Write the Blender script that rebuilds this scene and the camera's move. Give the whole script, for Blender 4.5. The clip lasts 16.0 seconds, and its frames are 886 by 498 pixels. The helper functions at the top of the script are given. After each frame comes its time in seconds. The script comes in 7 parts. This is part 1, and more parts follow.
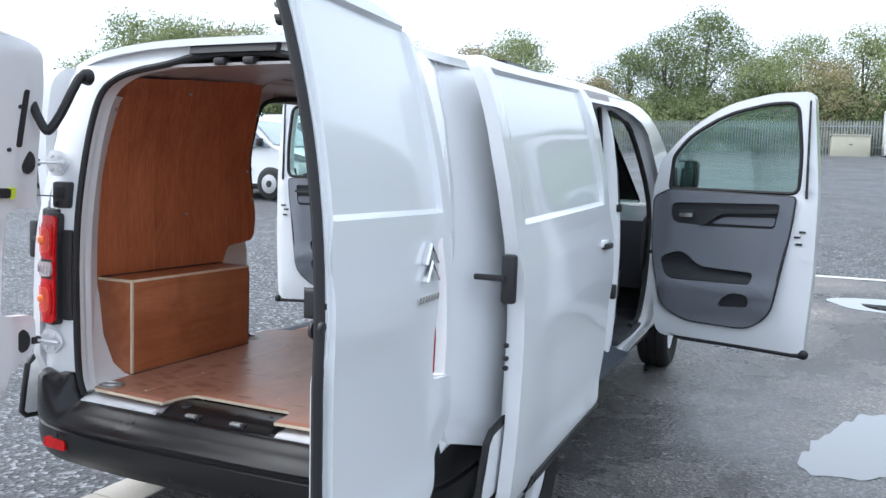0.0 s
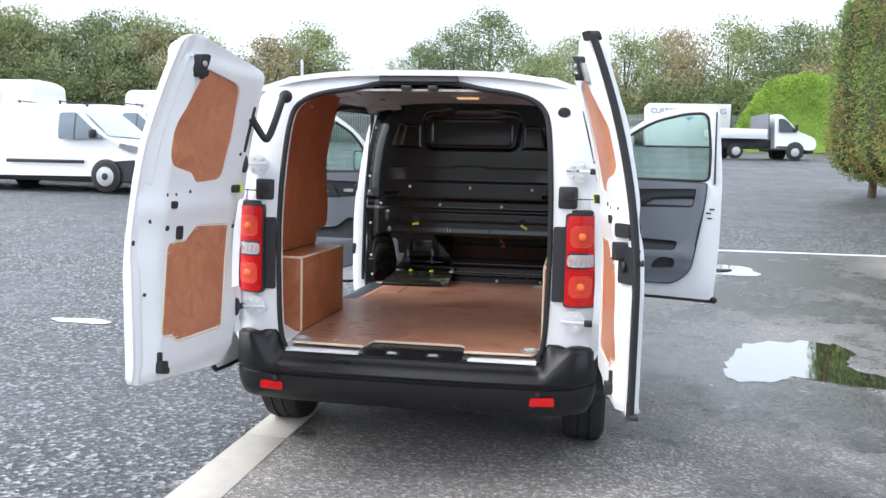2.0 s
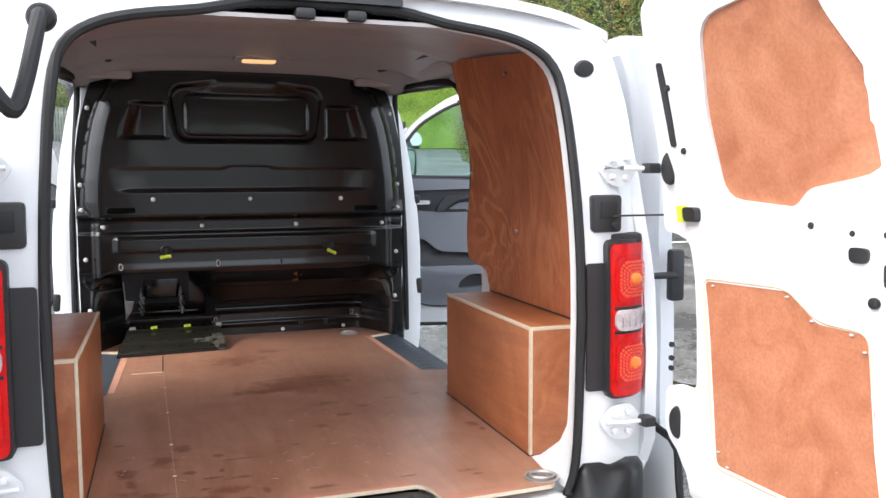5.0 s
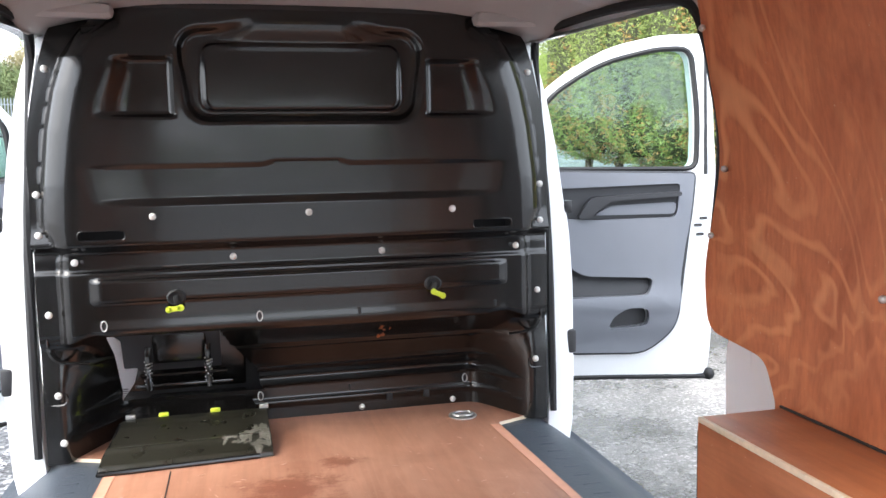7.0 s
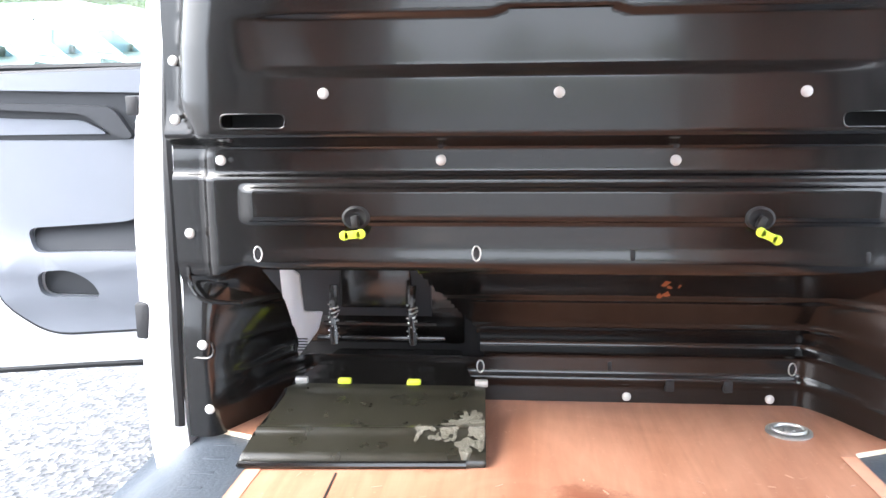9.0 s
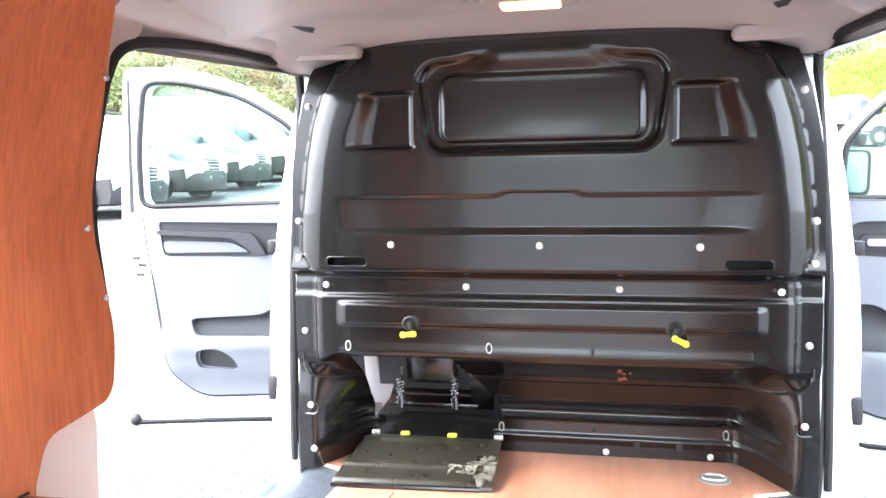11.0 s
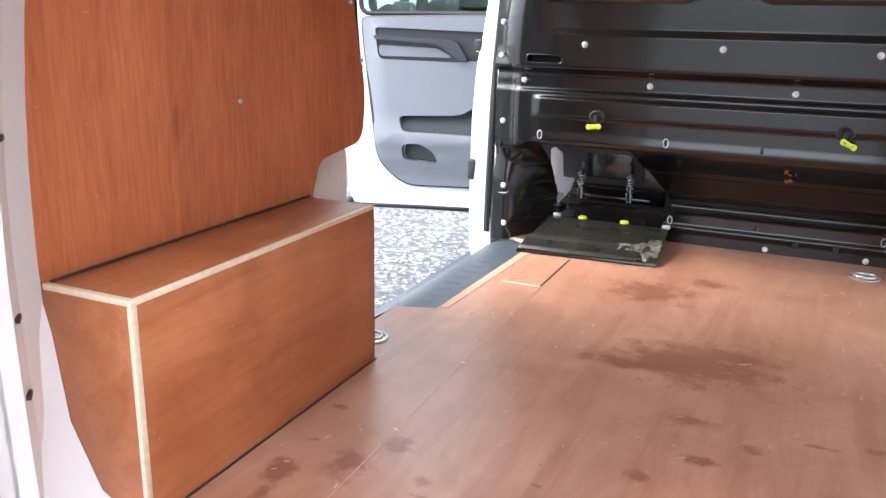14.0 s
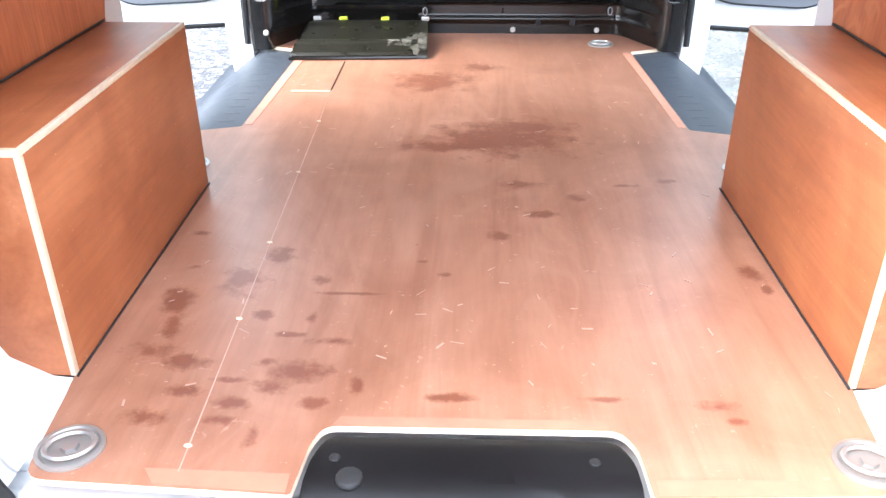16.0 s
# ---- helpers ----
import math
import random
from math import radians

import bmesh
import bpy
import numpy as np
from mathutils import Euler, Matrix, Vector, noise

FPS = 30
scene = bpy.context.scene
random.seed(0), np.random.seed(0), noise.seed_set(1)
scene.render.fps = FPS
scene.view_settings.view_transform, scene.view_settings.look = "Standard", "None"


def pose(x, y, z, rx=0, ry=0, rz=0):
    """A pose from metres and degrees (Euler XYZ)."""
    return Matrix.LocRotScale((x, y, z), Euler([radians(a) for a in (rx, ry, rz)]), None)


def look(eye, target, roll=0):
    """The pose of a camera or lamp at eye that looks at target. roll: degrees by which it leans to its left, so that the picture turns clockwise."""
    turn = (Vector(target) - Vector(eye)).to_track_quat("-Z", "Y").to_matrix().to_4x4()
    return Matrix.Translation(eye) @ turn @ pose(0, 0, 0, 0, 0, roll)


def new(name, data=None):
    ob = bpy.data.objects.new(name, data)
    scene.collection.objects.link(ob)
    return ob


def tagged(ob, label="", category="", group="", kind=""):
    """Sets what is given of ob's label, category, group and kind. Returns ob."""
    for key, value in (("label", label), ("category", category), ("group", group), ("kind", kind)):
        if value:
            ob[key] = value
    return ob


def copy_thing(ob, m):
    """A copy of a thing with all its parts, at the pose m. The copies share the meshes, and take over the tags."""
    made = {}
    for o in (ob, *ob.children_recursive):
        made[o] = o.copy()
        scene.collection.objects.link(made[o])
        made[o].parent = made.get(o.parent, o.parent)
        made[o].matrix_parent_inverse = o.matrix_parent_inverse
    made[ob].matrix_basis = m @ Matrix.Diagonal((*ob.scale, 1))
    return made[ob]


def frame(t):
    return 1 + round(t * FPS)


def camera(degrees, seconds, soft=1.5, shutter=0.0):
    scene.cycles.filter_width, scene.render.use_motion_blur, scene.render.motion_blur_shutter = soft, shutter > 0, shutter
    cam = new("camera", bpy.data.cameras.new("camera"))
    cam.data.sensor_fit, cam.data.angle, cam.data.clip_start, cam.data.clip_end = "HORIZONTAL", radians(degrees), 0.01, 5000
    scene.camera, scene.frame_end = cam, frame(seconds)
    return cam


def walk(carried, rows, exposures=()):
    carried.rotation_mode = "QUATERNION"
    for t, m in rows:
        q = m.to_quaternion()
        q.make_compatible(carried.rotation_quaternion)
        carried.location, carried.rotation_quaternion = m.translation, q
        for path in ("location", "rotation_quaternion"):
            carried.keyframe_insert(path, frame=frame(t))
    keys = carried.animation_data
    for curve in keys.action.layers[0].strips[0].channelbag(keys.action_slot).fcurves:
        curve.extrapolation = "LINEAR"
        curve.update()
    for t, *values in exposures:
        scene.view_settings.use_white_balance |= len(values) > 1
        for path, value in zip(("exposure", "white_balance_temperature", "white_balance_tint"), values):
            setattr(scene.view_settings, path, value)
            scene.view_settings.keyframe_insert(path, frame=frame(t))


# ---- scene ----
cam = camera(56.5, 16.0)
EXPOSURES = [(0, 0.47, 6050, 8), (1.5, 0.64, 6250, 9), (3.5, 0.85, 6450, 10), (4.2, 0.95, 6500, 10), (6.3, 1.42, 6550, 10), (7.0, 1.9, 6550, 10), (8.0, 2.3, 6500, 10), (10.5, 3.2, 6350, 10), (11.0, 3.2, 6400, 10), (12.5, 2.25, 6400, 10), (13.5, 2.0, 6400, 10), (14.5, 2.3, 6400, 10), (15.0, 2.55, 6450, 10), (16, 2.55, 6150, 10)]
PATH = [
    (0, (1.846, -2.179, 1.424), (1.027, -0.363, 1.251), 1.9),
    (0.5, (1.651, -2.633, 1.41), (0.898, -0.789, 1.231), 1.5),
    (1, (1.425, -3.064, 1.423), (0.819, -1.167, 1.24), 1.6),
    (1.5, (1.113, -3.402, 1.423), (0.642, -1.467, 1.238), 1.4),
    (2, (0.737, -3.657, 1.41), (0.426, -1.69, 1.226), 1.4),
    (2.5, (0.337, -3.73, 1.369), (0.128, -1.744, 1.27), 1.0),
    (3, (0.025, -3.574, 1.323), (-0.014, -1.578, 1.206), 0.8),
    (3.5, (-0.216, -3.297, 1.297), (-0.078, -1.306, 1.163), 0.6),
    (4, (-0.383, -2.868, 1.325), (-0.016, -0.907, 1.181), 0.4),
    (4.2, (-0.398, -2.668, 1.351), (0.045, -0.724, 1.203), 0.3),
    (6.3, (-0.29, -0.792, 1.434), (0.425, 1.064, 1.223), -0.8),
    (6.5, (-0.273, -0.663, 1.421), (0.399, 1.21, 1.22), -1.1),
    (7, (-0.182, -0.315, 1.445), (0.288, 1.618, 1.235), -1.1),
    (7.5, (-0.142, -0.037, 1.438), (0.078, 1.941, 1.236), -1.2),
    (8, (-0.129, 0.281, 1.346), (-0.18, 2.269, 1.137), -1.1),
    (8.2, (-0.109, 0.405, 1.29), (-0.226, 2.387, 1.049), -1.0),
    (9.25, (-0.07, 0.59, 1.31), (-0.241, 2.55, 0.94), -0.6),
    (10.3, (0.025, 0.133, 1.5), (-0.076, 2.113, 1.237), -0.2),
    (10.5, (0.076, -0.006, 1.517), (-0.046, 1.979, 1.306), -0.2),
    (11, (0.223, -0.198, 1.512), (-0.192, 1.75, 1.331), -0.9),
    (11.5, (0.358, -0.352, 1.46), (-0.449, 1.47, 1.302), -0.5),
    (12, (0.456, -0.434, 1.462), (-0.542, 1.288, 1.275), -0.5),
    (12.5, (0.491, -0.508, 1.471), (-0.561, 1.174, 1.218), -0.1),
    (13, (0.483, -0.626, 1.44), (-0.574, 1.032, 1.073), 0.3),
    (13.5, (0.438, -0.657, 1.421), (-0.564, 1.032, 1.042), 0.9),
    (14, (0.299, -0.605, 1.392), (-0.488, 1.151, 0.847), 1.1),
    (14.5, (0.143, -0.624, 1.411), (-0.299, 1.22, 0.774), 1.6),
    (15, (-0.022, -0.642, 1.38), (-0.102, 1.215, 0.642), 1.4),
    (15.5, (0.001, -0.694, 1.402), (-0.065, 1.065, 0.451), 0.3),
    (16, (0.015, -0.765, 1.39), (-0.038, 0.991, 0.435), -0.1),
]
walk(cam, [(t, look(eye, target, roll)) for t, eye, target, roll in PATH], EXPOSURES)

# ---- world, sun, exposure ----
world = bpy.data.worlds.new("sky")
scene.world = world
world.use_nodes = True
wn = world.node_tree
sky = wn.nodes.new("ShaderNodeTexSky")
sky.sky_type = "NISHITA"
sky.sun_disc = False
sky.sun_elevation, sky.sun_rotation = radians(48), radians(-108)
sky.air_density, sky.dust_density, sky.ozone_density = 1.0, 8.0, 2.0
haze = wn.nodes.new("ShaderNodeHueSaturation")
haze.inputs["Saturation"].default_value = 0.45
wn.links.new(sky.outputs[0], haze.inputs["Color"])
deck = wn.nodes.new("ShaderNodeMix")
deck.data_type = "RGBA"
deck.inputs[0].default_value = 0.6
deck.inputs[7].default_value = (8.2, 9.0, 10.2, 1)  # even cloud deck
wn.links.new(haze.outputs[0], deck.inputs[6])
wn.links.new(deck.outputs[2], wn.nodes["Background"].inputs[0])
wn.nodes["Background"].inputs[1].default_value = 0.17
sun = new("sun", bpy.data.lights.new("sun", "SUN"))
sun.data.energy, sun.data.angle, sun.data.color = 0.8, radians(45), (1.0, 0.96, 0.9)
sun.matrix_world = look((-15, -5, 17), (0, 0, 0))


# ---- materials ----
def mat(name, colour, rough=0.5, metal=0.0, scale=8.0, vary=0.12, bump=0.0, bump_scale=60.0, coat=0.0, stretch=(1, 1, 1), rough_vary=0.1, spec=0.5, coat_rough=0.04):
    """A painted, plastic or metal surface with two scales of unevenness."""
    m = bpy.data.materials.new(name)
    m.use_nodes = True
    nt = m.node_tree
    b = nt.nodes["Principled BSDF"]
    tc = nt.nodes.new("ShaderNodeTexCoord")
    mp = nt.nodes.new("ShaderNodeMapping")
    mp.inputs["Scale"].default_value = stretch
    nt.links.new(tc.outputs["Object"], mp.inputs[0])
    n1 = nt.nodes.new("ShaderNodeTexNoise")
    n1.inputs["Scale"].default_value = scale
    n1.inputs["Detail"].default_value = 6
    nt.links.new(mp.outputs[0], n1.inputs["Vector"])
    ramp = nt.nodes.new("ShaderNodeMix")
    ramp.data_type = "RGBA"
    lo = [c * (1 - vary) for c in colour]
    hi = [min(1, c * (1 + vary)) for c in colour]
    ramp.inputs[6].default_value = (*lo, 1)
    ramp.inputs[7].default_value = (*hi, 1)
    nt.links.new(n1.outputs["Fac"], ramp.inputs[0])
    nt.links.new(ramp.outputs[2], b.inputs["Base Color"])
    mr = nt.nodes.new("ShaderNodeMapRange")
    mr.inputs["To Min"].default_value = max(0.02, rough - rough_vary)
    mr.inputs["To Max"].default_value = min(1, rough + rough_vary)
    nt.links.new(n1.outputs["Fac"], mr.inputs[0])
    nt.links.new(mr.outputs[0], b.inputs["Roughness"])
    b.inputs["Metallic"].default_value = metal
    b.inputs["Coat Weight"].default_value = coat
    b.inputs["Coat Roughness"].default_value = coat_rough
    b.inputs["Specular IOR Level"].default_value = spec
    if bump:
        n2 = nt.nodes.new("ShaderNodeTexNoise")
        n2.inputs["Scale"].default_value = bump_scale
        n2.inputs["Detail"].default_value = 4
        nt.links.new(mp.outputs[0], n2.inputs["Vector"])
        bp = nt.nodes.new("ShaderNodeBump")
        bp.inputs["Strength"].default_value = bump
        bp.inputs["Distance"].default_value = 0.004
        nt.links.new(n2.outputs["Fac"], bp.inputs["Height"])
        nt.links.new(bp.outputs[0], b.inputs["Normal"])
    return m


# oil spills soaked into the load floor: centre and half-widths
SPILLS = [(0.10, 1.30, 0.21, 0.13), (0.16, 1.38, 0.12, 0.08), (-0.04, 1.24, 0.12, 0.05), (-0.10, 1.80, 0.13, 0.11), (0.06, 1.96, 0.07, 0.04), (-0.26, 2.10, 0.12, 0.05), (0.26, 0.93, 0.03, 0.025), (0.17, 0.845, 0.04, 0.02), (0.08, 0.74, 0.025, 0.02), (0.13, 1.0, 0.05, 0.03), (0.49, 1.03, 0.035, 0.015), (0.38, 1.0, 0.04, 0.012),
          (-0.505, 0.48, 0.030, 0.050), (-0.49, 0.39, 0.020, 0.045), (-0.505, 0.325, 0.042, 0.030), (-0.435, 0.295, 0.045, 0.020), (-0.46, 0.157, 0.042, 0.022), (-0.42, 0.222, 0.036, 0.014), (-0.338, 0.192, 0.030, 0.014), (-0.35, 0.155, 0.028, 0.012), (-0.51, 0.60, 0.018, 0.012), (-0.54, 0.74, 0.02, 0.01),
          (-0.405, 0.545, 0.040, 0.050), (-0.354, 0.640, 0.030, 0.040), (-0.346, 0.434, 0.018, 0.018), (-0.25, 0.275, 0.055, 0.030), (-0.285, 0.235, 0.030, 0.025), (-0.216, 0.200, 0.022, 0.016), (-0.21, 0.358, 0.045, 0.013), (-0.31, 0.298, 0.020, 0.014), (-0.285, 0.375, 0.030, 0.010), (-0.255, 0.43, 0.012, 0.030), (-0.36, 0.25, 0.03, 0.008),
          (-0.19, 0.508, 0.07, 0.006), (-0.26, 0.56, 0.02, 0.02), (-0.014, 0.214, 0.035, 0.012), (0.55, 0.593, 0.028, 0.030), (0.56, 0.54, 0.012, 0.02), (0.219, 0.218, 0.030, 0.008), (0.383, 0.205, 0.030, 0.018), (0.40, 0.172, 0.022, 0.010), (-0.03, 0.58, 0.014, 0.009), (-0.075, 0.63, 0.012, 0.006), (-0.09, 0.70, 0.006, 0.006), (-0.155, 0.24, 0.012, 0.03), (-0.29, 0.13, 0.012, 0.03)]


def ply_material(name, colour, axis, swirl=3.0, stains=False, veins=0.0, pore=0.22, tone=0.38, stretch=0.8, curl=1.6):
    """Red-brown phenolic-faced plywood: long wavy figure along one axis, fine pores, and oil stains on the floor."""
    m = bpy.data.materials.new(name)
    m.use_nodes = True
    nt = m.node_tree
    b = nt.nodes["Principled BSDF"]
    tc = nt.nodes.new("ShaderNodeTexCoord")
    mp = nt.nodes.new("ShaderNodeMapping")
    st = [9.0, 9.0, 9.0]
    st[axis] = stretch
    mp.inputs["Scale"].default_value = st
    nt.links.new(tc.outputs["Object"], mp.inputs[0])
    grain = nt.nodes.new("ShaderNodeTexNoise")
    grain.inputs["Scale"].default_value = 1.0
    grain.inputs["Detail"].default_value = 9
    grain.inputs["Distortion"].default_value = swirl
    nt.links.new(mp.outputs[0], grain.inputs["Vector"])
    pores = nt.nodes.new("ShaderNodeTexNoise")
    pores.inputs["Scale"].default_value = 14.0
    pores.inputs["Detail"].default_value = 3
    nt.links.new(mp.outputs[0], pores.inputs["Vector"])
    cr = nt.nodes.new("ShaderNodeValToRGB")
    r, g, bl = colour
    e = cr.color_ramp.elements
    e[0].position, e[0].color = 0.3, (r * 0.84, g * 0.78, bl * 0.74, 1)
    e[1].position, e[1].color = 0.72, (min(1, r * 1.12), g * 1.2, bl * 1.25, 1)
    x = e.new(0.5)
    x.color = (r, g, bl, 1)
    nt.links.new(grain.outputs["Fac"], cr.inputs[0])
    dark = nt.nodes.new("ShaderNodeMix")
    dark.data_type = "RGBA"
    dark.blend_type = "MULTIPLY"
    pr = nt.nodes.new("ShaderNodeMapRange")
    pr.inputs["From Min"].default_value, pr.inputs["From Max"].default_value = 0.3, 0.6
    pr.inputs["To Min"].default_value, pr.inputs["To Max"].default_value = pore, 0.0
    nt.links.new(pores.outputs["Fac"], pr.inputs[0])
    nt.links.new(pr.outputs[0], dark.inputs[0])
    nt.links.new(cr.outputs[0], dark.inputs[6])
    dark.inputs[7].default_value = (0.35, 0.28, 0.25, 1)
    # broad uneven tone, then pale chips in the facing
    bl_n = nt.nodes.new("ShaderNodeTexNoise")
    bl_n.inputs["Scale"].default_value = 3.2
    bl_n.inputs["Detail"].default_value = 6
    bl_n.inputs["Roughness"].default_value = 0.6
    bl_n.inputs["Distortion"].default_value = 1.2
    nt.links.new(tc.outputs["Object"], bl_n.inputs["Vector"])
    bl_r = nt.nodes.new("ShaderNodeMapRange")
    bl_r.inputs["From Min"].default_value, bl_r.inputs["From Max"].default_value = 0.35, 0.65
    bl_r.inputs["To Min"].default_value, bl_r.inputs["To Max"].default_value = 0.0, tone
    nt.links.new(bl_n.outputs["Fac"], bl_r.inputs[0])
    bl_m = nt.nodes.new("ShaderNodeMix")
    bl_m.data_type = "RGBA"
    bl_m.blend_type = "MULTIPLY"
    nt.links.new(bl_r.outputs[0], bl_m.inputs[0])
    nt.links.new(dark.outputs[2], bl_m.inputs[6])
    bl_m.inputs[7].default_value = (0.62, 0.5, 0.45, 1)
    fl_n = nt.nodes.new("ShaderNodeTexNoise")
    fl_n.inputs["Scale"].default_value = 120.0
    fl_n.inputs["Detail"].default_value = 2
    nt.links.new(tc.outputs["Object"], fl_n.inputs["Vector"])
    fl_r = nt.nodes.new("ShaderNodeMapRange")
    fl_r.inputs["From Min"].default_value, fl_r.inputs["From Max"].default_value = 0.72, 0.78
    fl_r.inputs["To Max"].default_value = 0.6
    nt.links.new(fl_n.outputs["Fac"], fl_r.inputs[0])
    fl_m = nt.nodes.new("ShaderNodeMix")
    fl_m.data_type = "RGBA"
    nt.links.new(fl_r.outputs[0], fl_m.inputs[0])
    nt.links.new(bl_m.outputs[2], fl_m.inputs[6])
    fl_m.inputs[7].default_value = (0.62, 0.38, 0.26, 1)
    out = fl_m.outputs[2]
    rough = 0.42
    if veins:
        # cathedral figure: contour lines of a slow, stretched noise
        m2 = nt.nodes.new("ShaderNodeMapping")
        st2 = [2.1, 2.1, 2.1]
        st2[axis] = 0.95 + 0.25 * (stretch - 0.8)
        m2.inputs["Scale"].default_value = st2
        m2.inputs["Location"].default_value = (0.3, 0.7, 0.2)
        nt.links.new(tc.outputs["Object"], m2.inputs[0])
        cn = nt.nodes.new("ShaderNodeTexNoise")
        cn.inputs["Scale"].default_value = 1.0
        cn.inputs["Detail"].default_value = 2.5
        cn.inputs["Roughness"].default_value = 0.42
        cn.inputs["Distortion"].default_value = curl
        nt.links.new(m2.outputs[0], cn.inputs["Vector"])
        cm = nt.nodes.new("ShaderNodeMath")
        cm.operation = "MULTIPLY"
        cm.inputs[1].default_value = 62.0
        nt.links.new(cn.outputs["Fac"], cm.inputs[0])
        cs = nt.nodes.new("ShaderNodeMath")
        cs.operation = "SINE"
        nt.links.new(cm.outputs[0], cs.inputs[0])
        vr = nt.nodes.new("ShaderNodeMapRange")
        vr.inputs["From Min"].default_value, vr.inputs["From Max"].default_value = 0.1, 1.0
        vr.inputs["To Max"].default_value = veins
        nt.links.new(cs.outputs[0], vr.inputs[0])
        vm = nt.nodes.new("ShaderNodeMix")
        vm.data_type = "RGBA"
        # the figure comes and goes in broad patches
        pn = nt.nodes.new("ShaderNodeTexNoise")
        pn.inputs["Scale"].default_value = 2.3
        pn.inputs["Detail"].default_value = 4
        nt.links.new(tc.outputs["Object"], pn.inputs["Vector"])
        pr2 = nt.nodes.new("ShaderNodeMapRange")
        pr2.inputs["From Min"].default_value, pr2.inputs["From Max"].default_value = 0.36, 0.66
        nt.links.new(pn.outputs["Fac"], pr2.inputs[0])
        pm = nt.nodes.new("ShaderNodeMath")
        pm.operation = "MULTIPLY"
        nt.links.new(vr.outputs[0], pm.inputs[0])
        nt.links.new(pr2.outputs[0], pm.inputs[1])
        nt.links.new(pm.outputs[0], vm.inputs[0])
        nt.links.new(out, vm.inputs[6])
        vm.inputs[7].default_value = (min(1.0, r * 1.3), g * 1.75, bl * 1.95, 1)
        out = vm.outputs[2]
    if stains:
        nz = nt.nodes.new("ShaderNodeTexNoise")
        nz.inputs["Scale"].default_value = 17.0
        nz.inputs["Detail"].default_value = 8
        nz.inputs["Roughness"].default_value = 0.72
        nt.links.new(tc.outputs["Object"], nz.inputs["Vector"])
        least = None
        for cx, cy, rx, ry in SPILLS:
            su = nt.nodes.new("ShaderNodeVectorMath")
            su.operation = "SUBTRACT"
            su.inputs[1].default_value = (cx, cy, 0.603)
            nt.links.new(tc.outputs["Object"], su.inputs[0])
            mu = nt.nodes.new("ShaderNodeVectorMath")
            mu.operation = "MULTIPLY"
            mu.inputs[1].default_value = (1 / rx, 1 / ry, 0)
            nt.links.new(su.outputs[0], mu.inputs[0])
            ln = nt.nodes.new("ShaderNodeVectorMath")
            ln.operation = "LENGTH"
            nt.links.new(mu.outputs[0], ln.inputs[0])
            if least is None:
                least = ln.outputs["Value"]
            else:
                mi = nt.nodes.new("ShaderNodeMath")
                mi.operation = "MINIMUM"
                nt.links.new(least, mi.inputs[0])
                nt.links.new(ln.outputs["Value"], mi.inputs[1])
                least = mi.outputs[0]
        wob = nt.nodes.new("ShaderNodeMath")
        wob.operation = "MULTIPLY_ADD"
        wob.inputs[1].default_value = 3.6
        nt.links.new(nz.outputs["Fac"], wob.inputs[0])
        nt.links.new(least, wob.inputs[2])
        sr = nt.nodes.new("ShaderNodeMapRange")
        sr.inputs["From Min"].default_value, sr.inputs["From Max"].default_value = 2.88, 2.22
        sr.inputs["To Max"].default_value = 0.85
        nt.links.new(wob.outputs[0], sr.inputs[0])
        mx = nt.nodes.new("ShaderNodeMix")
        mx.data_type = "RGBA"
        nt.links.new(sr.outputs[0], mx.inputs[0])
        nt.links.new(out, mx.inputs[6])
        mx.inputs[7].default_value = (0.19, 0.056, 0.028, 1)
        out = mx.outputs[2]
        # scratches and scuffs in a worn pale tone
        sc = nt.nodes.new("ShaderNodeTexNoise")
        sc.inputs["Scale"].default_value = 26.0
        sc.inputs["Detail"].default_value = 8
        sc.inputs["Distortion"].default_value = 2.5
        nt.links.new(tc.outputs["Object"], sc.inputs["Vector"])
        s2 = nt.nodes.new("ShaderNodeMapRange")
        s2.inputs["From Min"].default_value, s2.inputs["From Max"].default_value = 0.66, 0.8
        s2.inputs["To Max"].default_value = 0.55
        nt.links.new(sc.outputs["Fac"], s2.inputs[0])
        m3 = nt.nodes.new("ShaderNodeMix")
        m3.data_type = "RGBA"
        nt.links.new(s2.outputs[0], m3.inputs[0])
        nt.links.new(out, m3.inputs[6])
        m3.inputs[7].default_value = (0.62, 0.4, 0.3, 1)
        out = m3.outputs[2]
        # dust film: large soft lighter areas
        du = nt.nodes.new("ShaderNodeTexNoise")
        du.inputs["Scale"].default_value = 2.2
        du.inputs["Detail"].default_value = 3
        nt.links.new(tc.outputs["Object"], du.inputs["Vector"])
        d2 = nt.nodes.new("ShaderNodeMapRange")
        d2.inputs["From Min"].default_value, d2.inputs["From Max"].default_value = 0.4, 0.7
        d2.inputs["To Max"].default_value = 0.15
        nt.links.new(du.outputs["Fac"], d2.inputs[0])
        m4 = nt.nodes.new("ShaderNodeMix")
        m4.data_type = "RGBA"
        nt.links.new(d2.outputs[0], m4.inputs[0])
        nt.links.new(out, m4.inputs[6])
        m4.inputs[7].default_value = (0.5, 0.27, 0.2, 1)
        out = m4.outputs[2]
        rough = 0.36
    nt.links.new(out, b.inputs["Base Color"])
    mr = nt.nodes.new("ShaderNodeMapRange")
    mr.inputs["To Min"].default_value, mr.inputs["To Max"].default_value = rough - 0.1, rough + 0.14
    nt.links.new(grain.outputs["Fac"], mr.inputs[0])
    nt.links.new(mr.outputs[0], b.inputs["Roughness"])
    bp = nt.nodes.new("ShaderNodeBump")
    bp.inputs["Strength"].default_value = 0.15
    bp.inputs["Distance"].default_value = 0.002
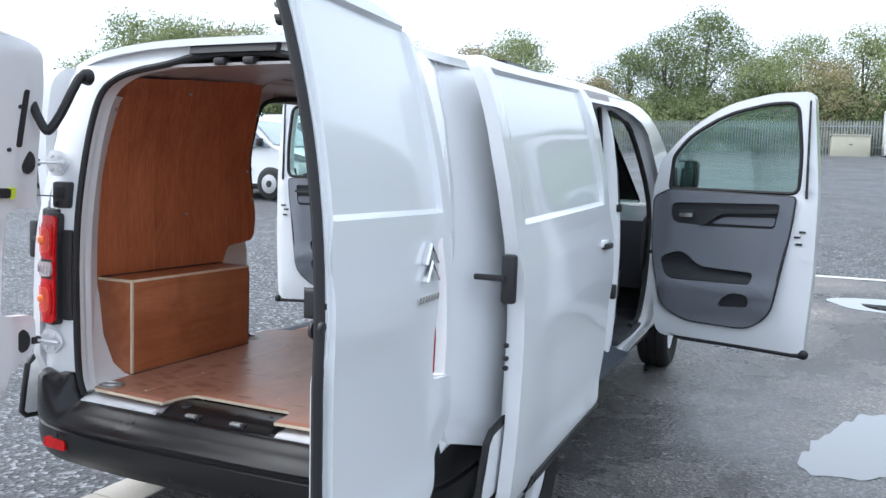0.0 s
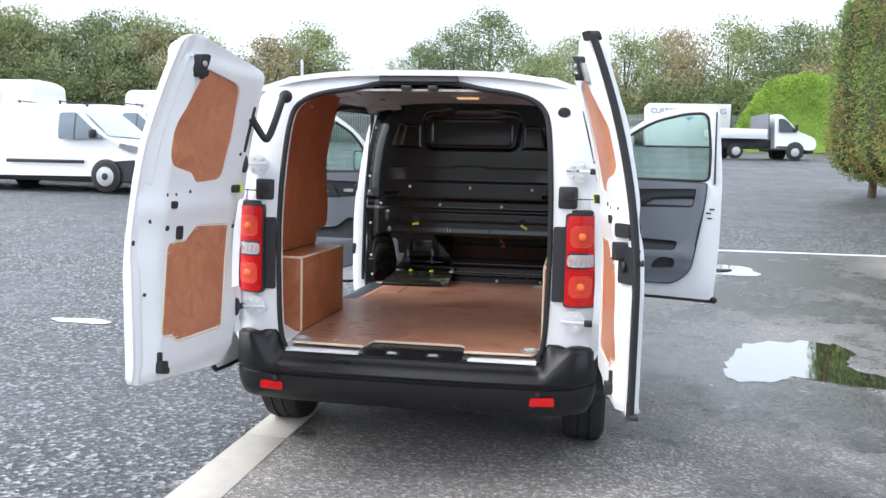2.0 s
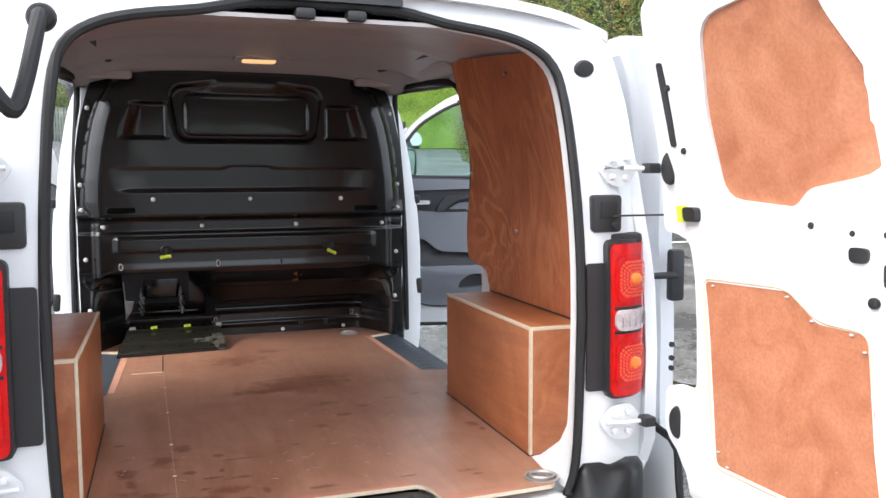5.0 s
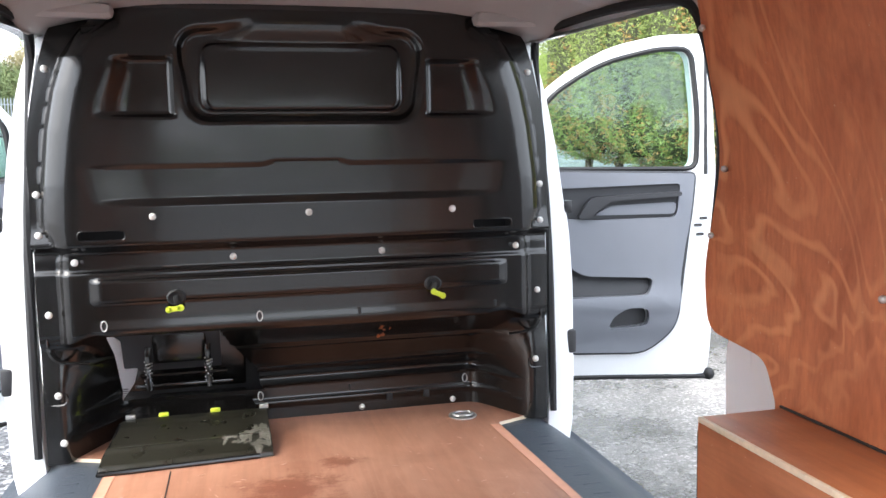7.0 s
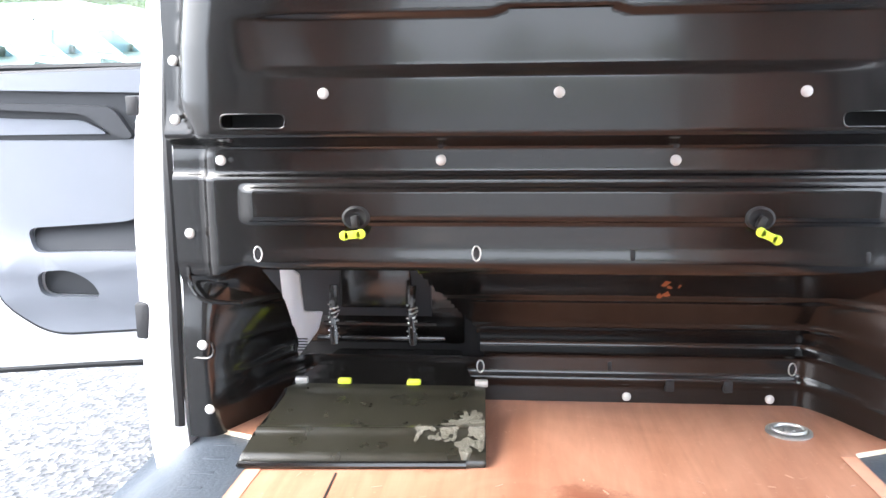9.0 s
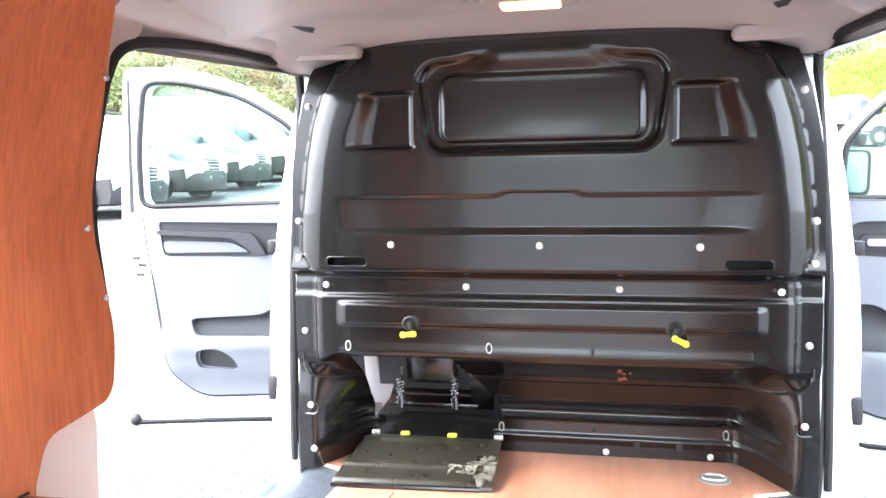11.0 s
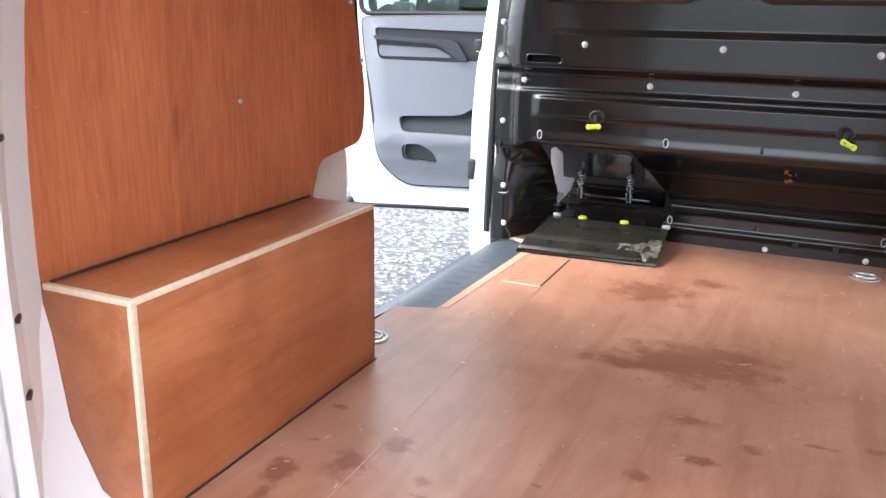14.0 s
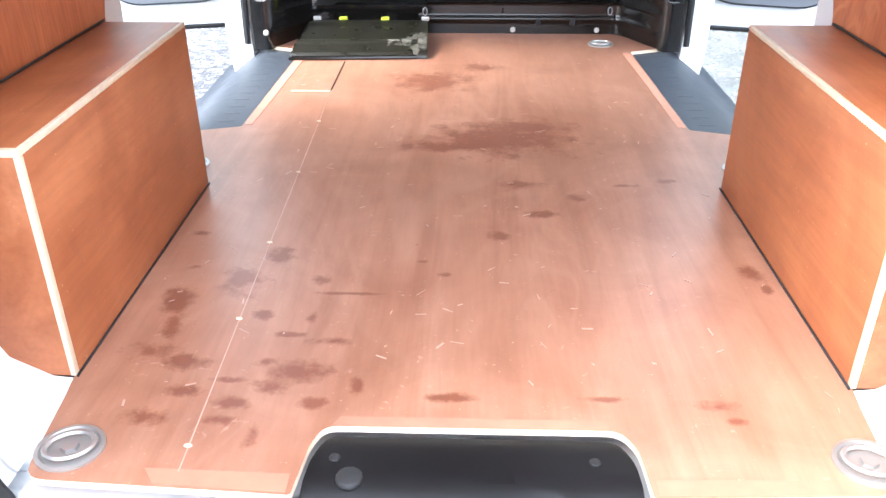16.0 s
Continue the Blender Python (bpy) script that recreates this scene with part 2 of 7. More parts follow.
    nt.links.new(pores.outputs["Fac"], bp.inputs["Height"])
    nt.links.new(bp.outputs[0], b.inputs["Normal"])
    return m


def asphalt_material(name, dark, light, stone, wet):
    """Asphalt with stone chips as cells, patches of damp, and larger uneven wear."""
    m = bpy.data.materials.new(name)
    m.use_nodes = True
    nt = m.node_tree
    b = nt.nodes["Principled BSDF"]
    tc = nt.nodes.new("ShaderNodeTexCoord")
    vo = nt.nodes.new("ShaderNodeTexVoronoi")
    vo.inputs["Scale"].default_value = stone
    nt.links.new(tc.outputs["Object"], vo.inputs["Vector"])
    sep = nt.nodes.new("ShaderNodeSeparateColor")
    nt.links.new(vo.outputs["Color"], sep.inputs[0])
    cr = nt.nodes.new("ShaderNodeValToRGB")
    e = cr.color_ramp.elements
    e[0].position, e[0].color = 0.0, (*dark, 1)
    e[1].position, e[1].color = 0.97, (*light, 1)
    for at, share in ((0.5, 0.12 if not wet else 0.2), (0.8, 0.36 if not wet else 0.45)):
        x = e.new(at)
        x.color = (*[a * (1 - share) + c * share for a, c in zip(dark, light)], 1)
    nt.links.new(sep.outputs[0], cr.inputs[0])
    big = nt.nodes.new("ShaderNodeTexNoise")
    big.inputs["Scale"].default_value = 0.45
    big.inputs["Detail"].default_value = 7
    big.inputs["Roughness"].default_value = 0.7 if wet else 0.62
    nt.links.new(tc.outputs["Object"], big.inputs["Vector"])
    br = nt.nodes.new("ShaderNodeMapRange")
    br.inputs["From Min"].default_value, br.inputs["From Max"].default_value = (0.35, 0.53) if wet else (0.36, 0.66)
    nt.links.new(big.outputs["Fac"], br.inputs[0])
    damp = br.outputs[0]
    if wet:
        # a dried-off patch behind the van
        su = nt.nodes.new("ShaderNodeVectorMath")
        su.operation = "SUBTRACT"
        su.inputs[1].default_value = (0.1, -0.7, 0.0)
        nt.links.new(tc.outputs["Object"], su.inputs[0])
        mu = nt.nodes.new("ShaderNodeVectorMath")
        mu.operation = "MULTIPLY"
        mu.inputs[1].default_value = (0.62, 0.62, 0.0)
        nt.links.new(su.outputs[0], mu.inputs[0])
        ln = nt.nodes.new("ShaderNodeVectorMath")
        ln.operation = "LENGTH"
        nt.links.new(mu.outputs[0], ln.inputs[0])
        fine = nt.nodes.new("ShaderNodeTexNoise")
        fine.inputs["Scale"].default_value = 3.5
        fine.inputs["Detail"].default_value = 6
        nt.links.new(tc.outputs["Object"], fine.inputs["Vector"])
        sm = nt.nodes.new("ShaderNodeMath")
        sm.operation = "ADD"
        nt.links.new(ln.outputs["Value"], sm.inputs[0])
        nt.links.new(fine.outputs["Fac"], sm.inputs[1])
        dr = nt.nodes.new("ShaderNodeMapRange")
        dr.inputs["From Min"].default_value, dr.inputs["From Max"].default_value = 1.25, 1.5
        nt.links.new(sm.outputs[0], dr.inputs[0])
        pr_ = nt.nodes.new("ShaderNodeMath")
        pr_.operation = "MULTIPLY"
        nt.links.new(dr.outputs[0], pr_.inputs[0])
        nt.links.new(br.outputs[0], pr_.inputs[1])
        damp = pr_.outputs[0]
        # standing film round the puddle
        s2 = nt.nodes.new("ShaderNodeVectorMath")
        s2.operation = "SUBTRACT"
        s2.inputs[1].default_value = (2.35, 2.85, 0.0)
        nt.links.new(tc.outputs["Object"], s2.inputs[0])
        m2 = nt.nodes.new("ShaderNodeVectorMath")
        m2.operation = "MULTIPLY"
        m2.inputs[1].default_value = (0.62, 0.5, 0.0)
        nt.links.new(s2.outputs[0], m2.inputs[0])
        l2 = nt.nodes.new("ShaderNodeVectorMath")
        l2.operation = "LENGTH"
        nt.links.new(m2.outputs[0], l2.inputs[0])
        a2 = nt.nodes.new("ShaderNodeMath")
        a2.operation = "ADD"
        nt.links.new(l2.outputs["Value"], a2.inputs[0])
        nt.links.new(fine.outputs["Fac"], a2.inputs[1])
        f2 = nt.nodes.new("ShaderNodeMapRange")
        f2.inputs["From Min"].default_value, f2.inputs["From Max"].default_value = 1.75, 1.0
        nt.links.new(a2.outputs[0], f2.inputs[0])
        film = f2.outputs[0]
    mx = nt.nodes.new("ShaderNodeMix")
    mx.data_type = "RGBA"
    mx.blend_type = "MULTIPLY"
    nt.links.new(damp, mx.inputs[0])
    nt.links.new(cr.outputs[0], mx.inputs[6])
    mx.inputs[7].default_value = (0.29, 0.30, 0.325, 1) if wet else (0.6, 0.6, 0.62, 1)
    nt.links.new(mx.outputs[2], b.inputs["Base Color"])
    rr = nt.nodes.new("ShaderNodeMapRange")
    rr.inputs["To Min"].default_value, rr.inputs["To Max"].default_value = (0.75, 0.25) if wet else (0.75, 0.38)
    nt.links.new(damp, rr.inputs[0])
    gloss = rr.outputs[0]
    if wet:
        sub = nt.nodes.new("ShaderNodeMath")
        sub.operation = "MULTIPLY_ADD"
        sub.inputs[1].default_value = -0.14
        nt.links.new(film, sub.inputs[0])
        nt.links.new(gloss, sub.inputs[2])
        gloss = sub.outputs[0]
    nt.links.new(gloss, b.inputs["Roughness"])
    bp = nt.nodes.new("ShaderNodeBump")
    bp.inputs["Strength"].default_value = 0.8 if wet else 1.0
    if wet:
        flat = nt.nodes.new("ShaderNodeMapRange")
        flat.inputs["To Min"].default_value, flat.inputs["To Max"].default_value = 0.8, 0.25
        nt.links.new(film, flat.inputs[0])
        nt.links.new(flat.outputs[0], bp.inputs["Strength"])
    bp.inputs["Distance"].default_value = 0.008
    nt.links.new(vo.outputs["Distance"], bp.inputs["Height"])
    nt.links.new(bp.outputs[0], b.inputs["Normal"])
    return m


def leaf_material(name, dark, light):
    m = bpy.data.materials.new(name)
    m.use_nodes = True
    nt = m.node_tree
    b = nt.nodes["Principled BSDF"]
    geo = nt.nodes.new("ShaderNodeNewGeometry")
    tc = nt.nodes.new("ShaderNodeTexCoord")
    no = nt.nodes.new("ShaderNodeTexNoise")
    no.inputs["Scale"].default_value = 0.7
    no.inputs["Detail"].default_value = 4
    nt.links.new(tc.outputs["Object"], no.inputs["Vector"])
    ad = nt.nodes.new("ShaderNodeMath")
    ad.operation = "MULTIPLY_ADD"
    ad.inputs[1].default_value = 0.42
    nt.links.new(geo.outputs["Random Per Island"], ad.inputs[0])
    mu = nt.nodes.new("ShaderNodeMath")
    mu.operation = "MULTIPLY"
    mu.inputs[1].default_value = 0.72
    nt.links.new(no.outputs["Fac"], mu.inputs[0])
    nt.links.new(mu.outputs[0], ad.inputs[2])
    cr = nt.nodes.new("ShaderNodeValToRGB")
    e = cr.color_ramp.elements
    e[0].position, e[0].color = 0.15, (*dark, 1)
    e[1].position, e[1].color = 0.85, (*light, 1)
    nt.links.new(ad.outputs[0], cr.inputs[0])
    nt.links.new(cr.outputs[0], b.inputs["Base Color"])
    b.inputs["Roughness"].default_value = 0.6
    b.inputs["Specular IOR Level"].default_value = 0.25
    b.inputs["Subsurface Weight"].default_value = 0.0
    return m


def glass_material(name, tint, alpha_mix=0.9):
    """Thin window glass: mostly clear, tinted, with its own gloss."""
    m = bpy.data.materials.new(name)
    m.use_nodes = True
    nt = m.node_tree
    nt.nodes.remove(nt.nodes["Principled BSDF"])
    out = nt.nodes["Material Output"]
    tr = nt.nodes.new("ShaderNodeBsdfTransparent")
    tr.inputs[0].default_value = (*tint, 1)
    gl = nt.nodes.new("ShaderNodeBsdfGlossy")
    gl.inputs["Roughness"].default_value = 0.02
    fr = nt.nodes.new("ShaderNodeFresnel")
    fr.inputs[0].default_value = 1.5
    mix = nt.nodes.new("ShaderNodeMixShader")
    nt.links.new(fr.outputs[0], mix.inputs[0])
    nt.links.new(tr.outputs[0], mix.inputs[1])
    nt.links.new(gl.outputs[0], mix.inputs[2])
    nt.links.new(mix.outputs[0], out.inputs[0])
    return m


def emit_material(name, colour, strength):
    m = mat(name, colour, 0.3)
    b = m.node_tree.nodes["Principled BSDF"]
    b.inputs["Emission Color"].default_value = (*colour, 1)
    b.inputs["Emission Strength"].default_value = strength
    return m


WHITE = mat("white_paint", (0.80, 0.81, 0.825), 0.32, coat=1.0, vary=0.012, scale=1.5, rough_vary=0.02)
INNER_WHITE = mat("inner_white_paint", (0.78, 0.79, 0.80), 0.42, vary=0.05, scale=5, bump=0.05, bump_scale=30)
LINER = mat("roof_grey_paint", (0.45, 0.415, 0.405), 0.36, vary=0.14, scale=7, rough_vary=0.14)
BLACK = mat("black_plastic", (0.022, 0.022, 0.024), 0.5, vary=0.3, scale=6, bump=0.25, bump_scale=400)
BUMPER = mat("textured_bumper_plastic", (0.008, 0.008, 0.009), 0.3, vary=0.35, scale=4, bump=0.10, bump_scale=500, rough_vary=0.12, spec=0.36)
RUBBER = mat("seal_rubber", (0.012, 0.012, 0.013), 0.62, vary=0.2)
HINGE = mat("hinge_plate_paint", (0.74, 0.75, 0.765), 0.35, vary=0.06, scale=20, bump=0.25, bump_scale=40)
PALETRIM = mat("pale_grey_trim", (0.68, 0.68, 0.71), 0.5, vary=0.08)
MATRUB = mat("ribbed_rubber_mat", (0.042, 0.052, 0.066), 0.5, vary=0.2, bump=0.4, bump_scale=120)
TYRE = mat("tyre_rubber", (0.016, 0.016, 0.016), 0.75, vary=0.3, bump=0.3, bump_scale=80)
BULK = mat("black_enamel", (0.006, 0.0055, 0.0052), 0.2, vary=0.25, scale=5, rough_vary=0.05, spec=0.5, coat=0.28, coat_rough=0.07)
STEEL = mat("zinc_steel", (0.5, 0.5, 0.485), 0.42, metal=0.75, vary=0.15, scale=20)
BOLT = mat("pale_bolt", (0.62, 0.61, 0.58), 0.4, vary=0.1, scale=30)
RIM = mat("silver_rim", (0.5, 0.5, 0.51), 0.4, metal=0.5, vary=0.15)
RED = mat("red_lens", (0.56, 0.008, 0.009), 0.12, vary=0.4, scale=45, bump=0.2, bump_scale=90, spec=0.35)
# Brighter than the lens red: the lamp's inner glow put into the colour
RED_GLOW = mat("red_flute_glow", (1.0, 0.09, 0.05), 0.2, vary=0.35, scale=110, bump=0.5, bump_scale=160, spec=0.3)
AMBER = mat("amber_lens", (1.0, 0.2, 0.03), 0.3, vary=0.25, scale=50, bump=0.5, bump_scale=90)
CLEAR = mat("clear_lens", (0.50, 0.44, 0.44), 0.1, vary=0.45, scale=70, bump=0.6, bump_scale=120)
YELLOW = mat("lime_plastic", (0.68, 0.80, 0.06), 0.4, vary=0.1)
CARD = mat("grey_door_trim", (0.17, 0.18, 0.205), 0.55, vary=0.08, scale=6, bump=0.15, bump_scale=500)
CARD_DARK = mat("dark_door_trim", (0.025, 0.026, 0.03), 0.5, vary=0.2, bump=0.2, bump_scale=500)
PLY = ply_material("plywood_lining", (0.57, 0.178, 0.073), 2, 2.6, veins=0.14, pore=0.34)
PLY_SWIRL = ply_material("plywood_lining_figured", (0.585, 0.195, 0.082), 2, 3.0, veins=0.72, pore=0.22, tone=0.6, stretch=2.2, curl=2.4)
PLY_BOX = ply_material("plywood_box", (0.475, 0.17, 0.07), 1, 2.2, pore=0.15, tone=0.6)
PLY_DOOR = ply_material("plywood_door_panel", (0.56, 0.225, 0.12), 0, 1.4)
PLY_FLOOR = ply_material("plywood_floor", (0.422, 0.207, 0.131), 1, 2.6, stains=True, veins=0.15, pore=0.10, tone=0.5)
PLY_EDGE = mat("plywood_edge", (0.72, 0.6, 0.44), 0.6, vary=0.2, scale=90)
SCUFF = mat("pale_scratch", (0.55, 0.36, 0.28), 0.6, vary=0.2, scale=60)
GLASS = glass_material("window_glass", (0.78, 0.9, 0.86))
# Pale blue base: the bright sky's reflection put into the screen's colour
SCREEN = mat("sky_tinted_windscreen", (0.36, 0.43, 0.47), 0.05, vary=0.35, scale=1.2, coat=1.0)
# Side glass base lightened to carry the mirrored sky
SIDEGLASS = mat("sky_tinted_side_window", (0.09, 0.13, 0.165), 0.04, vary=0.5, scale=1.5, coat=1.0)
DARKGLASS = mat("dark_window", (0.02, 0.03, 0.04), 0.06, vary=0.2, coat=0.5)
LAMP = emit_material("warm_lamp", (1.0, 0.6, 0.28), 0.45)
GROUND = asphalt_material("stony_asphalt", (0.022, 0.023, 0.026), (0.42, 0.425, 0.435), 46, False)
ROADM = asphalt_material("damp_asphalt", (0.15, 0.138, 0.128), (0.50, 0.465, 0.44), 75, True)
CONC = mat("worn_concrete", (0.46, 0.43, 0.38), 0.75, vary=0.18, scale=9, bump=0.5, bump_scale=90)
LINE = mat("worn_white_line", (0.62, 0.62, 0.6), 0.7, vary=0.3, scale=12, bump=0.3)
WATER = mat("still_water", (0.012, 0.014, 0.014), 0.03, vary=0.2, rough_vary=0.01, spec=1.0, coat=1.0, coat_rough=0.02)
GALV = mat("galvanised_steel", (0.33, 0.36, 0.36), 0.5, metal=0.3, vary=0.2, scale=3)
BARK = mat("bark", (0.11, 0.08, 0.06), 0.9, vary=0.4, scale=12, bump=0.8, bump_scale=30, stretch=(1, 1, 0.3))
LEAF_A = leaf_material("oak_leaves", (0.07, 0.098, 0.04), (0.27, 0.33, 0.145))
LEAF_B = leaf_material("ash_leaves", (0.125, 0.16, 0.068), (0.40, 0.45, 0.21))
LEAF_C = leaf_material("autumn_leaves", (0.19, 0.165, 0.09), (0.47, 0.40, 0.23))
LEAF_H = leaf_material("conifer_leaves", (0.035, 0.06, 0.018), (0.35, 0.45, 0.14))
# Inner twigs darkened: shade of the gaps between sprays put into the colour
LEAF_CORE = leaf_material("shaded_inner_twigs", (0.02, 0.026, 0.012), (0.07, 0.075, 0.035))
LEAF_R = leaf_material("browned_conifer_leaves", (0.2, 0.11, 0.035), (0.62, 0.37, 0.15))
LEAF_L = leaf_material("bright_hedge_leaves", (0.11, 0.2, 0.03), (0.36, 0.52, 0.09))
LITTER = mat("leaf_litter", (0.20, 0.135, 0.085), 0.9, vary=0.75, scale=22, bump=1.0, bump_scale=60)
CREAM = mat("cream_paint", (0.5, 0.48, 0.38), 0.6, vary=0.1, scale=3)
SIGNBLUE = mat("blue_sign_paint", (0.16, 0.4, 0.62), 0.5)
SIGNGREY = mat("grey_sign_paint", (0.16, 0.17, 0.2), 0.5)
LAMPGLASS = mat("headlamp_glass", (0.16, 0.17, 0.18), 0.08, vary=0.5, scale=9, coat=1.0)
CHROME = mat("chrome", (0.75, 0.75, 0.76), 0.12, metal=1.0, vary=0.05)


# ---- mesh tools ----
def finish(bm, sharp=35):
    bmesh.ops.remove_doubles(bm, verts=bm.verts, dist=0.00005)
    bmesh.ops.recalc_face_normals(bm, faces=bm.faces)
    lim = radians(sharp)
    for f in bm.faces:
        f.smooth = True
    for e in bm.edges:
        e.smooth = len(e.link_faces) == 2 and e.calc_face_angle(0) < lim
    return bm


def mesh_of(name, bm, material, sharp=35, clean=True):
    if clean:
        finish(bm, sharp)
    me = bpy.data.meshes.new(name)
    bm.to_mesh(me)
    bm.free()
    for m in material if isinstance(material, (list, tuple)) else [material]:
        me.materials.append(m)
    return me


def part(name, bm, material, parent, label="", clean=True, sharp=35):
    ob = new(name, mesh_of(name, bm, material, sharp, clean))
    ob.parent = parent
    return tagged(ob, label)


def thing(name, label, category, group="", m=None, kind=""):
    ob = new(name)
    ob.empty_display_size = 0.1
    if m is not None:
        ob.matrix_world = m
    return tagged(ob, label, category, group, kind)


def structure(name, bm, material, label="", clean=True):
    ob = new(name, mesh_of(name, bm, material, 35, clean))
    return tagged(ob, label, kind="structure")


def box_bm(x0, x1, y0, y1, z0, z1, bevel=0.004, bm=None, m=None):
    own = bmesh.new()
    vs = [own.verts.new((x, y, z)) for z in (z0, z1) for y in (y0, y1) for x in (x0, x1)]
    for a in ((0, 2, 3, 1), (4, 5, 7, 6), (0, 1, 5, 4), (2, 6, 7, 3), (0, 4, 6, 2), (1, 3, 7, 5)):
        own.faces.new([vs[i] for i in a])
    if bevel:
        bmesh.ops.bevel(own, geom=own.edges[:], offset=bevel, segments=2, affect="EDGES", profile=0.5)
    if m is not None:
        own.transform(m)
    return merge(bm, own)


def merge(bm, other):
    if bm is None:
        return other
    me = bpy.data.meshes.new("tmp")
    other.to_mesh(me)
    other.free()
    bm.from_mesh(me)
    bpy.data.meshes.remove(me)
    return bm


def cyl_bm(r0, r1, h, n=20, m=None, bevel=0.0, bm=None):
    own = bmesh.new()
    bmesh.ops.create_cone(own, cap_ends=True, segments=n, radius1=r0, radius2=r1, depth=h)
    if bevel:
        es = [e for e in own.edges if abs(e.verts[0].co.z - e.verts[1].co.z) < 1e-6]
        bmesh.ops.bevel(own, geom=es, offset=bevel, segments=2, affect="EDGES", profile=0.5)
    if m is not None:
        own.transform(m)
    return merge(bm, own)


def ball_bm(r, m=None, bm=None, squash=1.0):
    own = bmesh.new()
    bmesh.ops.create_uvsphere(own, u_segments=14, v_segments=8, radius=r)
    own.transform(Matrix.Diagonal((1, 1, squash, 1)))
    if m is not None:
        own.transform(m)
    return merge(bm, own)


def tube_bm(points, r, closed=False, n=8, bm=None, flat=1.0):
    """A hose, seal or bar swept along points."""
    own = bmesh.new()
    pts = [Vector(p) for p in points]
    rings = []
    for i, p in enumerate(pts):
        a = pts[i - 1] if (i or closed) else p
        b = pts[(i + 1) % len(pts)] if (i < len(pts) - 1 or closed) else p
        d = (b - a).normalized()
        q = d.to_track_quat("Z", "Y").to_matrix()
        rings.append([own.verts.new(p + q @ Vector((math.cos(t) * r, math.sin(t) * r * flat, 0))) for t in [2 * math.pi * k / n for k in range(n)]])
    for i in range(len(rings) if closed else len(rings) - 1):
        a, b = rings[i], rings[(i + 1) % len(rings)]
        # keep the ring's phase continuous
        s = min(range(n), key=lambda k: (a[0].co - b[k].co).length)
        for k in range(n):
            own.faces.new((a[k], a[(k + 1) % n], b[(k + 1 + s) % n], b[(k + s) % n]))
    if not closed:
        own.faces.new(rings[0])
        own.faces.new(rings[-1])
    return merge(bm, own)


def rounded(pts, r=0.03, n=4):
    """Rounds a polygon's corners. A point may carry its own radius as a third number."""
    out = []
    k = len(pts)
    for i in range(k):
        p = Vector(pts[i][:2])
        rad = pts[i][2] if len(pts[i]) > 2 else r
        a, b = Vector(pts[i - 1][:2]) - p, Vector(pts[(i + 1) % k][:2]) - p
        c = min(rad, a.length * 0.45, b.length * 0.45)
        if c < 1e-4:
            out.append(tuple(p))
            continue
        p0, p1 = p + a.normalized() * c, p + b.normalized() * c
        for j in range(n + 1):
            t = j / n
            out.append(tuple((1 - t) ** 2 * p0 + 2 * t * (1 - t) * p + t * t * p1))
    return out


def spline(pts, n=6, closed=False):
    """Points of a smooth curve through the given ones."""
    P = [Vector(p) for p in pts]
    out = []
    k = len(P)
    for i in range(k if closed else k - 1):
        p0 = P[i - 1] if (i or closed) else P[0]
        p1, p2 = P[i], P[(i + 1) % k]
        p3 = P[(i + 2) % k] if (i + 2 < k or closed) else P[-1]
        for j in range(n):
            t = j / n
            out.append(0.5 * (2 * p1 + (p2 - p0) * t + (2 * p0 - 5 * p1 + 4 * p2 - p3) * t * t + (3 * p1 - p0 - 3 * p2 + p3) * t ** 3))
    if not closed:
        out.append(P[-1])
    return out


def steps(a, b, d):
    n = max(1, int(math.ceil((b - a) / d)))
    return [a + (b - a) * i / n for i in range(n + 1)]


def cut_list(lo, hi, d):
    if isinstance(d, (list, tuple)):
        return [c for c in d if lo < c < hi]
    return steps(lo, hi, d)[1:-1] if d else []


def panel_bm(outline, holes, du, dv, fn, thick, bm=None):
    """A sheet of pressed metal or ply: a flat outline with holes, cut into strips, then shaped by fn(u, v, w), w being the depth."""
    flat = bmesh.new()
    for loop in [outline] + list(holes):
        vs = [flat.verts.new((p[0], p[1], 0)) for p in loop]
        for i in range(len(vs)):
            flat.edges.new((vs[i - 1], vs[i]))
    bmesh.ops.triangle_fill(flat, use_beauty=True, use_dissolve=False, edges=flat.edges[:], normal=(0, 0, 1))
    us, vs = [p[0] for p in outline], [p[1] for p in outline]
    for ax, cuts in ((0, cut_list(min(us), max(us), du)), (1, cut_list(min(vs), max(vs), dv))):
        for c in cuts:
            co, no = [0, 0, 0], [0, 0, 0]
            co[ax], no[ax] = c, 1
            bmesh.ops.bisect_plane(flat, geom=flat.verts[:] + flat.edges[:] + flat.faces[:], dist=1e-5, plane_co=co, plane_no=no)
    flat.verts.index_update()
    own = bmesh.new()
    top = [own.verts.new(fn(v.co.x, v.co.y, 0.0)) for v in flat.verts]
    bot = [own.verts.new(fn(v.co.x, v.co.y, -thick)) for v in flat.verts] if thick else None
    for f in flat.faces:
        own.faces.new([top[v.index] for v in f.verts])
        if thick:
            own.faces.new([bot[v.index] for v in reversed(f.verts)])
    if thick:
        for e in flat.edges:
            if len(e.link_faces) == 1:
                a, b = e.verts[0].index, e.verts[1].index
                own.faces.new((top[a], top[b], bot[b], bot[a]))
    flat.free()
    return merge(bm, own)


def loft_bm(loops, closed=True, caps=False, bm=None):
    own = bmesh.new()
    rings = [[own.verts.new(p) for p in loop] for loop in loops]
    k = len(rings[0])
    for a, b in zip(rings, rings[1:]):
        for i in range(k if closed else k - 1):
            j = (i + 1) % k
            own.faces.new((a[i], a[j], b[j], b[i]))
    if caps:
        own.faces.new(rings[0])
        own.faces.new(rings[-1])
    return merge(bm, own)


